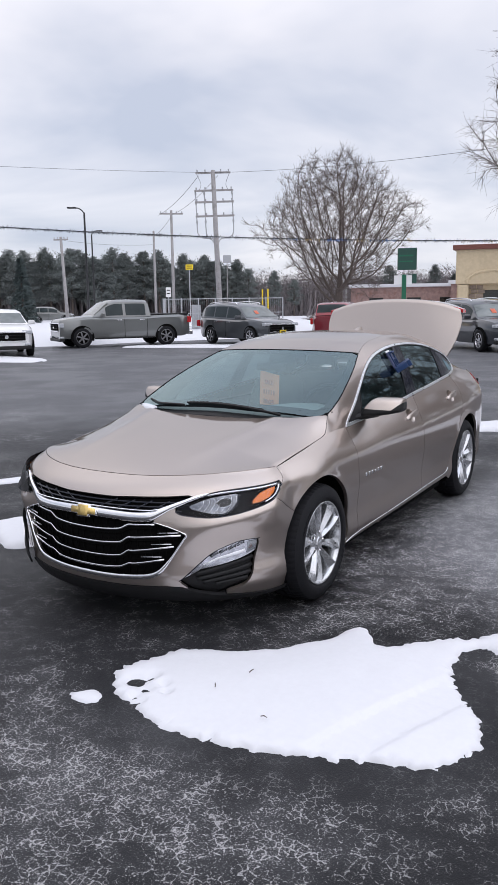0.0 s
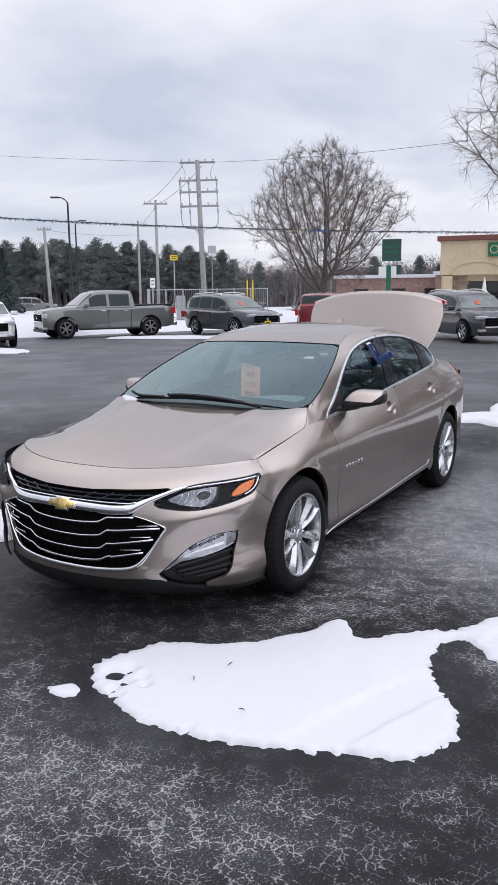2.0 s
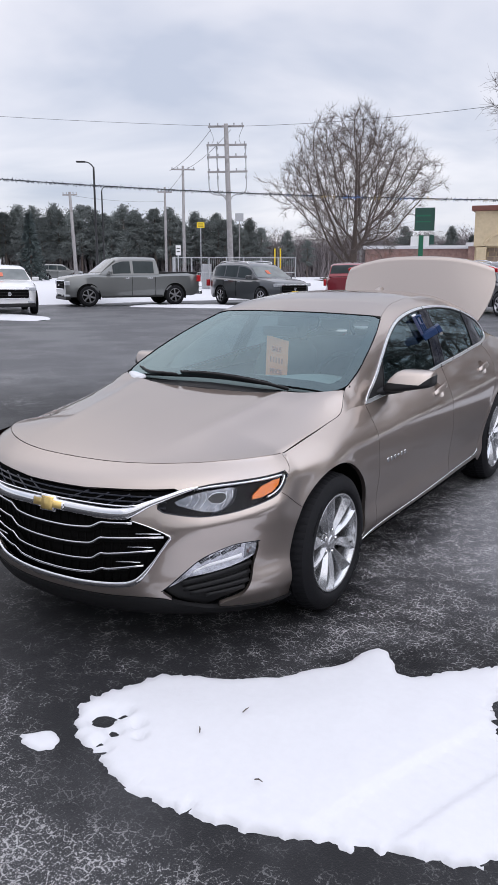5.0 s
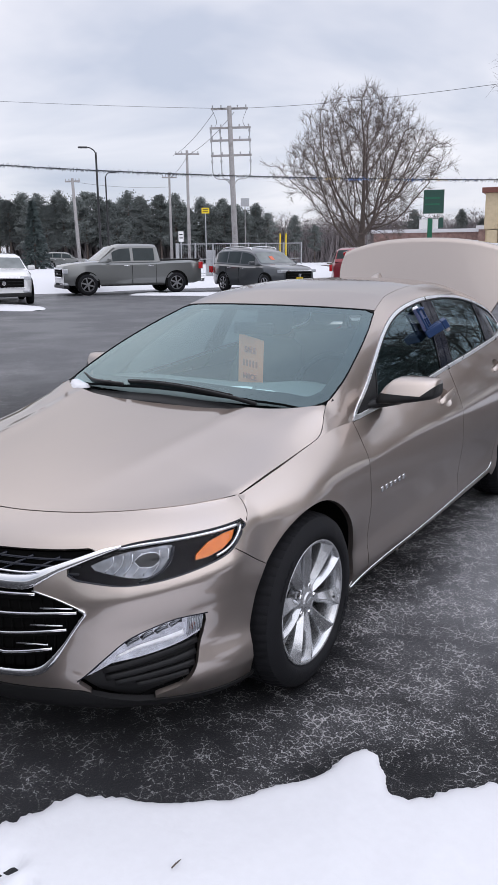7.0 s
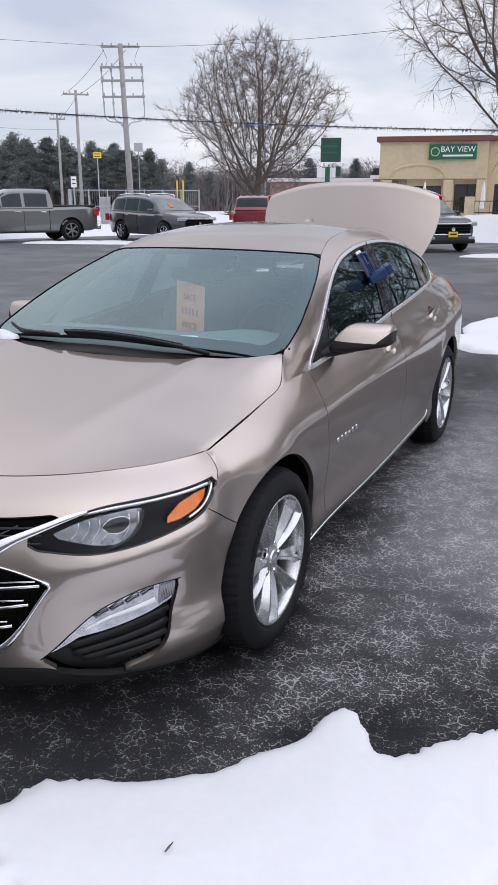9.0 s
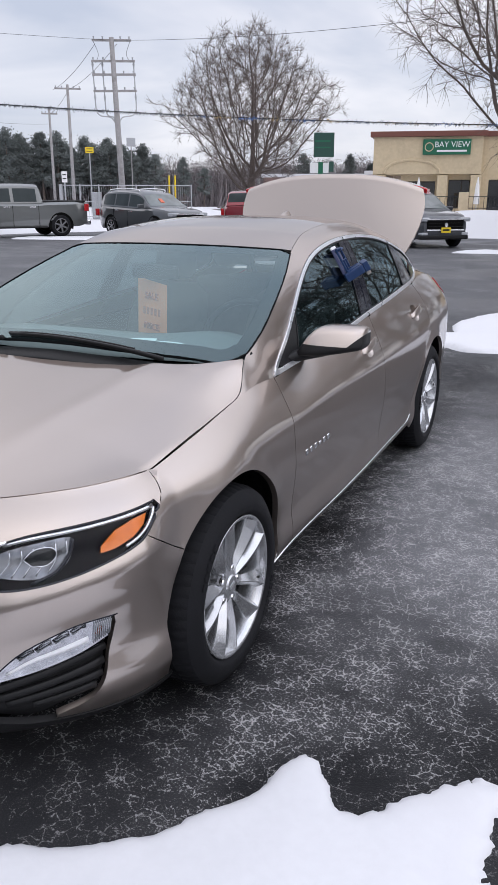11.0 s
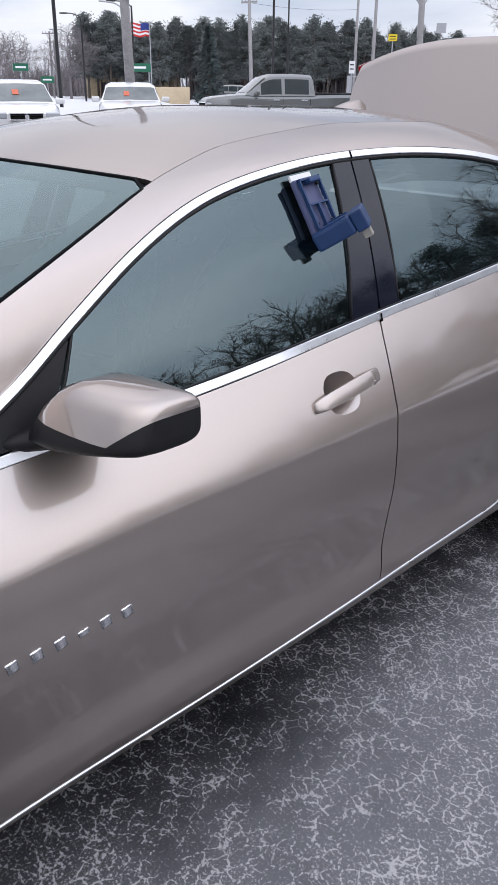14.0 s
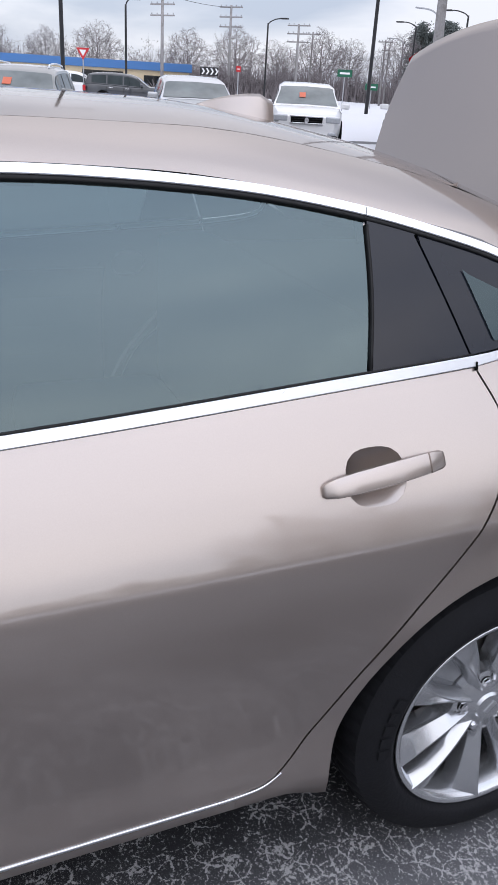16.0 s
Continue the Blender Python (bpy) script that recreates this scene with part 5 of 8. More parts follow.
# nose: everything between the hood and the ground, as (u, z)
NS = (1.42, 1.0)
nose2 = signed(nose_on)
UPPER_G = [(0.0, 0.720), (0.10, 0.721), (0.17, 0.727), (0.33, 0.735), (0.415, 0.7415), (0.438, 0.7300), (0.41, 0.712), (0.345, 0.672), (0.315, 0.650), (0.282, 0.618), (0.21, 0.612), (0.10, 0.615), (0.0, 0.617)]
LOWER_G = [(0.0, 0.612), (0.10, 0.610), (0.21, 0.607), (0.284, 0.611), (0.345, 0.590), (0.405, 0.562), (0.4205, 0.549), (0.410, 0.525), (0.388, 0.480), (0.355, 0.420), (0.315, 0.362), (0.280, 0.335), (0.23, 0.322), (0.12, 0.312), (0.0, 0.310)]
FOG = smooth([(0.772, 0.498), (0.70, 0.502), (0.642, 0.495), (0.548, 0.455), (0.471, 0.388), (0.385, 0.305)], 4) + smooth([(0.45, 0.244), (0.545, 0.208), (0.612, 0.238), (0.690, 0.272), (0.734, 0.340), (0.762, 0.430)], 4)


def neg(p):
    return [(-a, b) for a, b in reversed(p)]


top_line = [(u, NOSE_TOP(u)) for u in np.linspace(0.985, 0.0, 25)]
ARCH_U = [(1 + (y - Y0) / 0.9, z) for y, z in arch_f]
face = [(0.0, 0.268), (0.2, 0.270), (0.34, 0.276), (0.40, 0.272), (0.47, 0.245), (0.545, 0.224), (0.70, 0.205), (0.85, 0.188), (1.0, 0.178), (1.12, 0.178)] + WING_SEAM[:0:-1] + top_line
part("front_bumper", panel(nose2, mirrored(face), 0.0135, NS, gap=0.0015, holes=[LAMP, neg(LAMP), FOG, neg(FOG), mirrored(UPPER_G), mirrored(LOWER_G), ARCH_U, neg(ARCH_U)], depth=0.018), PAINT, sedan)
lip = [(0.0, 0.190), (0.3, 0.185), (0.6, 0.172), (1.0, 0.160), (1.0, 0.176), (0.85, 0.186), (0.70, 0.203), (0.545, 0.222), (0.47, 0.243), (0.40, 0.270), (0.34, 0.274), (0.2, 0.268), (0.0, 0.266)]
part("chin_spoiler", panel(nose2, mirrored(lip), 0.0135, NS, offset=0.004, depth=0.02), BLACK_PLASTIC, sedan, "black plastic chin spoiler")

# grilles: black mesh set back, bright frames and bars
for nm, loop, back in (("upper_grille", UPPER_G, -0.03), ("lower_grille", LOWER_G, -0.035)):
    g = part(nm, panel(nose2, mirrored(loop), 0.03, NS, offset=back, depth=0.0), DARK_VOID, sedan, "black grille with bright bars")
    if nm == "upper_grille":
        for k in range(4):
            z = 0.705 - 0.022 * k
            line = [(u / 20, z + 0.012 * abs(u / 20)) for u in range(-8, 9)]
            part("grille_bar", ribbon(nose2, line, 0.008, -0.012), GLOSS_BLACK, g)
        for s in (1, -1):
            for k in range(5):
                u = s * (0.06 + 0.075 * k)
                part("grille_bar", ribbon(nose2, [(u - 0.05 * s, 0.642), (u, 0.68), (u + 0.05 * s, 0.718)], 0.008, -0.014), GLOSS_BLACK, g)
    else:
        for zc, zs, ze, end in ((0.556, 0.592, 0.600, 0.290), (0.486, 0.527, 0.549, 0.398), (0.417, 0.458, 0.490, 0.372), (0.356, 0.390, 0.421, 0.330)):
            half = [(0.0, zc), (0.07, zc + 0.002), (0.135, zc + 0.010), (0.155, zc + 0.018), (0.182, zs), (0.21, zs + 0.002), (end, ze)]
            line = smooth([(-a, b) for a, b in reversed(half)] + half[1:], 4)
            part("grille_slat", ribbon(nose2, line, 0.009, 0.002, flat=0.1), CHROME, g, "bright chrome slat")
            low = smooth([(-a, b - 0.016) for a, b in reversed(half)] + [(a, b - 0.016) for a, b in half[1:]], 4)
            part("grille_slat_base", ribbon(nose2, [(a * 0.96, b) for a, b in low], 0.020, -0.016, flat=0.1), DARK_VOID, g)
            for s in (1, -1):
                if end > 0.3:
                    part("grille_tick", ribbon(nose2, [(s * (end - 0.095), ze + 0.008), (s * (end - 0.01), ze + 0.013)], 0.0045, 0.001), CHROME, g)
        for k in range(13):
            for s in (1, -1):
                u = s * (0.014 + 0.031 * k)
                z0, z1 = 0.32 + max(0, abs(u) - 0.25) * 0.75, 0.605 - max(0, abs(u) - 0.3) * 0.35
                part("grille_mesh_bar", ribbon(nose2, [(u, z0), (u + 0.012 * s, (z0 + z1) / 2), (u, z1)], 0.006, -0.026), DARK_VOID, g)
        frame_half = LOWER_G[5:]
        line = smooth([(-a, b) for a, b in frame_half][:-1] + frame_half[::-1], 3)
        wid = 0.010 + 0.016 * np.clip((0.44 - np.array(line)[:, 1]) / 0.10, 0, 1)
        part("grille_frame", ribbon(nose2, line, wid, 0.006), CHROME, g, "bright chrome frame")
        thin = LOWER_G[3:7]
        for s in (1, -1):
            part("grille_edge", ribbon(nose2, smooth([(a * s, b) for a, b in thin], 3), 0.006, 0.003), CHROME, g)
bar_mid = [(0.0, 0.640), (0.10, 0.6375), (0.20, 0.634), (0.265, 0.638), (0.300, 0.655), (0.345, 0.683), (0.41, 0.715), (0.455, 0.7335), (0.50, 0.7455)]
bar_w = np.array([0.046, 0.046, 0.046, 0.050, 0.040, 0.026, 0.020, 0.017, 0.007])
full = [(-a, b) for a, b in reversed(bar_mid)] + bar_mid[1:]
fine = smooth(full, 5)
wid = np.interp(np.abs(np.array(fine)[:, 0]), [a for a, _ in bar_mid], bar_w)
part("grille_crossbar", ribbon(nose2, fine, wid, 0.012, flat=0.3), CHROME, sedan, "wide bright chrome bar across the nose")
line2 = smooth([(-0.29, 0.668), (-0.24, 0.6655), (0.0, 0.6675), (0.24, 0.6655), (0.30, 0.672)], 8)
part("crossbar_lip", ribbon(nose2, line2, 0.007, 0.016), CHROME, sedan)
# plain gold emblem: a slanted bar with a taller middle, edged in chrome
for a, w, lift, mat in ((0.054, 0.040, 0.019, CHROME), (0.023, 0.066, 0.019, CHROME), (0.049, 0.031, 0.023, GOLD), (0.019, 0.056, 0.023, GOLD)):
    part("emblem", ribbon(nose2, [(-a, 0.6375), (0.0, 0.638), (a, 0.6385)], w, lift, flat=0.92), mat, sedan, "plain gold emblem")


# headlamps
def lamp_ribbon(s, surf, path, width, lift, flat=0.35):
    """A moulding on either lamp, turned outwards on both."""
    return ribbon(surf, path, width, lift, flat=flat, turn=s)


for s in (1, -1):
    def nside(a, b, s=s):
        q = nose(a, b).copy()
        q[..., 0] = q[..., 0] * s
        return q
    lamp_thing = part("headlamp", panel(nside, LAMP, 0.014, NS, offset=-0.030 * s, depth=0.0, flip=s < 0), LAMP_DARK, sedan, "dark headlamp with a clear lens and amber marker")
    part("lens", panel(nside, LAMP, 0.014, NS, gap=0.002, offset=-0.002 * s, depth=0.0, flip=s < 0), LAMP_CLEAR, lamp_thing)
    part("bezel", lamp_ribbon(s, nside, LAMP + [LAMP[0]], 0.008, -0.003), GLOSS_BLACK, lamp_thing)
    brow = [(0.49, 0.742), (0.56, 0.751), (0.645, 0.755), (0.80, 0.758), (0.915, 0.759)]
    part("running_light", lamp_ribbon(s, nside, smooth(brow, 5), 0.010, -0.004), REFLECTOR, lamp_thing, "bright running light strip")
    hook = [(0.918, 0.755), (0.905, 0.738), (0.875, 0.712), (0.84, 0.697), (0.80, 0.686)]
    part("running_light", lamp_ribbon(s, nside, smooth(hook, 5), 0.008, -0.005), REFLECTOR, lamp_thing)
    amber = [(0.888, 0.748), (0.84, 0.746), (0.78, 0.732), (0.735, 0.700), (0.73, 0.686), (0.77, 0.688), (0.83, 0.702), (0.87, 0.722)]
    part("indicator", panel(nside, amber, 0.012, NS, offset=-0.012 * s, depth=0.006, flip=s < 0), AMBER, lamp_thing, "amber marker")
    refl = smooth([(0.425, 0.690), (0.50, 0.728), (0.585, 0.741), (0.655, 0.742), (0.665, 0.705), (0.635, 0.670), (0.575, 0.655), (0.50, 0.662), (0.44, 0.676)], 3)
    part("reflector", panel(nside, refl, 0.012, NS, offset=-0.024 * s, depth=0.006, flip=s < 0), LAMP_BOWL, lamp_thing, "bright reflector bowl")
    for k in range(7):
        u = 0.465 + 0.027 * k
        part("reflector_rib", lamp_ribbon(s, nside, smooth([(u, 0.669 - 0.008 * math.sin(k * 0.5)), (u + 0.022, 0.695), (u + 0.016, 0.722 + 0.0025 * k)], 4), 0.004, -0.018), REFLECTOR, lamp_thing)
    inner = smooth([(0.545, 0.700), (0.565, 0.722), (0.605, 0.724), (0.622, 0.702), (0.600, 0.682), (0.565, 0.682)], 3)
    part("projector", panel(nside, inner, 0.010, NS, offset=-0.012 * s, depth=0.010, flip=s < 0), DARK_GLASS, lamp_thing, "dark round projector lens")
    rim_line = inner + [inner[0]]
    part("projector_rim", lamp_ribbon(s, nside, rim_line, 0.003, -0.010), REFLECTOR, lamp_thing)
    part("divider", lamp_ribbon(s, nside, smooth([(0.66, 0.738), (0.655, 0.70), (0.62, 0.665), (0.56, 0.645)], 4), 0.010, -0.014), GLOSS_BLACK, lamp_thing)
    # fog lamp pocket
    pocket = part("fog_lamp", panel(nside, FOG, 0.016, NS, offset=-0.030 * s, depth=0.0, flip=s < 0), BLACK_PLASTIC, sedan, "clear lamp over black louvres in a bumper pocket")
    fl = smooth([(0.762, 0.492), (0.70, 0.494), (0.642, 0.487), (0.552, 0.449), (0.478, 0.386), (0.41, 0.322)], 4) + smooth([(0.485, 0.366), (0.56, 0.378), (0.642, 0.395), (0.70, 0.410), (0.755, 0.430)], 4)
    fog_lens = part("lamp_lens", panel(nside, fl, 0.012, NS, offset=-0.010 * s, depth=0.012, flip=s < 0), FOG_SILVER, pocket, "silvery lamp with ribbed end")
    part("light_strip", lamp_ribbon(s, nside, smooth([(0.50, 0.385), (0.56, 0.412), (0.62, 0.425), (0.70, 0.440)], 5), np.linspace(0.006, 0.020, 16), -0.006), RUNNING, fog_lens)
    for k in range(4):
        u = 0.53 + 0.042 * k
        part("reflector", lamp_ribbon(s, nside, [(u, 0.425 + 0.38 * (u - 0.53)), (u + 0.02, 0.440 + 0.38 * (u - 0.53)), (u + 0.036, 0.446 + 0.34 * (u - 0.53))], 0.018, -0.007), LAMP_BOWL, fog_lens)
    part("marker", lamp_ribbon(s, nside, [(0.722, 0.448), (0.728, 0.458), (0.733, 0.470)], 0.016, -0.006), MARKER_BROWN, fog_lens, "brown-red marker")
    for k in range(9):
        part("lens_rib", lamp_ribbon(s, nside, [(0.712 + 0.0055 * k, 0.425 + 0.002 * k), (0.714 + 0.0055 * k, 0.487)], 0.0016, -0.0035), CLEAR_LENS, fog_lens)
    part("lens_cover", panel(nside, fl, 0.014, NS, offset=-0.002 * s, depth=0.0, flip=s < 0), LAMP_CLEAR, fog_lens)
    for (u0, z0), (u1, z1) in zip(((0.455, 0.337), (0.46, 0.308), (0.485, 0.288), (0.545, 0.275)), ((0.750, 0.398), (0.740, 0.364), (0.726, 0.330), (0.703, 0.297))):
        line = smooth([(u0, z0), (u0 * 0.6 + u1 * 0.4, z0 * 0.55 + z1 * 0.45), (u1, z1)], 5)
        part("louvre", lamp_ribbon(s, nside, line, 0.020, -0.013, flat=0.2), BLACK_PLASTIC, pocket)
    part("pocket_edge", lamp_ribbon(s, nside, FOG[:21], 0.004, 0.001), GLOSS_BLACK, pocket)


# ---------------------------------------------------------------- wheels
def wheel_parts():
    w = new("wheel")
    R, r = 0.335, 0.238
    bm = bmesh.new()
    prof = [(r - 0.012, -0.185), (r + 0.02, -0.205), (0.29, -0.222), (0.318, -0.212), (0.331, -0.190), (R, -0.165), (R, -0.130), (0.327, -0.128), (0.327, -0.120), (R, -0.118), (R, -0.085), (0.327, -0.083), (0.327, -0.075), (R, -0.073), (0.332, -0.038),
            (0.322, -0.014), (0.300, 0.003), (0.275, 0.010), (0.258, 0.010), (0.250, 0.006), (r + 0.006, -0.002), (r - 0.002, -0.010)]
    rings = lathe(bm, prof, 300)
    for i in (5, 6, 9, 10, 13, 14):
        for j, v in enumerate(rings[i]):
            if j % 5 == i % 3:
                v.co.y, v.co.z = v.co.y * 0.984, v.co.z * 0.984
    tyre = part("tyre", bm, TYRE, w, "black tyre with salt-greyed sidewall", smooth=True)
    tyre.data.set_sharp_from_angle(angle=radians(28))
    # faint raised bars where the maker's lettering stands
    for a0 in (0.35, 3.6):
        for k in range(5):
            a = a0 + 0.11 * k
            bm = bmesh.new()
            box(bm, 0.008, -0.011, 0.262, 0.0125, 0.011, 0.286, m=Matrix.Rotation(a, 4, "X"))
            part("sidewall_mark", bm, TYRE, tyre)
    bm = bmesh.new()
    lathe(bm, [(r - 0.004, -0.008), (r + 0.002, -0.001), (r - 0.003, 0.001), (r - 0.012, -0.004), (r - 0.018, -0.020), (r - 0.024, -0.06), (r - 0.03, -0.17), (r - 0.01, -0.19)], 64)
    rim = part("rim", bm, ALLOY, w, "silver alloy wheel with five split spokes", smooth=True)
    for k in range(5):
        for s in (1, -1):
            bm = bmesh.new()
            rows = []
            for t in (0, 0.08, 0.18, 0.3, 0.42, 0.54, 0.64, 0.70, 0.74, 0.80, 0.88, 0.95, 1.0):
                rad = 0.046 + (0.2345 - 0.046) * t
                ang = 2 * math.pi * k / 5 + s * (0.275 + 0.03 * math.sin(t * math.pi))
                wid = 0.024 + 0.030 * t / 0.62 if t < 0.62 else 0.054 + 0.034 * ((t - 0.62) / 0.38) ** 1.4
                x = -0.034 + 0.030 * math.sin(t * math.pi / 2) ** 0.9
                c, d = Vector((0, math.sin(ang), math.cos(ang))), Vector((0, math.cos(ang), -math.sin(ang)))
                r0 = s * wid * (0.10 - 0.34 * math.sin(math.pi * 0.5 * min(1, t * 1.1)))
                rows.append([bm.verts.new(Vector((xx, 0, 0)) + c * rad + d * o) for xx, o in ((x - 0.06, wid * 0.42), (x - 0.026, wid * 0.5), (x - 0.017, wid * 0.47), (x + 0.004, r0 + 0.0018), (x + 0.004, r0 - 0.0018), (x - 0.017, -wid * 0.47), (x - 0.026, -wid * 0.5), (x - 0.06, -wid * 0.42))])
            for a, b in zip(rows, rows[1:]):
                for i in range(7):
                    bm.faces.new((a[i], a[i + 1], b[i + 1], b[i]))
            bmesh.ops.recalc_face_normals(bm, faces=bm.faces)
            spoke = part("spoke", bm, ALLOY, rim, smooth=True)
            spoke.data.set_sharp_from_angle(angle=radians(24))
    bm = bmesh.new()
    lathe(bm, [(0.0, -0.022), (0.030, -0.022), (0.034, -0.028), (0.046, -0.030), (0.060, -0.034), (0.082, -0.042), (0.084, -0.07)], 40)
    hub = part("hub", bm, ALLOY, rim, smooth=True)
    hub.data.set_sharp_from_angle(angle=radians(25))
    bm = bmesh.new()
    box(bm, -0.0225, -0.016, -0.005, -0.0195, 0.016, 0.005, 0.001)
    part("cap_emblem", bm, GALVANISED, rim)
    for k in range(5):
        a = 2 * math.pi * (k + 0.5) / 5
        m = Matrix.Translation((0, 0.0575 * math.sin(a), 0.0575 * math.cos(a)))
        bm = bmesh.new()
        lathe(bm, [(0.0145, -0.034), (0.0145, -0.040), (0.012, -0.050)], 16, m)
        part("lug_pocket", bm, DARK_VOID, rim)
        bm = bmesh.new()
        lathe(bm, [(0.0, -0.026), (0.008, -0.027), (0.0100, -0.031), (0.0100, -0.05)], 6, m)
        part("lug_nut", bm, CHROME, rim)
    bm = bmesh.new()
    tube(bm, [(-0.03, 0.219 * math.sin(2.2), 0.219 * math.cos(2.2)), (-0.015, 0.205 * math.sin(2.2), 0.205 * math.cos(2.2)), (-0.008, 0.186 * math.sin(2.2), 0.186 * math.cos(2.2))], [0.009, 0.006, 0.005], 8)
    part("valve", bm, BLACK_PLASTIC, rim)
    bm = bmesh.new()
    lathe(bm, [(0.06, -0.085), (0.145, -0.085), (0.145, -0.11), (0.06, -0.11)], 40)
    part("brake_disc", bm, BRAKE, w)
    bm = bmesh.new()
    box(bm, -0.125, -0.07, 0.085, -0.060, 0.07, 0.165, 0.012)
    part("brake_caliper", bm, GALVANISED, w)
    bm = bmesh.new()
    lathe(bm, [(0.0, -0.13), (0.21, -0.13), (0.21, -0.14)], 32)
    part("backing_plate", bm, DARK_VOID, w)
    return w


first_wheel = wheel_parts()
first_wheel.parent = sedan
first_wheel.matrix_basis = pose(0.895, 0, WHEEL_Z, 20, 0, 0)
for x, y, rx, rz in ((0.890, 2.83, 47, 0), (-0.895, 0, 10, 180), (-0.89, 2.83, 70, 180)):
    copy_thing(first_wheel, pose(x, y, WHEEL_Z, rx, 0, rz))


# ---------------------------------------------------------------- door handles, mirrors, marks
def door_handle(door, y, z, s):
    c = side(np.array([y]), np.array([z]))[0]
    lean = math.atan2(float(side_x(y, z - 0.03) - side_x(y, z + 0.03)), 0.06)
    m = pose(c[0] * s, y, z, 0, 0, 0) @ Matrix.Rotation(radians(4), 4, "X") @ Matrix.Rotation(-lean * s, 4, "Y")
    bm = bmesh.new()
    rows = []
    for k in range(9):
        t = 1 - k / 9
        deep = 0.0003 + 0.022 * (1 - t ** 2.0)
        row = []
        for yy, zz in handle_bowl(0.0, 0.0):
            yy, zz = y - 0.015 + yy * t * 1.045, z + zz * t * 1.055
            row.append(bm.verts.new((s * (float(side_x(yy, zz)) - deep), yy, zz)))
        rows.append(row)
    for a, b in zip(rows, rows[1:]):
        for j in range(32):
            bm.faces.new((a[j], a[(j + 1) % 32], b[(j + 1) % 32], b[j]))
    bm.faces.new(rows[-1])
    bmesh.ops.recalc_face_normals(bm, faces=bm.faces)
    if sum(f.normal.x for f in bm.faces) * s < 0:
        bmesh.ops.reverse_faces(bm, faces=bm.faces)
    part("handle_bowl", bm, PAINT, door, smooth=True)
    bm = bmesh.new()
    rows = []
    L = [(-0.118, 0.008, 0.008, 0.006), (-0.112, 0.013, 0.014, 0.012), (-0.095, 0.0165, 0.018, 0.021), (-0.06, 0.0185, 0.012, 0.022), (0.0, 0.0190, 0.010, 0.024), (0.05, 0.0185, 0.012, 0.023), (0.078, 0.0180, 0.014, 0.020), (0.0795, 0.0172, 0.012, 0.017), (0.081, 0.0180, 0.014, 0.020),
         (0.105, 0.0165, 0.016, 0.016), (0.114, 0.013, 0.012, 0.010), (0.118, 0.009, 0.006, 0.004)]
    for yy, h, thick, outx in L:
        row = []
        for j in range(12):
            a = 2 * math.pi * j / 12
            ca, sa = math.cos(a), math.sin(a)
            row.append(bm.verts.new(m @ Vector((s * (outx - thick * 0.5 + 0.5 * thick * np.sign(ca) * abs(ca) ** 0.45), yy, 0.002 + 0.06 * yy + h * np.sign(sa) * abs(sa) ** 0.55))))
        rows.append(row)
    for a, b in zip(rows, rows[1:]):
        for j in range(12):
            bm.faces.new((a[j], a[(j + 1) % 12], b[(j + 1) % 12], b[j]))
    bm.faces.new(rows[0]); bm.faces.new(rows[-1])
    bmesh.ops.recalc_face_normals(bm, faces=bm.faces)
    h = part("handle", bm, PAINT, door, smooth=True)
    h.data.set_sharp_from_angle(angle=radians(50))
    return h


for s, fd, rd in ((1, front_doors[0], rear_doors[0]), (-1, front_doors[1], rear_doors[1])):
    door_handle(fd, 1.548, 0.866, s)
    door_handle(rd, 2.505, 0.908, s)
bm = bmesh.new()
box(bm, float(side_x(1.625, 0.872)) + 0.014, 1.620, 0.868, float(side_x(1.625, 0.872)) + 0.022, 1.634, 0.879, 0.003)
part("lock_cover", bm, PAINT, front_doors[0])

for k in range(6):
    y = 0.648 + 0.047 * k
    bm = ribbon(side, [(y - 0.011, 0.604), (y, 0.606), (y + 0.011, 0.608)], 0.022 if k != 3 else 0.012, 0.003, flat=0.9)
    part("door_mark", bm, CHROME, front_doors[0], "plain bright bar")


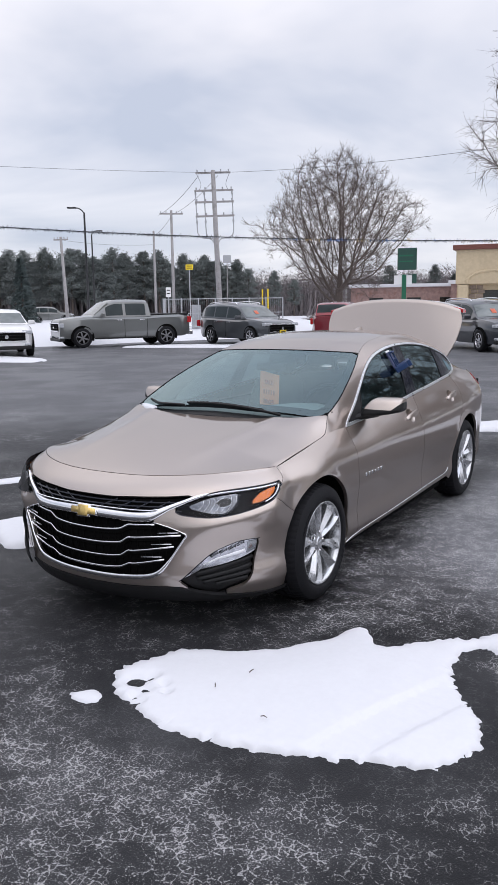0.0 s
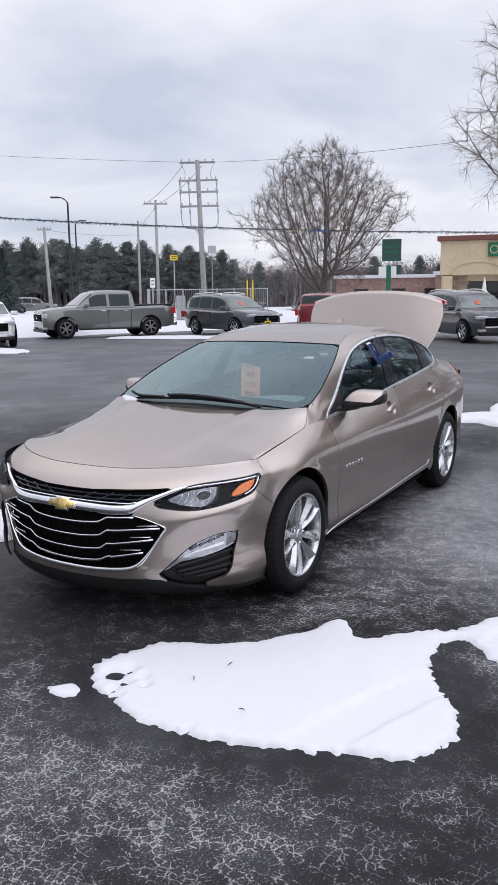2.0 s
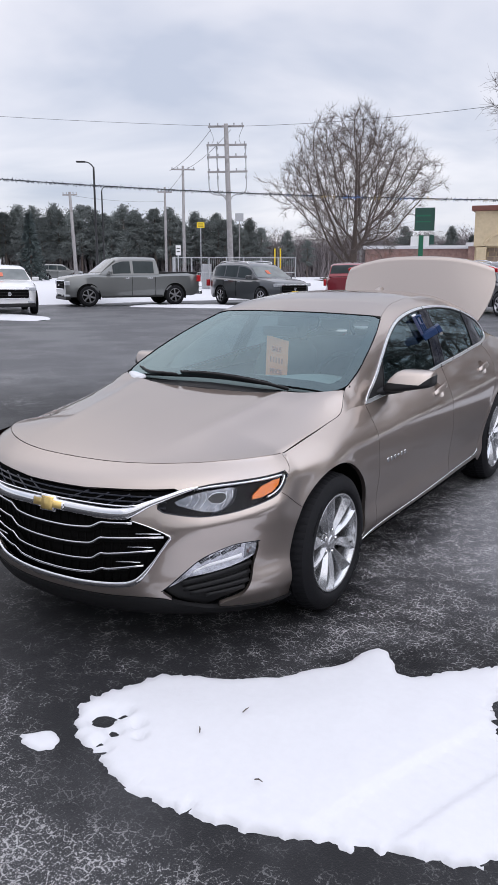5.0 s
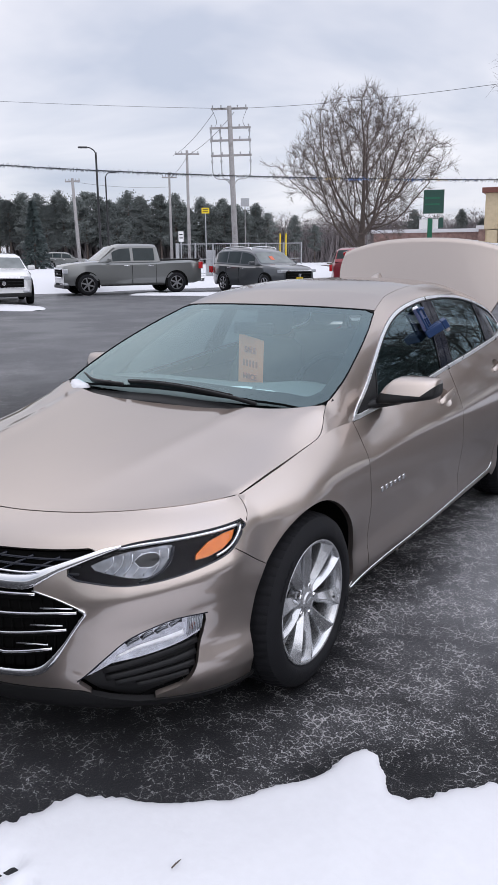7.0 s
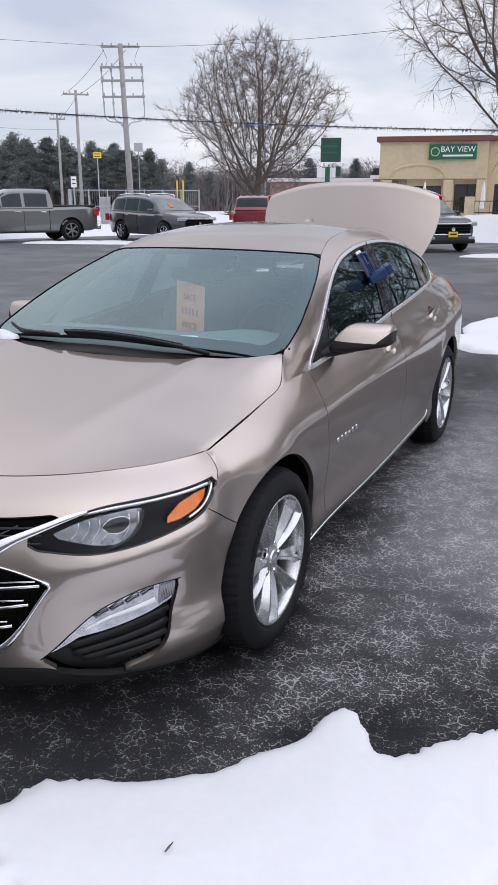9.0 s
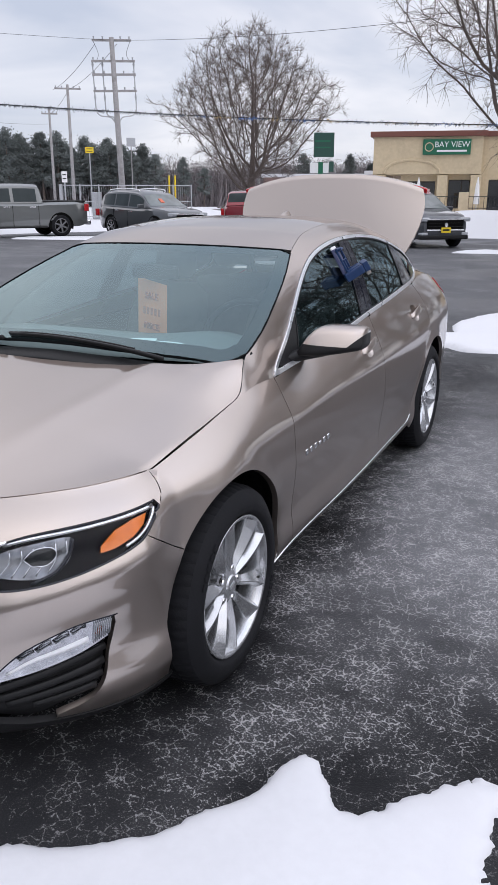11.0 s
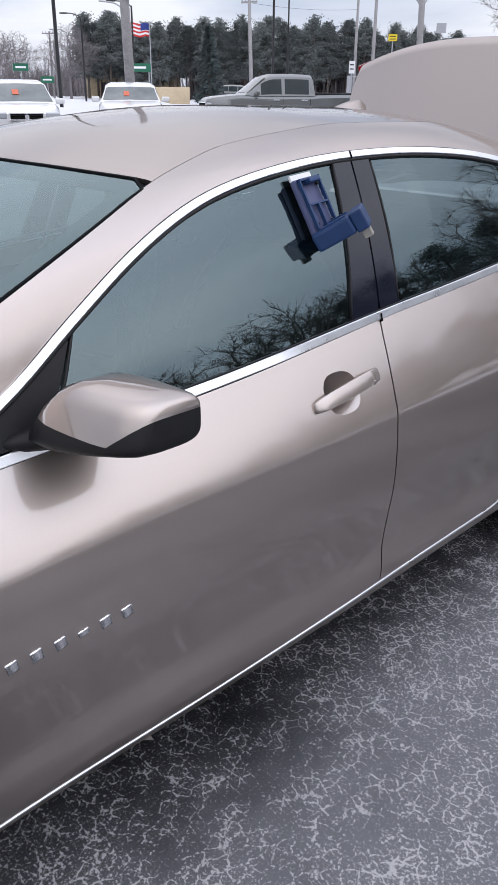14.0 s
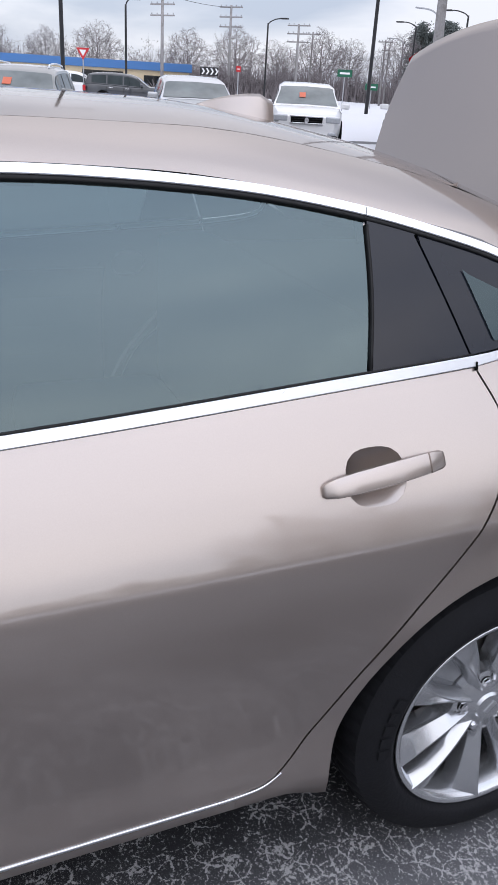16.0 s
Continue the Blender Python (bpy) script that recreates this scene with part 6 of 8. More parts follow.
def wing_mirror(s):
    rows = []
    for x, yc, hy, low, high in ((0.776, 0.838, 0.055, 0.950, 0.970), (0.788, 0.842, 0.072, 0.950, 0.992), (0.814, 0.850, 0.088, 0.950, 1.034), (0.842, 0.856, 0.097, 0.950, 1.060), (0.870, 0.863, 0.101, 0.951, 1.071), (0.902, 0.871, 0.102, 0.957, 1.073),
                                 (0.945, 0.880, 0.099, 0.965, 1.072), (0.985, 0.889, 0.093, 0.973, 1.070), (1.010, 0.896, 0.085, 0.978, 1.068), (1.022, 0.902, 0.076, 0.983, 1.064), (1.028, 0.906, 0.064, 0.989, 1.058)):
        zc, hz = (low + high) / 2, (high - low) / 2
        row = []
        for j in range(40):
            a = 2 * math.pi * j / 40
            ca, sa = math.cos(a), math.sin(a)
            yy = hy * squared(ca, 0.62)
            if ca > 0:
                yy *= 0.75
            zz = zc + hz * squared(sa, 0.45)
            if ca < 0:
                yy += 0.42 * (zz - low) * (-ca) ** 0.5
            row.append(Vector((s * x, yc + yy, zz)))
        rows.append(row)

    cuts = ((Vector((s * 0.80, 0, 1.002)), Vector((0.03 * s, 0, 1))), (Vector((s * 0.976, 0, 0.9965)), Vector((-0.85 * s, 0, 1))), (Vector((s * 0.80, 0.935, 0)), Vector((0.1 * s, -1, 0))))
    for nm, mat, want in (("mirror_cap", PAINT, True), ("mirror_housing", BLACK_PLASTIC, False)):
        bm = bmesh.new()
        vs = [[bm.verts.new(v) for v in r] for r in rows]
        for a, b in zip(vs, vs[1:]):
            for j in range(40):
                bm.faces.new((a[j], a[(j + 1) % 40], b[(j + 1) % 40], b[j]))
        bm.faces.new(vs[0]); bm.faces.new(vs[-1])
        bmesh.ops.recalc_face_normals(bm, faces=bm.faces)
        for co, no in cuts:
            bmesh.ops.bisect_plane(bm, geom=list(bm.verts) + list(bm.edges) + list(bm.faces), plane_co=co, plane_no=no, dist=1e-5)
        drop = [f for f in bm.faces if all((f.calc_center_median() - co).dot(no) > 0 for co, no in cuts) != want]
        bmesh.ops.delete(bm, geom=drop, context="FACES")
        part(nm, bm, mat, sedan, smooth=True)
    bm = bmesh.new()
    rows2 = []
    for x, y, z, hy, hz in ((0.745, 0.80, 0.945, 0.085, 0.022), (0.775, 0.825, 0.948, 0.070, 0.024), (0.81, 0.86, 0.955, 0.058, 0.026), (0.86, 0.885, 0.965, 0.05, 0.026)):
        rows2.append([bm.verts.new((s * x, y + hy * math.cos(a), z + hz * math.sin(a))) for a in (2 * math.pi * j / 16 for j in range(16))])
    for a, b in zip(rows2, rows2[1:]):
        for j in range(16):
            bm.faces.new((a[j], a[(j + 1) % 16], b[(j + 1) % 16], b[j]))
    bm.faces.new(rows2[0]); bm.faces.new(rows2[-1])
    bmesh.ops.recalc_face_normals(bm, faces=bm.faces)
    part("mirror_arm", bm, BLACK_PLASTIC, sedan, smooth=True)
    bm = bmesh.new()
    box(bm, min(s * 0.835, s * 0.995), 0.941, 0.968, max(s * 0.835, s * 0.995), 0.945, 1.045, 0.0015)
    part("mirror_glass", bm, CHROME, sedan)


wing_mirror(1)
wing_mirror(-1)

# wipers
for pts in (((0.47, 0.275), (0.15, 0.272), (-0.22, 0.285)), ((-0.24, 0.262), (-0.47, 0.325), (-0.63, 0.425))):
    part("wiper_arm", ribbon(top, smooth(pts, 6), np.linspace(0.013, 0.006, 13), 0.010), BLACK_PLASTIC, sedan)
    part("wiper_blade", ribbon(top, [(a - 0.02, b + 0.014) for a, b in smooth(pts, 6)[2:]], 0.006, 0.007), BLACK_PLASTIC, sedan)

# shark-fin aerial
bm = bmesh.new()
rows = []
for k in range(7):
    t = k / 6
    h = 0.062 * (1 - (1 - t) ** 1.6) * (1 - 0.25 * max(0, t - 0.85) / 0.15)
    rows.append([bm.verts.new((sx * 0.034 * (0.25 + 0.75 * math.sin(math.pi * min(1, t * 0.75 + 0.2))) * (1 - f) ** 0.8, 2.43 + 0.20 * t, float(top(0, 2.43 + 0.20 * t)[2]) - 0.004 + h * f)) for sx, f in ((-1, 0), (-1, 0.45), (-0.6, 0.85), (0, 1), (0.6, 0.85), (1, 0.45), (1, 0))])
for a, b in zip(rows, rows[1:]):
    for i in range(6):
        bm.faces.new((a[i], a[i + 1], b[i + 1], b[i]))
bm.faces.new(rows[-1]); bm.faces.new(rows[0][::-1])
bmesh.ops.recalc_face_normals(bm, faces=bm.faces)
part("roof_aerial", bm, PAINT, sedan, smooth=True)

# raised boot lid: the deck stands up from its hinges, the tail face leans back over it
LID_Y, LID_Z = 3.23, 1.15


def lid(x, v):
    """v runs from the hinge edge up the deck and over the spoiler edge to the tail face."""
    x, v = np.asarray(x, float), np.asarray(v, float)
    f = (np.abs(x) / 0.66) ** 2
    rise = np.minimum(v, 0.56)
    over = np.maximum(v - 0.56, 0)
    return np.stack([x, LID_Y + 0.30 * rise + over * 0.93, LID_Z + rise * 0.99 - over * 0.02 - 0.105 * f ** 1.3 * np.clip(v / 0.5, 0, 1)], -1)


lid_half = [(0.0, 0.02), (0.40, 0.02), (0.50, 0.00), (0.545, -0.01), (0.60, 0.10), (0.645, 0.25), (0.665, 0.40), (0.66, 0.50), (0.64, 0.56), (0.62, 0.70), (0.45, 0.80), (0.0, 0.82)]
boot_lid = part("boot_lid", panel(lid, mirrored(smooth(lid_half, 3)), 0.03, depth=0.02), PAINT, sedan, "raised boot lid in taupe paint")
for s in (1, -1):
    bm = bmesh.new()
    rings = []
    for k in range(9):
        x = 0.49 + 0.1725 * k / 8
        q, h = lid(x, 0.552), -0.004 + 0.017 * (k / 8)
        rings.append([bm.verts.new((s * (q[0] + dx), q[1] + dy, q[2] + dz)) for dx, dy, dz in ((0, 0.012, -0.020), (0.004, 0.004, h * 0.45), (0.004, 0.016, h), (0, 0.10, h * 0.9), (0, 0.10, -0.020))])
    for r, q in zip(rings, rings[1:]):
        for i in range(5):
            bm.faces.new((r[i], r[(i + 1) % 5], q[(i + 1) % 5], q[i]))
    bm.faces.new(rings[0]); bm.faces.new(rings[-1][::-1])
    bmesh.ops.recalc_face_normals(bm, faces=bm.faces)
    part("lid_lamp", bm, RED_LENS, boot_lid, "red lamp on the lid")
    bm = bmesh.new()
    tube(bm, [(s * 0.50, 3.20, 1.03), (s * 0.52, 3.19, 1.09), (s * 0.53, 3.21, 1.14), (s * 0.52, 3.26, 1.19)], 0.017, 8)
    part("lid_hinge", bm, BLACK_PLASTIC, boot_lid)
# solid near-black box in place of the boot's shaded hollow
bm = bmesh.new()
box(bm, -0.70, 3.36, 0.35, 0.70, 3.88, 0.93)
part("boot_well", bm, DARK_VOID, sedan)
bm = bmesh.new()
box(bm, -0.62, 3.30, 0.93, 0.62, 3.42, 1.075, 0.02)
part("rear_shelf", bm, PAINT, sedan)
for bm in panel(side, [(3.42, 0.965), (3.50, 1.015), (3.66, 1.005), (3.90, 0.955), (3.96, 0.87), (3.74, 0.86), (3.52, 0.91)], 0.02, offset=0.004, mirror=True):
    part("tail_lamp", bm, RED_LENS, sedan, "red tail lamp")
bm = bmesh.new()
box(bm, -0.62, 3.90, 0.22, 0.62, 3.965, 0.93, 0.03)
part("rear_bumper", bm, PAINT, sedan)

# dark inner shell and floor, added in the cavity black to stop sight through gaps
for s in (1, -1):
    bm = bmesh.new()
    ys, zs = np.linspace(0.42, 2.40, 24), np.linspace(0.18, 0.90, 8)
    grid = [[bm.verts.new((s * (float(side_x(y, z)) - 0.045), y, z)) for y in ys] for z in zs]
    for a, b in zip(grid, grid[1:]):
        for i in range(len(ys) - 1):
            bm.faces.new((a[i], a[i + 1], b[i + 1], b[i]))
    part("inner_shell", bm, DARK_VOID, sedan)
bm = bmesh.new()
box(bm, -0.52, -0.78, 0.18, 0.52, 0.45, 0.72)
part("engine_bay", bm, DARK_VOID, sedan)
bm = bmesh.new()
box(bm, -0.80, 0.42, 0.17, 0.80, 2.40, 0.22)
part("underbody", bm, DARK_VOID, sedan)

# ---------------------------------------------------------------- cabin
bm = bmesh.new()
rows = []
for x in np.linspace(-0.70, 0.70, 15):
    f = (abs(x) / 0.70) ** 2
    hump = 0.035 * math.exp(-((x - 0.36) / 0.20) ** 2)
    rows.append([bm.verts.new((x, y, z)) for y, z in ((0.32 + 0.15 * f, 0.985 - 0.02 * f), (0.55, 0.990 - 0.02 * f), (0.75, 0.985 + hump), (0.93, 0.965 + hump), (0.99, 0.93), (0.97, 0.80), (0.90, 0.62))])
for a, b in zip(rows, rows[1:]):
    for i in range(6):
        bm.faces.new((a[i], b[i], b[i + 1], a[i + 1]))
bmesh.ops.recalc_face_normals(bm, faces=bm.faces)
part("dashboard", bm, DASH, sedan, smooth=True)
bm = bmesh.new()
m = pose(0.37, 1.12, 0.93, -25, 0, 0)
ring = [(m @ Vector((0.185 * math.cos(a), 0, 0.185 * math.sin(a)))) for a in (2 * math.pi * k / 32 for k in range(33))]
tube(bm, ring, 0.016, 8, caps=False)
for a in (0.1, 3.04, 4.71):
    tube(bm, [m @ Vector((0.03 * math.cos(a), 0, 0.03 * math.sin(a))), m @ Vector((0.18 * math.cos(a), 0, 0.18 * math.sin(a)))], 0.018, 6)
part("steering_wheel", bm, BLACK_PLASTIC, sedan, smooth=True)


def seat(x, y, wide=0.25):
    st = part("seat_cushion", seat_block(x, y, wide), INTERIOR, sedan, smooth=True)
    bm = bmesh.new()
    rows = []
    for t, hw, hd, yy, z in ((0, 0.22, 0.06, y + 0.20, 0.55), (0.2, 0.25, 0.075, y + 0.24, 0.68), (0.6, 0.25, 0.07, y + 0.31, 0.90), (0.85, 0.22, 0.06, y + 0.36, 1.05), (1, 0.15, 0.04, y + 0.38, 1.10)):
        rows.append([bm.verts.new((x + hw * np.sign(math.cos(a)) * abs(math.cos(a)) ** 0.5, yy + hd * math.sin(a), z)) for a in (2 * math.pi * k / 20 for k in range(20))])
    loft(bm, rows)
    part("seat_back", bm, INTERIOR, st, smooth=True)
    bm = bmesh.new()
    rows = []
    for hw, hd, z in ((0.08, 0.03, 1.115), (0.12, 0.05, 1.14), (0.13, 0.055, 1.20), (0.12, 0.05, 1.26), (0.08, 0.03, 1.285)):
        rows.append([bm.verts.new((x + hw * math.cos(a), y + 0.42 + hd * math.sin(a), z)) for a in (2 * math.pi * k / 16 for k in range(16))])
    loft(bm, rows)
    part("headrest", bm, INTERIOR, st, smooth=True)


def loft(bm, rows):
    n = len(rows[0])
    for a, b in zip(rows, rows[1:]):
        for j in range(n):
            bm.faces.new((a[j], a[(j + 1) % n], b[(j + 1) % n], b[j]))
    bm.faces.new(rows[0][::-1]); bm.faces.new(rows[-1])
    bmesh.ops.recalc_face_normals(bm, faces=bm.faces)


def seat_block(x, y, wide):
    bm = bmesh.new()
    box(bm, x - wide, y - 0.28, 0.40, x + wide, y + 0.24, 0.56, 0.05)
    return bm


seat(0.37, 1.42)
seat(-0.37, 1.42)
bm = bmesh.new()
box(bm, -0.66, 2.05, 0.40, 0.66, 2.55, 0.58, 0.06)
rear_seat = part("rear_seat", bm, INTERIOR, sedan, smooth=True)
bm = bmesh.new()
box(bm, -0.64, 2.52, 0.56, 0.64, 2.72, 1.06, 0.06)
part("seat_back", bm, INTERIOR, rear_seat, smooth=True)
bm = panel(top, mirrored([(0.0, 1.18)] + [(x - 0.06, y + 0.03) for x, y in edge if 1.15 < y < 2.7] + [(0.0, 2.8)]), 0.06, depth=0.0, offset=-0.045)
part("headliner", bm, HEADLINER, sedan)
bm = bmesh.new()
box(bm, -0.12, 0.99, 1.20, 0.12, 1.02, 1.265, 0.02)
part("rear_view_mirror", bm, BLACK_PLASTIC, sedan)
bm = bmesh.new()
box(bm, -0.62, 2.72, 0.98, 0.62, 3.30, 1.02, 0.01)
part("parcel_shelf", bm, INTERIOR, sedan)

# ---------------------------------------------------------------- parked vehicles


FAR_CARD = material("faded_orange_card", (0.62, 0.16, 0.09), 0.6, vary=0.05)


def far_wheel(R, rim_mat):
    w = new("wheel")
    bm = bmesh.new()
    r = R * 0.66
    lathe(bm, [(r, -0.20), (R * 0.93, -0.22), (R, -0.18), (R, -0.04), (R * 0.95, -0.005), (R * 0.80, 0.008), (r, 0.0)], 36)
    part("tyre", bm, TYRE, w, smooth=True)
    bm = bmesh.new()
    lathe(bm, [(r + 0.004, 0.0), (r - 0.012, 0.004), (r - 0.03, -0.05), (r - 0.035, -0.16)], 32)
    for k in range(6):
        a = 2 * math.pi * k / 6
        m = Matrix.Rotation(a, 4, "X")
        box(bm, -0.045, -0.030, 0.03, -0.012, 0.030, r - 0.01, 0.006, m)
    lathe(bm, [(0.0, -0.008), (0.055, -0.01), (0.065, -0.03)], 20)
    part("rim", bm, rim_mat, w)
    bm = bmesh.new()
    lathe(bm, [(0.0, -0.09), (r - 0.02, -0.09)], 24)
    part("brake_disc", bm, DARK_VOID, w)
    return w


def vehicle(name, label, paint, L, W, top_line, roof_line, panes, wheels, R=0.37, rails=False, rim_mat=ALLOY, at=None, card=False, group="vehicles parked along the edge of the lot", grille=(0.62, 0.30, 0.62, 0.86), lamps=(0.52, 0.86, 0.80, 0.92), badge_frame=True, plate=None, bed=None, cladding=False, screens=None, taper=0.24, low=0.27):
    """A road vehicle with its nose at y = 0, lofted from its body line, roof line and width."""
    v = empty(name, label, "car" if "truck" not in name else "truck", group, at)
    zt, zr = curve(*top_line), curve(*roof_line)

    def w(y):
        return W / 2 * (1 - taper * abs((y - L / 2) / (L / 2)) ** 7 - 0.02 * abs((y - L / 2) / (L / 2)) ** 2)

    bm = bmesh.new()
    rows = []
    for y in np.concatenate([[0.0, 0.03, 0.08, 0.16, 0.28], np.linspace(0.45, L - 0.4, 26), [L - 0.22, L - 0.10, L - 0.03, L]]):
        t, k = float(zt(y)), float(w(y))
        lift = 0.10 * max(0, 1 - y / 0.25) + 0.12 * max(0, 1 - (L - y) / 0.3)
        half = [(0, t + 0.025), (k * 0.70, t + 0.018), (k * 0.90, t - 0.015), (k * 0.985, t - 0.11), (k, min(t - 0.14, 0.66)), (k * 0.985, 0.18 + low + lift * 0.3), (k * 0.94, low + lift), (0, low - 0.02 + lift)]
        rows.append([bm.verts.new((x, y, z)) for x, z in half + [(-x, z) for x, z in half[-2:0:-1]]])
    loft(bm, rows)
    body = part("body", bm, paint, v, smooth=True)
    body.data.set_sharp_from_angle(angle=radians(38))
    # cabin
    ys = np.linspace(roof_line[0][0], roof_line[-1][0], 34)
    bm = bmesh.new()
    rows = []

    def ring(y):
        t, z, k = float(zt(y)) - 0.02, max(float(zr(y)), float(zt(y)) - 0.01), float(w(y))
        f = min(1, max(0, (z - t) / 0.45))
        return (k * 0.93, t), (k * (0.93 - 0.15 * f), t + (z - t) * 0.86), (k * (0.84 - 0.20 * f), z), (0, z + 0.015)

    for y in ys:
        a, b, c, d = ring(y)
        half = [d, c, b, a]
        rows.append([bm.verts.new((x, y, z)) for x, z in half + [(-x, z) for x, z in half[:0:-1]]])
    for p, q in zip(rows, rows[1:]):
        for i in range(len(p)):
            bm.faces.new((p[i], p[(i + 1) % len(p)], q[(i + 1) % len(p)], q[i]))
    bmesh.ops.recalc_face_normals(bm, faces=bm.faces)
    cabin = part("cabin", bm, paint, v, smooth=True)
    cabin.data.set_sharp_from_angle(angle=radians(40))
    for s in (1, -1):
        for y0, y1 in panes:
            bm = bmesh.new()
            lo, hi = [], []
            for y in np.linspace(y0, y1, 8):
                a, b, c, d = ring(y)
                A, B = Vector((a[0], a[1])), Vector((b[0], b[1]))
                lo_t, hi_t = 0.10, 0.90 if b[1] - a[1] > 0.2 else 0.6
                for t, store in ((lo_t, lo), (hi_t, hi)):
                    q = A.lerp(B, t)
                    store.append(bm.verts.new((s * (q.x + 0.008), y, q.y)))
            for i in range(7):
                bm.faces.new((lo[i], lo[i + 1], hi[i + 1], hi[i]))
            bmesh.ops.recalc_face_normals(bm, faces=bm.faces)
            part("side_window", bm, VEHICLE_GLASS, cabin)
    for nm, y0, y1 in screens:
        bm = bmesh.new()
        rows = []
        for y in np.linspace(y0, y1, 7):
            a, b, c, d = ring(y)
            rows.append([bm.verts.new((x, y, z)) for x, z in ((-b[0] * 0.94, b[1] * 0.35 + c[1] * 0.65 + 0.012), (-c[0], c[1] + 0.012), (0, d[1] + 0.012), (c[0], c[1] + 0.012), (b[0] * 0.94, b[1] * 0.35 + c[1] * 0.65 + 0.012))])
        for p, q in zip(rows, rows[1:]):
            for i in range(4):
                bm.faces.new((p[i], p[i + 1], q[i + 1], q[i]))
        bmesh.ops.recalc_face_normals(bm, faces=bm.faces)
        part(nm, bm, VEHICLE_SCREEN if nm == "windscreen" else VEHICLE_GLASS, cabin, smooth=True)
        if card and nm == "windscreen":
            y = y0 * 0.55 + y1 * 0.45
            a, b, c, d = ring(y)
            bm = bmesh.new()
            slope = (ring(y1)[3][1] - ring(y0)[3][1]) / (y1 - y0)
            ang = math.degrees(math.atan(slope))
            box(bm, -0.085, -0.12, -0.004, 0.085, 0.12, 0.004, m=pose(-0.12, y, d[1] + 0.026, ang, 0, 0))
            part("price_card", bm, FAR_CARD, cabin, "orange price card")
    # wheels before flat dark discs that stand in for the shaded, uncut arches
    first = None
    for y in wheels:
        for s in (1, -1):
            k = float(w(y))
            bm = bmesh.new()
            lathe(bm, [(0.0, -0.004), (R * 1.08, -0.002), (R * 1.13, 0.012), (R * 1.19, 0.010), (R * 1.20, -0.03)], 40, pose(s * (k + 0.002), y, R + 0.01, 0, 0, 0 if s > 0 else 180))
            cut = [q for q in bm.verts if q.co.z < 0.26]
            bmesh.ops.delete(bm, geom=cut, context="VERTS")
            part("wheel_arch", bm, [BLACK_PLASTIC] if cladding else [DARK_VOID], v)
            m = pose(s * (k + 0.015), y, R, 15 * y, 0, 0 if s > 0 else 180)
            if first is None:
                first = far_wheel(R, rim_mat)
                first.parent = v
                first.matrix_basis = m
            else:
                copy_thing(first, m)
    # front
    gx, gz0, _, gz1 = grille
    bm = bmesh.new()
    box(bm, -gx, -0.035, gz0 + 0.25, gx, 0.10, gz1, 0.03)
    g = part("grille", bm, DARK_VOID, v, "dark grille")
    if badge_frame:
        for zz in (gz0 + 0.25, gz1):
            bm = bmesh.new()
            box(bm, -gx - 0.02, -0.050, zz - 0.018, gx + 0.02, 0.02, zz + 0.018, 0.008)
            part("grille_trim", bm, CHROME, g)
        for k in range(2):
            bm = bmesh.new()
            zz = gz0 + 0.25 + (gz1 - gz0 - 0.25) * (k + 1) / 3
            box(bm, -gx * 0.95, -0.045, zz - 0.006, gx * 0.95, 0.02, zz + 0.006, 0.003)
            part("grille_bar", bm, BLACK_PLASTIC, g)
        bm = bmesh.new()
        lathe(bm, [(0.0, 0.0), (0.055, 0.0), (0.06, 0.012)], 16, pose(0, -0.058, (gz0 + 0.25 + gz1) / 2, 0, 0, -90))
        part("emblem", bm, CHROME, g)
    for s in (1, -1):
        x0, x1, z0, z1 = lamps
        bm = bmesh.new()
        box(bm, min(s * x0, s * x1), -0.012, z0, max(s * x0, s * x1), 0.25, z1, 0.03)
        part("headlamp", bm, CLEAR_LENS, v, "pale clear headlamp")
        bm = bmesh.new()
        box(bm, min(s * 0.58, s * 0.80), -0.020, 0.40, max(s * 0.58, s * 0.80), 0.2, 0.48, 0.02)
        part("fog_lamp", bm, CLEAR_LENS, v)
        bm = bmesh.new()
        zz = float(zt(L - 0.1)) - 0.10
        box(bm, min(s * (W / 2 - 0.16), s * (W / 2 - 0.04)), L - 0.16, zz - 0.26, max(s * (W / 2 - 0.16), s * (W / 2 - 0.04)), L + 0.008, zz + 0.02, 0.03)
        part("tail_lamp", bm, RED_LENS, v, "red tail lamp")
        bm = bmesh.new()
        ym = roof_line[0][0] + 0.42
        zz = float(zt(ym))
        box(bm, min(s * (W / 2 - 0.04), s * (W / 2 + 0.20)), ym - 0.06, zz - 0.0, max(s * (W / 2 - 0.04), s * (W / 2 + 0.20)), ym + 0.07, zz + 0.15, 0.04)
        part("mirror", bm, paint if not cladding else BLACK_PLASTIC, v)
        for y0, y1 in panes[:2]:
            bm = bmesh.new()
            k = float(w(y1 - 0.2))
            box(bm, min(s * (k * 0.985), s * (k + 0.012)), y1 - 0.30, float(zt(y1)) - 0.17, max(s * (k * 0.985), s * (k + 0.012)), y1 - 0.08, float(zt(y1)) - 0.135, 0.008)
            part("door_handle", bm, CHROME if badge_frame else BLACK_PLASTIC, v)
            bm = bmesh.new()
            box(bm, min(s * (k * 0.98), s * (k + 0.003)), y1 + 0.03, 0.36, max(s * (k * 0.98), s * (k + 0.003)), y1 + 0.04, float(zt(y1)) - 0.10)
            part("door_gap", bm, DARK_VOID, v)
        if rails:
            pts = [(s * ring(y)[2][0] * 0.98, y, ring(y)[2][1] + 0.05) for y in np.linspace(panes[0][0] + 0.6, panes[-1][1] - 0.15, 8)]
            pts = [(pts[0][0], pts[0][1] - 0.08, pts[0][2] - 0.06)] + pts + [(pts[-1][0], pts[-1][1] + 0.08, pts[-1][2] - 0.06)]
            bm = bmesh.new()
            tube(bm, pts, 0.018, 6)
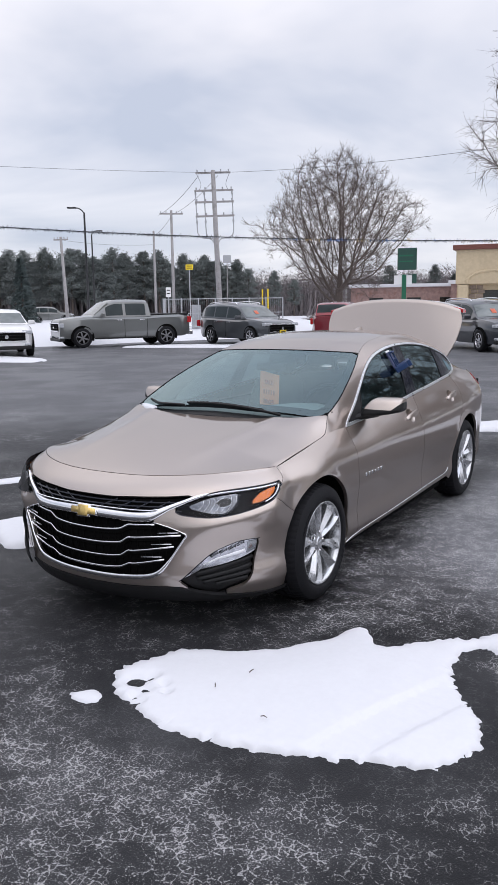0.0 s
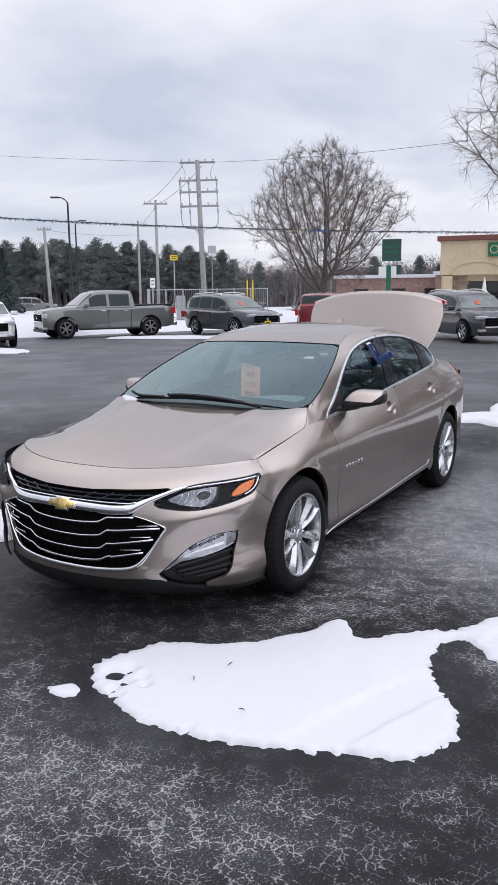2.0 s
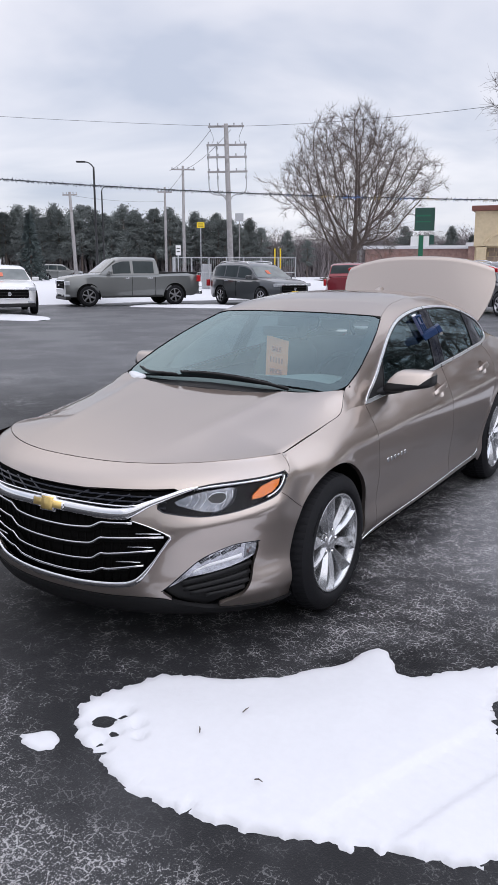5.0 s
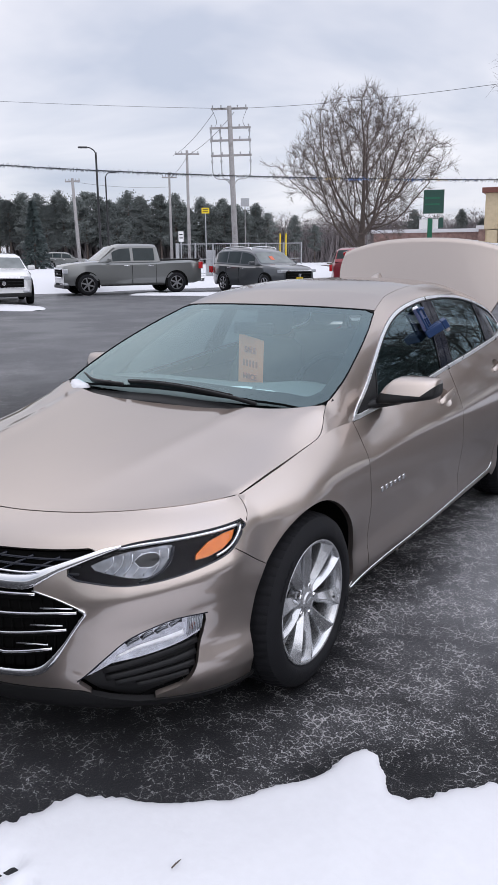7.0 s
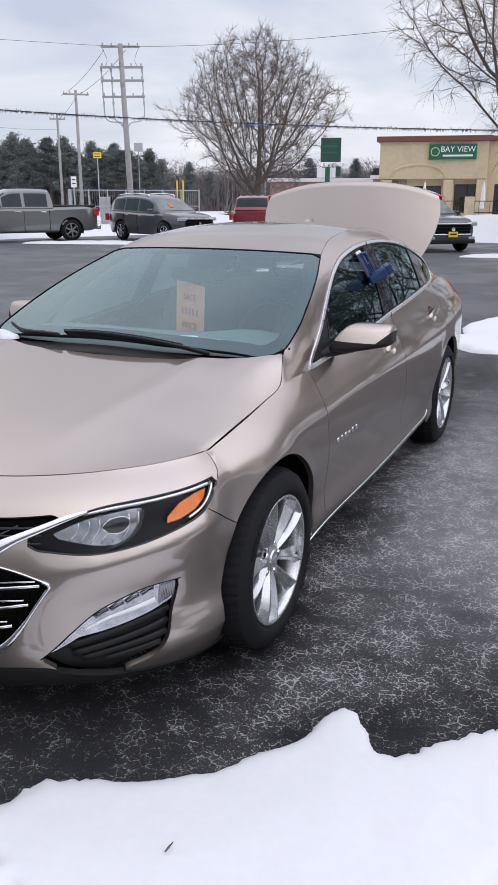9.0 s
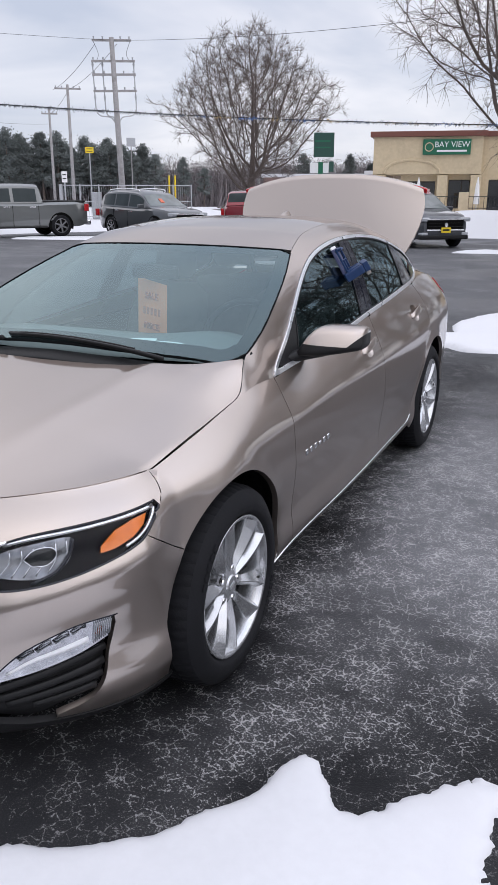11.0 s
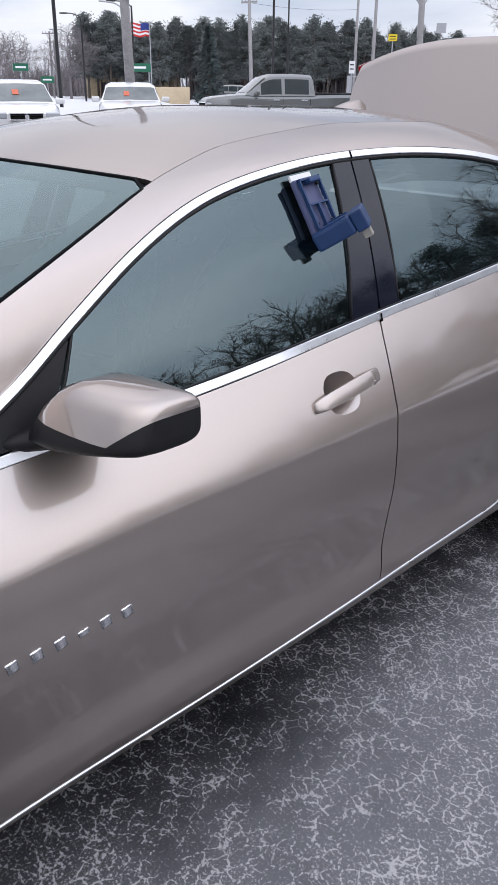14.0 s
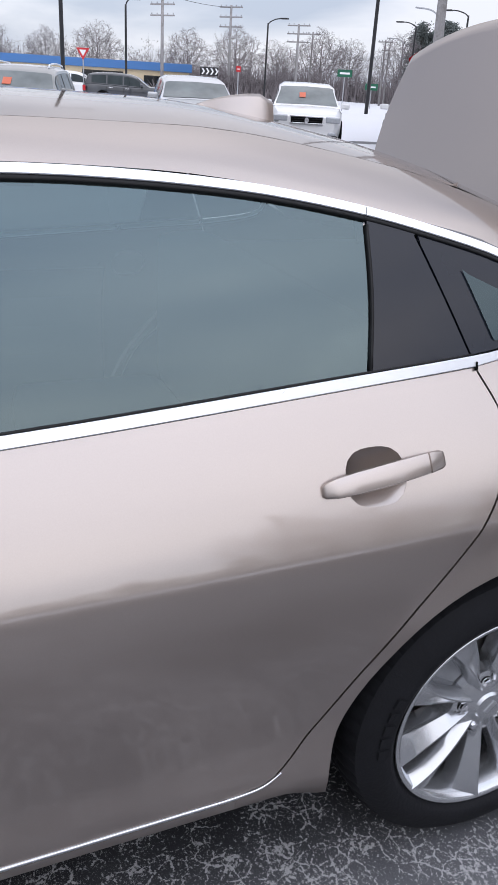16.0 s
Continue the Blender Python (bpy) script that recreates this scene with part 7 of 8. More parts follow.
            part("roof_rail", bm, BRIGHT_TRIM, v)
    bm = bmesh.new()
    box(bm, -W * 0.42, -0.03, 0.27, W * 0.42, 0.18, 0.40, 0.04)
    part("bumper", bm, BLACK_PLASTIC, v)
    if plate:
        bm = bmesh.new()
        box(bm, -0.16, -0.075, 0.47, 0.16, -0.055, 0.63, 0.005)
        p = part("plate", bm, YELLOW, v, "yellow dealer plate")
        bm = bmesh.new()
        box(bm, -0.11, -0.078, 0.53, 0.11, -0.0745, 0.58)
        part("plate_bar", bm, BLACK_PLASTIC, p)
    if bed:
        bm = bmesh.new()
        zz = float(zt((bed[0] + bed[1]) / 2))
        box(bm, -W * 0.42, bed[0], zz - 0.03, W * 0.42, bed[1], zz + 0.045, 0.02)
        part("bed_cover", bm, BLACK_PLASTIC, v, "black cover over the load bed")
        bm = bmesh.new()
        box(bm, -W * 0.40, L - 0.02, 0.42, W * 0.40, L + 0.14, 0.60, 0.04)
        part("rear_bumper", bm, CHROME, v)
    return v


GREY_PAINT = car_paint("grey_metallic_paint", (0.150, 0.157, 0.155), flake=0.4)
SLATE_PAINT = car_paint("slate_metallic_paint", (0.060, 0.066, 0.074), flake=0.4)
BLACK_PAINT = car_paint("black_metallic_paint", (0.030, 0.034, 0.042), flake=0.3)
MAROON = car_paint("maroon_metallic_paint", (0.24, 0.022, 0.035), flake=0.4)
SILVER = car_paint("silver_metallic_paint", (0.50, 0.51, 0.53), flake=0.5)
WHITE_CAR = car_paint("white_car_paint", (0.72, 0.72, 0.73), flake=0.05)

SUV = dict(L=4.95, W=1.95, top_line=[(0, 0.86), (0.12, 0.95), (0.5, 1.03), (1.25, 1.10), (1.6, 1.08), (4.6, 1.16), (4.95, 1.08)],
           roof_line=[(1.20, 1.08), (1.55, 1.30), (1.98, 1.60), (2.35, 1.70), (3.2, 1.745), (4.3, 1.70), (4.62, 1.60), (4.85, 1.14)],
           panes=[(1.72, 2.62), (2.70, 3.55), (3.63, 4.45)], wheels=(0.92, 3.80), screens=[("windscreen", 1.30, 1.88), ("rear_screen", 4.60, 4.80)])

CROSSOVER = dict(SUV, roof_line=[(1.20, 1.08), (1.55, 1.27), (1.98, 1.52), (2.35, 1.60), (3.2, 1.635), (4.3, 1.60), (4.62, 1.53), (4.85, 1.14)])


def heading(x, y, toward, L):
    """Pose of a vehicle whose middle stands at (x, y) and whose nose points at the given angle (degrees from +x)."""
    a = radians(toward)
    rz = toward + 90
    return pose(x + math.cos(a) * L / 2, y + math.sin(a) * L / 2, 0, 0, 0, rz)


truck_dir = math.degrees(math.atan2(-3.151, -1.90))
tx, ty = (-20.023 - 18.123) / 2, (20.533 + 23.684) / 2
ca, sa = math.cos(radians(truck_dir)), math.sin(radians(truck_dir))
vehicle("pickup_truck", "grey crew-cab pickup truck parked before the snow bank", GREY_PAINT, 5.74, 2.03,
        [(0, 1.02), (0.06, 1.13), (0.4, 1.21), (1.35, 1.28), (1.75, 1.26), (3.75, 1.26), (3.9, 1.28), (5.5, 1.31), (5.74, 1.30)],
        [(1.33, 1.25), (1.76, 1.60), (2.12, 1.86), (2.36, 1.93), (3.14, 1.945), (3.70, 1.925), (3.82, 1.86), (3.89, 1.28)],
        [(1.92, 2.66), (2.78, 3.66)], (0.88, 4.56), R=0.41, at=pose(tx + 0.86 * sa + ca * (0.88 + 1.84), ty - 0.86 * ca + sa * (0.88 + 1.84), 0, 0, 0, truck_dir + 90),
        grille=(0.55, 0.45, 0, 1.02), lamps=(0.60, 0.84, 0.84, 1.02), bed=(3.90, 5.66), rim_mat=DARK_ALLOY, screens=[("windscreen", 1.42, 2.08), ("rear_screen", 3.82, 3.87)], taper=0.22, low=0.38)
truck = [o for o in scene.objects if o.name.startswith("pickup_truck")][0]
for sx in (1, -1):
    bm = bmesh.new()
    box(bm, min(sx * 0.93, sx * 1.03), 1.40, 0.34, max(sx * 0.93, sx * 1.03), 4.02, 0.40, 0.02)
    part("running_board", bm, BLACK_PLASTIC, truck)
vehicle("suv", "dark grey suv with an orange price card in its windscreen", SLATE_PAINT, at=heading(-15.2, 25.6, -22, 4.95), rails=True, card=True, plate=True, **SUV)
vehicle("suv", "maroon suv parked before the snow", MAROON, at=heading(-13.2, 31.0, 105, 4.8), rails=False, **SUV)
vehicle("suv", "black suv with a yellow plate and an orange price card", BLACK_PAINT, at=heading(-4.8, 24.8, -48, 5.1), rails=True, card=True, plate=True, **SUV)
vehicle("suv", "white suv facing the lot with an orange price card", WHITE_CAR, at=heading(-20.0, 16.2, -36, 4.7), card=True, **CROSSOVER)
vehicle("suv", "silver-grey suv with tinted windows parked on the lot", SILVER, at=heading(-18.8, 8.6, -12, 4.7), **CROSSOVER)
vehicle("suv", "grey suv with an orange price card parked on the lot", GREY_PAINT, at=heading(-16.8, 4.15, -18, 4.7), rails=True, card=True, **CROSSOVER)
vehicle("minivan", "white minivan with a dark grille and an orange price card", WHITE_CAR, 5.15, 2.0,
        [(0, 0.80), (0.12, 0.90), (0.5, 1.0), (1.0, 1.06), (1.4, 1.04), (4.9, 1.10), (5.15, 1.02)],
        [(0.95, 1.04), (1.35, 1.28), (1.85, 1.55), (2.25, 1.635), (3.2, 1.67), (4.6, 1.64), (4.9, 1.56), (5.08, 1.08)],
        [(1.55, 2.45), (2.55, 3.55), (3.65, 4.75)], (0.95, 4.0), R=0.34, at=heading(-20.7, 12.65, -24, 5.15), card=True, grille=(0.42, 0.42, 0, 0.84), lamps=(0.50, 0.88, 0.70, 0.86), screens=[("windscreen", 1.05, 1.82), ("rear_screen", 4.88, 5.04)])
vehicle("suv", "dark suv on the far road", BLACK_PAINT, at=heading(-47.0, 14.0, 70, 4.8), group="vehicles far off", **SUV)
vehicle("suv", "grey suv on the road before the pines", GREY_PAINT, at=heading(-61.5, 60.2, 40, 4.95), group="vehicles far off", **SUV)
vehicle("suv", "white suv on the far road", WHITE_CAR, at=heading(-54.0, 12.3, 70, 4.8), group="vehicles far off", **SUV)

# ---------------------------------------------------------------- poles, lamps, wires


def utility_pole(x, y, h, label, arms=((0.97, 1.1),), r=0.15, lean=0.0, z0=0.0):
    p = empty("utility_pole", label, "pole", "poles along the road", pose(x, y, z0, 0, lean, 38))
    bm = bmesh.new()
    tube(bm, [(0, 0, -0.4), (0, 0, h * 0.5), (0, 0, h)], [r, r * 0.85, r * 0.68], 10)
    part("pole", bm, POLE_WOOD, p, smooth=True)
    for f, half in arms:
        bm = bmesh.new()
        box(bm, -half, -0.06, h * f - 0.06, half, 0.06, h * f + 0.06, 0.01)
        part("crossarm", bm, POLE_WOOD, p)
        for o in (-0.9, -0.45, 0.45, 0.9):
            bm = bmesh.new()
            tube(bm, [(o * half, 0, h * f + 0.06), (o * half, 0, h * f + 0.20)], [0.035, 0.05], 6)
            part("insulator", bm, GALVANISED, p)
    return p


main_pole = utility_pole(-25.96, 40.08, 10.15, "tall grey utility pole with crossarms and riser cables", arms=((0.985, 1.12), (0.878, 1.25), (0.808, 1.25), (0.722, 1.25)), r=0.20, lean=-1.8)
for s, o in ((1, 1.18), (-1, 1.18), (-1, 0.62)):
    bm = bmesh.new()
    pts = [(s * o, 0.10, 8.85), (s * o, 0.12, 7.4), (s * o, 0.14, 6.6), (s * o * 0.95, 0.16, 6.2), (s * o * 0.75, 0.17, 6.0), (s * o * 0.3, 0.18, 5.92), (s * 0.1, 0.18, 5.6)]
    tube(bm, [tuple(p) for p in spline(pts, 4)], 0.035, 6)
    part("riser_cable", bm, GALVANISED, main_pole)
    for z in (7.0, 8.2, 8.75):
        bm = bmesh.new()
        tube(bm, [(s * o, 0.10, z - 0.18), (s * o, 0.10, z), (s * o, 0.10, z + 0.18)], [0.03, 0.07, 0.03], 8)
        part("insulator", bm, GALVANISED, main_pole)
for s in (1, -1):
    bm = bmesh.new()
    tube(bm, [tuple(p) for p in spline([(s * 1.05, 0, 9.95), (s * 0.8, 0.1, 9.3), (s * 1.0, 0.1, 8.85)], 6)], 0.014, 4)
    part("jumper_wire", bm, WIRE, main_pole)
utility_pole(-38.85, 52.4, 9.7, "grey wooden utility pole by the road", arms=((0.97, 1.0),), r=0.15)
utility_pole(-46.2, 59.35, 8.9, "grey wooden utility pole by the road", arms=((0.95, 0.7),), r=0.14)
utility_pole(-45.75, 46.5, 7.5, "leaning grey wooden utility pole by the road", arms=((0.97, 0.6),), r=0.16, lean=-2.0)
utility_pole(-30.0, 69.0, 6.0, "short grey wooden pole before the woods", arms=(), r=0.12)
utility_pole(-55.0, 5.0, 11.3, "grey wooden utility pole by the road", arms=((0.97, 1.0),), r=0.15)
utility_pole(20.0, 30.0, 10.5, "grey wooden utility pole by the road", arms=((0.97, 1.0),), r=0.15)
for x, y, h in ((-75.0, 24.0, 8.7), (-80.6, 32.6, 8.6), (-81.6, 40.5, 7.6)):
    utility_pole(x, y, h, "far lattice-armed utility pole", arms=((0.98, 1.3), (0.88, 1.3), (0.78, 1.3)), r=0.17)
for x, y, h in ((-86.4, 44.5, 7.3), (-88.6, 55.1, 7.3), (-92.5, 58.0, 6.6)):
    utility_pole(x, y, h, "far wooden utility pole", arms=((0.97, 0.9),), r=0.13)


def street_lamp(x, y, h, toward, arm=1.4, label="black street lamp with a flat head on a curved arm", mat=POLE_BLACK, r=0.09):
    p = empty("street_lamp", label, "street lamp", "street lamps", pose(x, y, 0, 0, 0, toward))
    bm = bmesh.new()
    tube(bm, [(0, 0, -0.3), (0, 0, h - 0.25), (0, 0, h)], [r, r * 0.8, r * 0.7], 10)
    part("pole", bm, mat, p, smooth=True)
    bm = bmesh.new()
    tube(bm, [tuple(q) for q in spline([(0, 0, h - 0.1), (arm * 0.2, 0, h + 0.12), (arm * 0.6, 0, h + 0.30), (arm, 0, h + 0.35)], 5)], 0.045, 8)
    part("arm", bm, mat, p, smooth=True)
    bm = bmesh.new()
    box(bm, arm - 0.05, -0.16, h + 0.29, arm + 0.62, 0.16, h + 0.40, 0.03)
    part("head", bm, mat, p)
    return p


street_lamp(-40.6, 43.5, 8.85, 218, arm=0.65)
street_lamp(-54.1, 59.2, 9.0, 38, arm=0.5)
street_lamp(-67.3, 31.0, 6.4, 35, arm=1.3)
street_lamp(-65.8, 44.6, 7.1, 215, arm=1.3)
street_lamp(-55.2, 42.4, 7.3, 215, arm=1.4)
street_lamp(-58.4, 16.6, 6.1, 60, arm=0.4)
street_lamp(-91.8, 59.5, 7.5, 215, arm=1.6, label="pale street lamp with a flat head far down the road", mat=GALVANISED)
street_lamp(-33.3, 21.9, 11.0, 120, arm=1.5)
street_lamp(-34.0, 8.0, 11.0, 120, arm=1.5)

# grey pole at the lot's edge that carries the tinsel line
LINE_POLE = (-24.3, 19.4)
p = empty("line_pole", "weathered grey pole holding the tinsel line", "pole", at=pose(LINE_POLE[0], LINE_POLE[1], 0, 0, -1.5, 30))
bm = bmesh.new()
tube(bm, [(0, 0, -0.3), (0, 0, 4.0), (0, 0, 8.5)], [0.20, 0.17, 0.14], 12)
part("pole", bm, POLE_WOOD, p, smooth=True)
bm = bmesh.new()
tube(bm, [tuple(q) for q in spline([(0, 0, 4.0), (-0.4, 0, 4.25), (-1.0, 0, 4.35)], 5)], 0.03, 6)
part("lamp_arm", bm, GALVANISED, p)


def hang(a, b, sag, n=24):
    a, b = Vector(a), Vector(b)
    return [a.lerp(b, k / n) - Vector((0, 0, sag * 4 * (k / n) * (1 - k / n))) for k in range(n + 1)]


TINSEL = material("tarnished_tinsel", (0.10, 0.11, 0.13), 0.35, metal=0.6, vary=0.5, grain=9)
FRINGE = [TINSEL, material("blue_fringe", (0.08, 0.16, 0.40), 0.6), material("gold_fringe", (0.42, 0.30, 0.14), 0.6), material("white_fringe", (0.6, 0.6, 0.6), 0.6)]


def tinsel_line(a, b, sag, label, coloured=2.0):
    t = empty("tinsel_line", label, "garland", "tinsel lines over the lot")
    pts = hang(a, b, sag, 60)
    bm = bmesh.new()
    tube(bm, pts, 0.017, 4)
    part("line", bm, WIRE, t)
    tufts = [bmesh.new() for m in FRINGE]
    rng = random.Random(int(a[0] * 10))
    total = sum((q - p).length for p, q in zip(pts, pts[1:]))
    for k in range(int(total * 150)):
        f = rng.random() * 60
        i = min(59, int(f))
        p = pts[i].lerp(pts[i + 1], f - i)
        d = Vector((rng.gauss(0, 1), rng.gauss(0, 1), rng.gauss(-0.8, 1))).normalized() * rng.uniform(0.04, 0.13)
        w = d.orthogonal().normalized() * 0.012
        # past a point the fringe keeps some of its blue, gold and white
        wave = noise.noise((f * 0.55, 0, 7)) + rng.gauss(0, 0.12)
        bm = tufts[0 if f / 60 < coloured else 1 if wave > 0.14 else 2 if wave < -0.22 else 3 if rng.random() < 0.12 else 0]
        bm.faces.new([bm.verts.new(p - w), bm.verts.new(p + w), bm.verts.new(p + d)])
    for bm, mat in zip(tufts, FRINGE):
        if bm.faces:
            tagged(part("tinsel", bm, mat, t), kind="stuff")
        else:
            bm.free()
    return t


tinsel_line((LINE_POLE[0] + 0.1, LINE_POLE[1], 5.06), (4.5, 27.2, 3.57), 0.33, "sagging line of tarnished tinsel with faded blue and gold fringe", 0.42)
tinsel_line((LINE_POLE[0] - 0.1, LINE_POLE[1], 5.06), (-33.0, -6.0, 5.0), 0.5, "sagging line of tarnished tinsel strung between poles")
for a, b, s, r in (((-26.17, 39.95, 10.0), (-55, 5, 11.05), 0.57, 0.012), ((-26.17, 39.95, 10.0), (20, 30, 10.24), 1.28, 0.012),
                   ((-25.97, 40.05, 9.8), (-38.85, 52.4, 9.3), 0.3, 0.014), ((-26.97, 39.35, 9.8), (-39.8, 51.8, 9.3), 0.3, 0.014),
                   ((-38.85, 52.4, 9.2), (-46.2, 59.35, 8.4), 0.2, 0.014), ((-46.2, 59.3, 7.6), (-45.75, 46.5, 7.2), 0.2, 0.012), ((-75, 24, 8.5), (-80.6, 32.6, 8.4), 0.2, 0.025), ((-75, 24, 8.5), (-82, -30, 9.6), 1.0, 0.025)):
    bm = bmesh.new()
    tube(bm, hang(a, b, s), r, 4)
    tagged(part("overhead_wire", bm, WIRE), "thin dark overhead wire between utility poles", "wire", "overhead wires")

# ---------------------------------------------------------------- signs


def writing(text, size, mat, m, parent, name="writing"):
    cu = bpy.data.curves.new(name, "FONT")
    cu.body, cu.size, cu.align_x, cu.align_y, cu.extrude = text, size, "CENTER", "CENTER", 0.004
    ob = new(name, cu)
    cu.materials.append(mat)
    ob.parent = parent
    ob.matrix_basis = m
    return ob


def sign(name, label, x, y, z0, z1, wide, rz, mat, posts=1, post_mat=GALVANISED, bars=(), thick=0.03, bar_mat=WHITE_PAINT):
    s = empty(name, label, "sign", at=pose(x, y, 0, 0, 0, rz))
    bm = bmesh.new()
    box(bm, -wide / 2, -thick, z0, wide / 2, thick, z1, 0.01)
    b = part("board", bm, mat, s)
    for k in range(posts):
        o = 0 if posts == 1 else (k / (posts - 1) - 0.5) * wide * 0.8
        bm = bmesh.new()
        tube(bm, [(o, 0.05, -0.2), (o, 0.05, z1)], 0.04, 8)
        part("post", bm, post_mat, s)
    for bx, bz, bw, bh in bars:
        bm = bmesh.new()
        box(bm, bx - bw / 2, -thick - 0.006, bz - bh / 2, bx + bw / 2, -thick - 0.001, bz + bh / 2)
        part("bar", bm, bar_mat, b)
    return s


def face_to(x, y, ex=1.9, ey=0.0):
    return math.degrees(math.atan2(ey - y, ex - x)) + 90


sign("street_sign", "green road sign on two posts in the snow", -47.0, 36.9, 2.45, 2.98, 1.4, face_to(-47, 37), GREEN_SIGN, 2, bars=((-0.1, 2.72, 0.95, 0.14),))
sign("street_sign", "green road sign beside the road", -56.2, 32.8, 2.5, 3.0, 1.1, face_to(-56, 33), GREEN_SIGN, 1, bars=((0, 2.75, 0.75, 0.13),))
sign("street_sign", "green road sign far down the road", -68.0, 42.0, 1.75, 2.3, 1.15, face_to(-68, 42), GREEN_SIGN, 1, bars=((0, 2.02, 0.8, 0.13),))
chev = sign("chevron_sign", "black and white chevron board by the road", -48.1, 19.2, 1.92, 2.40, 1.1, face_to(-48, 19), POLE_BLACK, 2)
for k in range(4):
    bm = bmesh.new()
    x = -0.40 + 0.27 * k
    vs = [bm.verts.new((x + dx, -0.034, 2.16 + dz)) for dx, dz in ((-0.07, 0.17), (0.03, 0.17), (0.15, 0), (0.03, -0.17), (-0.07, -0.17), (0.05, 0))]
    bm.faces.new(vs)
    part("chevron", bm, WHITE_PAINT, chev)
y_sign = empty("yield_sign", "red and white three-cornered road sign on a post", "sign", at=pose(-47.7, 11.5, 0, 0, 0, face_to(-47.7, 11.5)))
for size, off, mat in ((0.42, 0.0, RED_PAINT), (0.22, -0.006, WHITE_PAINT)):
    bm = bmesh.new()
    c = 2.72
    a = [bm.verts.new((math.sin(k * 2.0944 + math.pi) * size * 1.02, off - 0.012, c + math.cos(k * 2.0944 + math.pi) * size)) for k in range(3)]
    b = [bm.verts.new((v.co.x, off + 0.006, v.co.z)) for v in a]
    bm.faces.new(a); bm.faces.new(b[::-1])
    for k in range(3):
        bm.faces.new((a[k], a[(k + 1) % 3], b[(k + 1) % 3], b[k]))
    bmesh.ops.recalc_face_normals(bm, faces=bm.faces)
    part("board", bm, mat, y_sign)
bm = bmesh.new()
tube(bm, [(0, 0.04, -0.2), (0, 0.04, 2.8)], 0.035, 8)
part("post", bm, GALVANISED, y_sign)
sign("notice_sign", "small white notice on a thin post in the snow", -24.2, 32.1, 2.15, 2.68, 0.27, face_to(-24, 32), WHITE_PAINT, 1, bars=((0, 2.52, 0.18, 0.05), (0, 2.34, 0.18, 0.05)), bar_mat=POLE_BLACK)
sign("notice_sign", "small red notice on a thin post by the road", -52.0, 22.6, 2.3, 2.65, 0.32, face_to(-52, 22), RED_PAINT, 1, bars=((0, 2.47, 0.2, 0.06),))
sign("marker_board", "pale roadside board on a tall post", -37.5, 59.0, 5.5, 6.2, 0.75, face_to(-38, 59, 2.8, -4), GALVANISED, 1, POLE_WOOD)
big = sign("business_sign", "dark green business sign on a thick green post", -13.3, 40.3, 3.50, 4.72, 1.08, face_to(-13, 40, 2, -2), DARK_GREEN, 0, thick=0.15, bars=((-0.06, 4.3, 0.8, 0.09), (-0.06, 3.98, 0.8, 0.07)), bar_mat=GREEN_SIGN)
bm = bmesh.new()
box(bm, -0.28, -0.15, 0, -0.02, 0.15, 3.25, 0.02)
part("post", bm, GREEN_SIGN, big)
bm = bmesh.new()
box(bm, 0.30, -0.12, 2.75, 0.55, 0.12, 3.28, 0.02)
part("lower_board", bm, DARK_GREEN, big)
bm = bmesh.new()
box(bm, -0.72, -0.10, 2.70, 0.28, 0.10, 3.20, 0.01)
part("letter_board", bm, WHITE_PAINT, big)

flag = empty("flag_pole", "striped flag flying on a pale pole", "flag", at=pose(-63.2, 50.2, 0, 0, 0, face_to(-63, 50)))
bm = bmesh.new()
tube(bm, [(0.05, 0, -0.2), (0.05, 0, 7.0)], [0.07, 0.04], 8)
part("pole", bm, GALVANISED, flag)
for k in range(7):
    bm = bmesh.new()
    z0, z1 = 6.80 - 0.157 * (k + 1), 6.80 - 0.157 * k
    n = 14
    lo, hi = [], []
    for i in range(n + 1):
        x = -0.02 - 1.75 * i / n
        y, dz = 0.10 * math.sin(i * 0.9), 0.06 * math.sin(i * 0.7)
        lo.append(bm.verts.new((x, y, z0 + dz))); hi.append(bm.verts.new((x, y, z1 + dz)))
    for i in range(n):
        bm.faces.new((lo[i], lo[i + 1], hi[i + 1], hi[i]))
    part("stripe", bm, RED_PAINT if k % 2 == 0 else WHITE_PAINT, flag, smooth=True)
bm = bmesh.new()
lo, hi = [], []
for i in range(7):
    x = -0.02 - 1.75 * i / 14
    y, dz = 0.10 * math.sin(i * 0.9) - 0.012, 0.06 * math.sin(i * 0.7)
    lo.append(bm.verts.new((x, y, 6.22 + dz))); hi.append(bm.verts.new((x, y, 6.80 + dz)))
for i in range(6):
    bm.faces.new((lo[i], lo[i + 1], hi[i + 1], hi[i]))
part("canton", bm, BLUE_PAINT, flag, smooth=True)

# ---------------------------------------------------------------- buildings


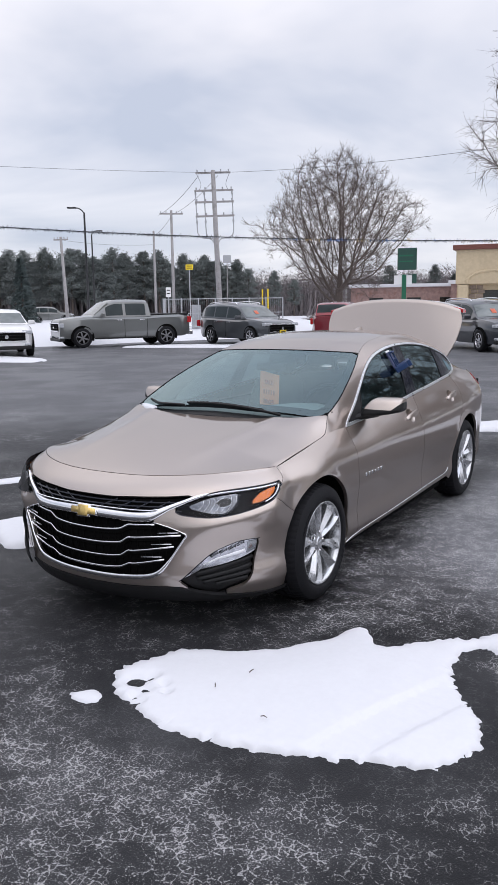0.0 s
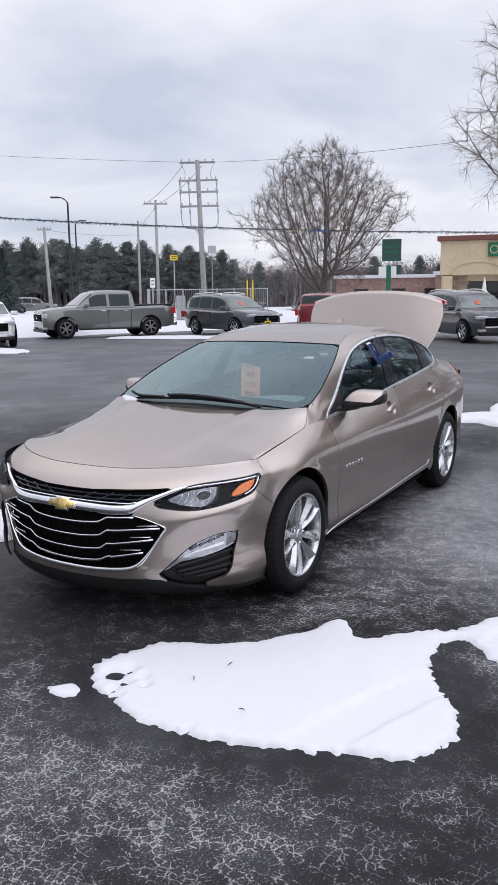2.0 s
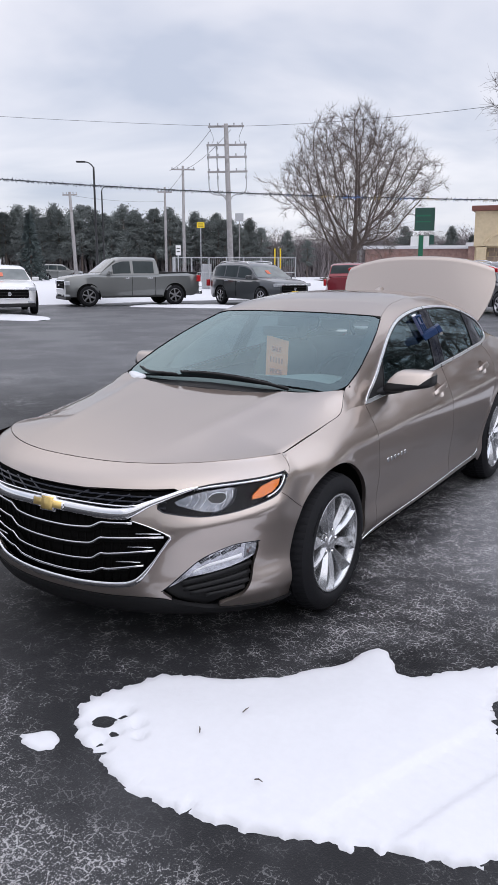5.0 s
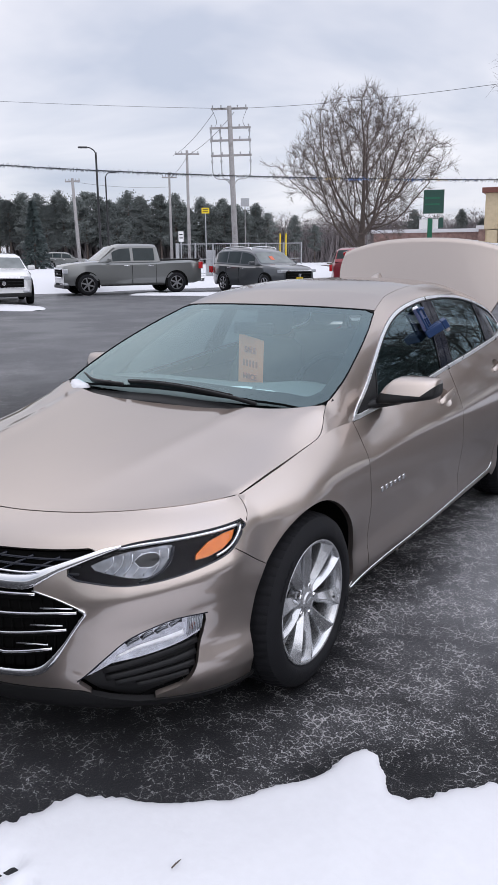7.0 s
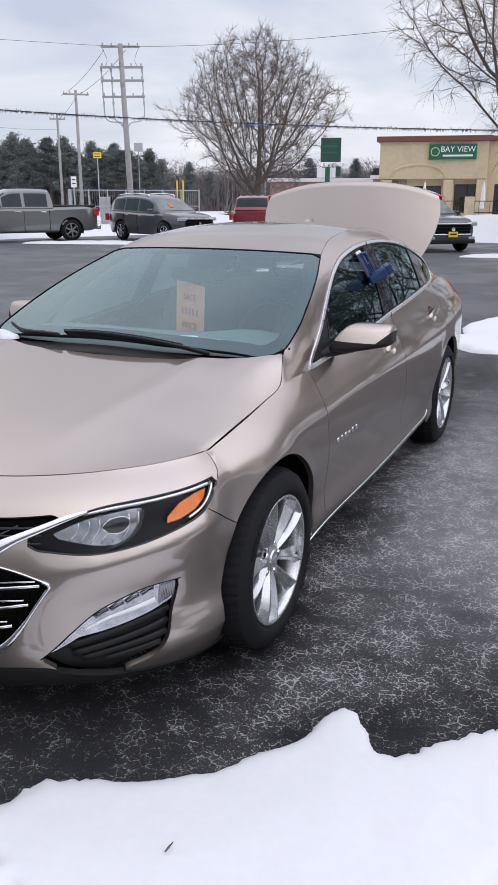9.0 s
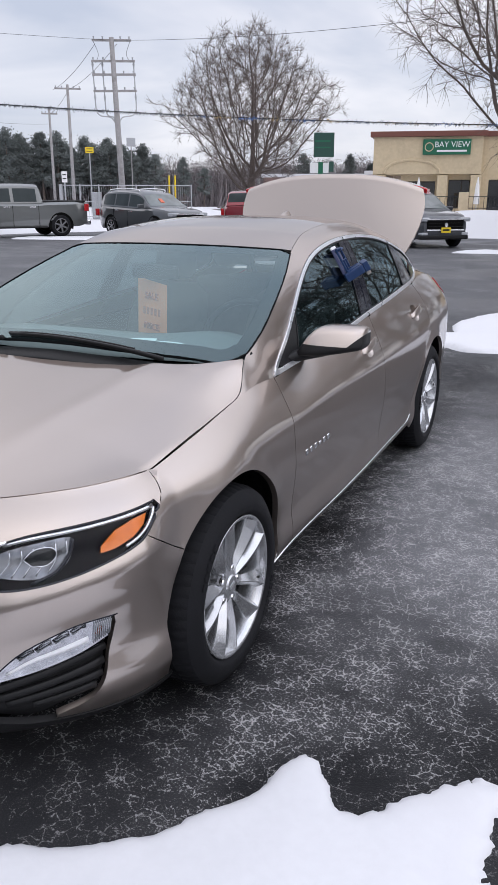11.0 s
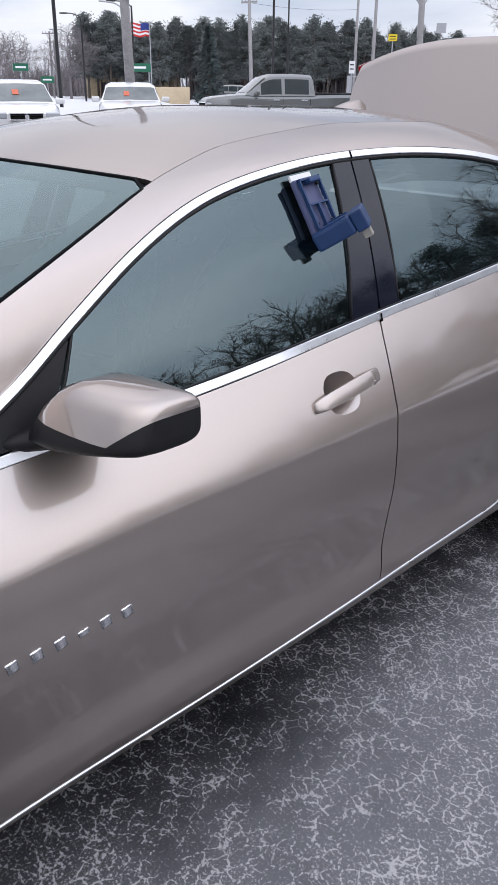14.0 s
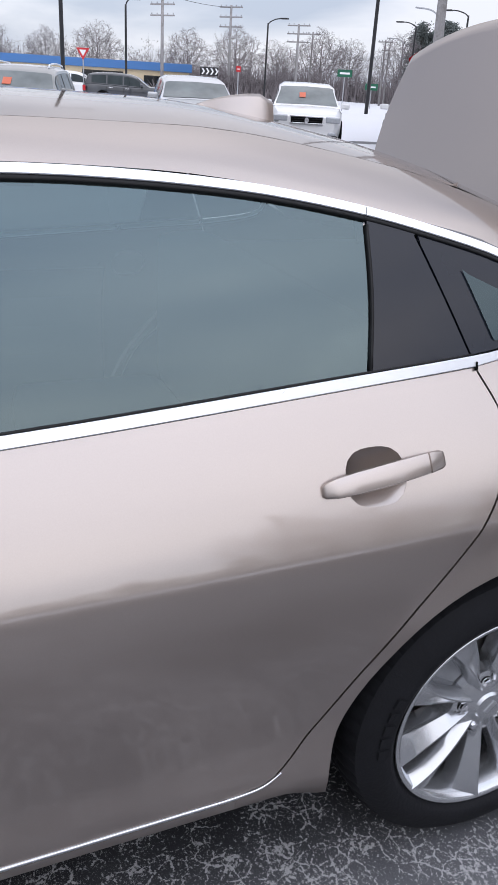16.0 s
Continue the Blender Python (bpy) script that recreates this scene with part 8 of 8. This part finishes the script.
def low_building(name, label, x, y, rz, wide, deep, h, wall_mat, cap_mat, windows=(), cap=0.5, columns=(), cap_out=0.25):
    b = empty(name, label, "building", at=pose(x, y, 0, 0, 0, rz))
    bm = bmesh.new()
    cut = sorted(windows)
    # front wall in piers between the window bays, so that the openings are real
    xs = [0.0]
    for x0, x1, z0, z1 in cut:
        xs += [x0, x1]
    xs.append(wide)
    for a, c in zip(xs[0::2], xs[1::2]):
        box(bm, a, 0, 0, c, 0.3, h)
    for x0, x1, z0, z1 in cut:
        box(bm, x0, 0, z1, x1, 0.3, h)
        if z0 > 0.05:
            box(bm, x0, 0, 0, x1, 0.3, z0)
    box(bm, 0, 0.3, 0, 0.3, deep, h)
    box(bm, wide - 0.3, 0.3, 0, wide, deep, h)
    box(bm, 0.3, deep - 0.3, 0, wide - 0.3, deep, h)
    part("wall", bm, wall_mat, b)
    bm = bmesh.new()
    box(bm, -cap_out, -cap_out, h, wide + cap_out, deep + cap_out, h + cap, 0.05)
    part("roof_cap", bm, cap_mat, b)
    for x0, x1, z0, z1 in cut:
        bm = bmesh.new()
        box(bm, x0, 0.16, z0, x1, 0.19, z1)
        w = part("window", bm, DARK_GLASS, b)
        n = max(1, round((x1 - x0) / 1.1))
        bm = bmesh.new()
        for k in range(n + 1):
            xx = x0 + (x1 - x0) * k / n
            box(bm, xx - 0.04, 0.09, z0, xx + 0.04, 0.15, z1)
        for zz in (z0, z1 - 0.08):
            box(bm, x0, 0.09, zz, x1, 0.15, zz + 0.08)
        part("window_frame", bm, BRONZE, w)
    for cx in columns:
        bm = bmesh.new()
        box(bm, cx - 0.35, -0.75, 0, cx + 0.35, -0.05, 2.9, 0.04)
        part("column", bm, wall_mat, b)
    return b


ang = math.degrees(math.atan2(57.26 - 55.49, -6.88 + 14.92))
shop = low_building("restaurant", "tan stucco building with a brown roof edge and a green sign", -14.9, 55.5, ang, 24, 14, 5.40, STUCCO, CAP_BROWN,
                    windows=((1.9, 4.3, 0.7, 2.5), (5.2, 7.0, 0.7, 2.6), (7.9, 11.0, 0.5, 2.6), (13, 16, 0.5, 2.6), (18, 21, 0.5, 2.6)), columns=(0.5, 4.75, 7.0), cap=0.36)
bm = bmesh.new()
box(bm, -0.06, -0.70, 2.95, 7.30, -0.004, 5.40, 0.02)
part("fascia", bm, STUCCO, shop)
bm = bmesh.new()
box(bm, -0.31, -0.95, 5.404, 7.55, -0.255, 5.758, 0.04)
part("roof_cap", bm, CAP_BROWN, shop)
bm = bmesh.new()
for k in range(9):
    for j in range(2):
        box(bm, 0.90 + 0.52 * j + 0.12 * (k % 2), -0.06, 0.02 + 0.32 * k, 1.36 + 0.52 * j + 0.12 * (k % 2), -0.004, 0.30 + 0.32 * k, 0.02)
part("stone_facing", bm, STONE, shop, "brown stone facing beside the windows")
bm = bmesh.new()
tube(bm, [(2.6 + 1.9 * math.cos(math.pi * k / 12), -0.70, 3.05 + 0.85 * math.sin(math.pi * k / 12)) for k in range(13)], 0.10, 6)
part("arch_moulding", bm, STUCCO, shop)
bm = bmesh.new()
box(bm, 3.30, -0.88, 4.22, 6.50, -0.704, 5.22, 0.03)
board = part("sign_board", bm, GREEN_SIGN, shop, "green sign board with pale letters")
writing("BAY VIEW", 0.52, WHITE_PAINT, pose(5.25, -0.892, 4.86, 90, 0, 0), board)
bm = bmesh.new()
box(bm, 4.25, -0.892, 4.40, 6.25, -0.882, 4.52)
part("bar", bm, WHITE_PAINT, board)
bm = bmesh.new()
lathe(bm, [(0.24, -0.005), (0.30, -0.008), (0.30, 0.005)], 24, pose(3.72, -0.886, 4.72, 0, 0, 90))
part("ring", bm, STUCCO, board)
for cx in (4.8, 8.6, 12.2):
    u = empty("folded_parasol", "folded white parasol on the terrace", "parasol", "parasols before the restaurant", pose(-14.9, 55.5, 0, 0, 0, ang) @ pose(cx - 1.6, -3.6, 0))
    bm = bmesh.new()
    tube(bm, [(0, 0, 0), (0, 0, 2.6)], 0.03, 6)
    part("pole", bm, GALVANISED, u)
    bm = bmesh.new()
    tube(bm, [(0, 0, 1.0), (0, 0, 1.5), (0, 0, 2.2), (0, 0, 2.7)], [0.20, 0.17, 0.12, 0.02], 10)
    part("canopy", bm, WHITE_PAINT, u)
terrace = empty("terrace_railing", "dark terrace railing with tan stucco pillars", "railing", at=pose(-14.9, 55.5, 0, 0, 0, ang))
for k in range(5):
    bm = bmesh.new()
    box(bm, 1.4 + 4.4 * k, -5.6, 0, 2.0 + 4.4 * k, -5.0, 1.75, 0.03)
    part("pillar", bm, STUCCO, terrace)
for k in range(4):
    for z in (0.75, 1.45):
        bm = bmesh.new()
        box(bm, 2.0 + 4.4 * k, -5.33, z, 5.8 + 4.4 * k, -5.28, z + 0.05)
        part("rail", bm, POLE_BLACK, terrace)
    for j in range(11):
        bm = bmesh.new()
        xx = 2.3 + 4.4 * k + 0.33 * j
        box(bm, xx, -5.32, 0.5, xx + 0.03, -5.29, 1.45)
        part("baluster", bm, POLE_BLACK, terrace)

low_building("brick_house", "low red-brick building with a snowy roof behind the trees", -33.0, 77.0, 20, 13, 9, 3.3, BRICK, SNOW, windows=((2, 3.5, 1.0, 2.2), (6, 7.5, 1.0, 2.2), (9.5, 11, 1.0, 2.2)), cap=0.35)
low_building("brick_house", "low red-brick building with a snowy roof behind the trees", -21.0, 74.0, 12, 9, 8, 3.4, BRICK, SNOW, windows=((2, 3.2, 1.0, 2.2), (5, 6.5, 1.0, 2.2)), cap=0.35)
low_building("garage_building", "low tan building with a blue metal fascia", -85.6, 9.6, 76, 19.5, 10, 2.35, STUCCO, BLUE_ROOF, windows=((3, 6, 0.1, 2.0), (9, 13, 0.1, 2.1), (15, 17, 0.8, 1.9)), cap=0.75)
low_building("far_house", "pale low house with a snowy roof beyond the road", -92.0, 62.0, 55, 12, 8, 2.6, STUCCO, SNOW, windows=((2, 3.5, 0.8, 2.0), (7, 8.5, 0.8, 2.0)), cap=0.9)
bm = bmesh.new()
box(bm, -2.8, -0.6, 0, 2.8, 0.6, 1.5, 0.05)
tagged(part("roadside_wall", bm, STUCCO, at=pose(-56.5, 45.6, 0, 0, 0, 52)), "low tan wall sign standing in the snow", "wall")

# wire-mesh fence with grey cabinets below the tall pole
fence = empty("fence", "grey wire fence on steel posts round the pole", "fence")
fa, fb = Vector((-26.4, 34.6, 0)), Vector((-20.6, 38.8, 0))
for k in range(8):
    bm = bmesh.new()
    q = fa.lerp(fb, k / 7)
    tube(bm, [q, q + Vector((0, 0, 2.1))], 0.04 if k else 0.10, 6)
    part("post", bm, GALVANISED, fence)
for z in (0.4, 1.2, 2.05):
    bm = bmesh.new()
    tube(bm, [fa + Vector((0, 0, z)), fb + Vector((0, 0, z))], 0.022, 5)
    part("rail", bm, GALVANISED, fence)
bm = bmesh.new()
for k in range(60):
    q = fa.lerp(fb, k / 59)
    tube(bm, [q + Vector((0, 0, 0.2)), q + Vector((0, 0, 2.0))], 0.006, 3, caps=False)
tagged(part("mesh", bm, GALVANISED, fence), kind="stuff")
for x, y, w, h in ((-25.2, 36.2, 0.28, 1.7), (-23.8, 36.6, 0.22, 1.8), (-24.5, 37.4, 0.4, 1.2)):
    bm = bmesh.new()
    box(bm, -w, -0.3, 0, w, 0.3, h, 0.04)
    c = tagged(part("utility_cabinet", bm, GALVANISED, at=pose(x, y, 0, 0, 0, 35)), "grey steel utility cabinet inside the fence", "cabinet", "cabinets by the pole")
for x, y in ((-21.9, 38.6), (-21.6, 38.75)):
    bm = bmesh.new()
    tube(bm, [(0, 0, 0), (0, 0, 2.6)], 0.045, 8)
    tagged(part("marker_post", bm, YELLOW, at=pose(x, y, 0)), "yellow marker post by the fence", "post", "yellow posts")
bm = bmesh.new()
rng = random.Random(31)
for k in range(60):
    p = Vector((rng.uniform(-2.2, 2.2), rng.uniform(-1, 1), rng.uniform(0.1, 0.7)))
    d = Vector((rng.gauss(0, 1), rng.gauss(0, 1), rng.gauss(0, 0.3))).normalized() * rng.uniform(0.5, 1.4)
    tube(bm, [p - d / 2, p + d / 2], [0.06, 0.03], 4)
tagged(part("brush_pile", bm, BARK, at=pose(-22.0, 49.5, 0.1, 0, 0, 20)), "pile of cut branches dusted with snow", "brush", kind="stuff")

# ---------------------------------------------------------------- what stands behind the camera, seen in the car's panes
for x, y, h, seed in ((8.6, 26.5, 11.5, 51), (19.5, 19.0, 8.4, 52), (24.0, 12.8, 8.0, 53), (14.0, 34.0, 12.0, 54), (16.0, 20.5, 8.2, 55), (23.5, 22.5, 8.5, 56), (29.0, 17.0, 8.5, 57), (6.2, 33.0, 12.5, 58)):
    plant_bare_tree(x, y, h, seed, "leafless tree beyond the lot", trunk=0.26, points=420)
utility_pole(18.4, 9.4, 7.0, "wooden utility pole beyond the lot", arms=((0.95, 0.9),), r=0.15)
for x, y, s in ((14.3, 19.3, 0.86), (15.8, 18.4, 0.8), (12.6, 21.2, 0.92), (10.8, 23.5, 0.95), (17, 30, 1.1), (24, 25, 0.9), (29, 22, 0.8), (33, 13, 0.6), (34, 8, 0.55)):
    copy_thing(pines[1], pose(x, y, 0)).scale = (s, s, s)
snow_patch([(6.9, -14), (8.9, -14), (9.4, -4), (9.2, 8), (9.6, 20), (9.2, 28), (7.2, 28), (7.3, 18), (6.7, 6), (7.0, -5)], 0.34, label="ploughed ridge of snow along the lot", seed=21, res=0.25, rim=0.5, n=4)
bm = bmesh.new()
rng = random.Random(3)
for k in range(4200):
    y = rng.uniform(-30, 46)
    p = Vector((24 + 0.06 * (y - 10) + rng.gauss(0, 0.8), y, rng.uniform(0, 2.3 + 0.7 * noise.noise((0, y * 0.25, 0)))))
    d = Vector((rng.gauss(0, 1), rng.gauss(0, 1), abs(rng.gauss(0.8, 0.5)))).normalized() * rng.uniform(0.5, 1.3)
    w = d.orthogonal().normalized() * 0.12
    bm.faces.new([bm.verts.new(p - w), bm.verts.new(p + w), bm.verts.new(p + d)])
tagged(part("hedge", bm, NEEDLE), "dark hedge along the far side of the lot", "hedge", kind="stuff")

# ---------------------------------------------------------------- small things in and on the sedan
card = empty("price_card", "orange card with marker writing hung inside the windscreen", "card", at=pose(-0.045, 1.045, 1.05, 90, 3, -20))
bm = bmesh.new()
front = [bm.verts.new(p) for p in ((-0.104, 0.142, 0.0015), (-0.104, -0.138, 0.0015), (-0.012, -0.176, 0.0015), (0.104, -0.146, 0.0015), (0.104, 0.128, 0.0015))]
rear = [bm.verts.new((v.co.x, v.co.y, -0.0015)) for v in front]
bm.faces.new(front); bm.faces.new(rear[::-1])
for k in range(5):
    bm.faces.new((front[k], rear[k], rear[(k + 1) % 5], front[(k + 1) % 5]))
bmesh.ops.recalc_face_normals(bm, faces=bm.faces)
part("sheet", bm, PRICE_CARD, card)
writing("SALE", 0.046, PRICE_INK, pose(0, 0.065, 0.004), card)
writing("PRICE", 0.044, PRICE_INK, pose(0, -0.075, 0.004), card)
for k in range(5):
    bm = bmesh.new()
    box(bm, -0.062 + 0.027 * k, -0.022, 0.002, -0.047 + 0.027 * k, 0.012, 0.004)
    part("bar", bm, PRICE_INK, card)
# a white sheet with a curved upper edge, added for a reflection in the windscreen
bm = bmesh.new()
arc = [(-0.17 + 0.34 * k / 16, 0.085 * math.sin(math.pi * k / 16) - 0.02) for k in range(17)]
low_side, high_side = [bm.verts.new((a, b, 0)) for a, b in arc + [(0.17, -0.05), (-0.17, -0.05)]], [bm.verts.new((a, b, 0.003)) for a, b in arc + [(0.17, -0.05), (-0.17, -0.05)]]
bm.faces.new(low_side); bm.faces.new(high_side)
for k in range(19):
    bm.faces.new((low_side[k], low_side[(k + 1) % 19], high_side[(k + 1) % 19], high_side[k]))
bmesh.ops.recalc_face_normals(bm, faces=bm.faces)
tagged(part("paper_sheet", bm, REFLECTION_WHITE, at=pose(0.20, 0.60, 0.995, 0, 0, 8)), "white arc on the dashboard standing in for a windscreen reflection", "paper")
snow_patch([(-0.70, 0.40), (-0.62, 0.30), (-0.55, 0.26), (-0.50, 0.30), (-0.56, 0.36), (-0.66, 0.47)], 0.012, label="bit of snow left in the corner of the cowl", seed=6, res=0.012, rim=0.03).location = (0, 0, 0.994)

lock = empty("key_lockbox", "blue key lockbox hung open on the window glass", "lockbox")
frame_m = Matrix.Translation((float(side_x(1.602, 1.262)) + 0.004, 1.602, 1.262)) @ Matrix.Rotation(-math.atan2(float(side_x(1.60, 1.22) - side_x(1.60, 1.30)), 0.08), 4, "Y") @ Matrix.Rotation(radians(6), 4, "X")
bm = bmesh.new()
box(bm, 0.0, -0.038, -0.075, 0.016, 0.038, 0.056, 0.005, frame_m)
back = part("back_box", bm, GREY_BOX, lock, "slate-blue backing box")
for (a, b, c, d) in ((-0.036, 0.036, 0.046, 0.052), (-0.036, 0.036, -0.012, -0.007), (-0.036, 0.036, -0.070, -0.064), (-0.036, -0.031, -0.070, 0.052), (0.031, 0.036, -0.070, 0.052), (-0.004, 0.002, -0.064, -0.010)):
    bm = bmesh.new()
    box(bm, 0.020, a, c, 0.030, b, d, 0.001, frame_m)
    part("rib", bm, BLUE_BOX, back)
for y in (-0.026, 0.026):
    for z in (-0.055, 0.036):
        bm = bmesh.new()
        lathe(bm, [(0.0, 0.026), (0.004, 0.026), (0.005, 0.022)], 10, frame_m @ Matrix.Translation((0, y, z)))
        part("screw", bm, BLACK_PLASTIC, back)
bm = bmesh.new()
box(bm, 0.018, -0.018, 0.036, 0.044, 0.018, 0.047, 0.003, frame_m)
part("latch", bm, BLUE_BOX, back)
bm = bmesh.new()
box(bm, 0.001, -0.036, 0.052, 0.008, 0.036, 0.069, 0.0015, frame_m)
part("hanger", bm, WHITE_PAINT, lock, "pale hook over the window glass")
out = Vector((0.128, 0.075, 0.092)).normalized()
wide = Vector((-0.55, 0.83, 0.10))
wide = (wide - out * wide.dot(out)).normalized()
thick = out.cross(wide)
cover_m = Matrix.Translation((0.712, 1.590, 1.190)) @ Matrix((out, wide, thick)).transposed().to_4x4() @ Matrix.Scale(0.78, 4)
bm = bmesh.new()
box(bm, -0.012, -0.040, -0.032, 0.112, 0.040, 0.024, 0.009, cover_m)
cover = part("cover", bm, BLUE_BOX, lock, "swung-down blue cover")
bm = bmesh.new()
box(bm, 0.113, -0.036, -0.036, 0.150, 0.038, 0.026, 0.005, cover_m)
part("cover_end", bm, BLUE_BOX, cover)
bm = bmesh.new()
box(bm, 0.118, -0.014, -0.064, 0.144, 0.016, -0.037, 0.003, cover_m)
part("dial", bm, DIAL, cover, "small beige dial housing")
for o in (-0.024, 0.024):
    bm = bmesh.new()
    box(bm, 0.01, o - 0.003, 0.0235, 0.10, o + 0.003, 0.0275, 0.0012, cover_m)
    part("cover_rib", bm, BLUE_BOX, cover)
sign("warning_sign", "small yellow warning sign on a thin post", -36.4, 51.4, 4.62, 5.05, 0.62, face_to(-36, 51, 2.8, -4), YELLOW, 1, bars=((0, 4.92, 0.45, 0.06), (0, 4.75, 0.45, 0.06)), bar_mat=POLE_BLACK)

# twigs and leaf scraps lying on the snow
rng = random.Random(12)
for k, (x, y) in enumerate(((1.05, -1.06), (1.30, -1.38), (0.98, -1.25))):
    bm = bmesh.new()
    a, n = rng.uniform(0, 3.14), rng.uniform(0.010, 0.022)
    pts = [(-n * math.cos(a), -n * math.sin(a), 0.0), (0.004 * rng.uniform(-1, 1), 0.004 * rng.uniform(-1, 1), 0.004), (n * math.cos(a), n * math.sin(a), 0.001)]
    tube(bm, pts, [0.0022, 0.0028, 0.0012], 5)
    tagged(part("twig", bm, BARK, at=pose(x, y, 0.047)), "short dry twig lying on the snow", "twig", "twigs on the snow")
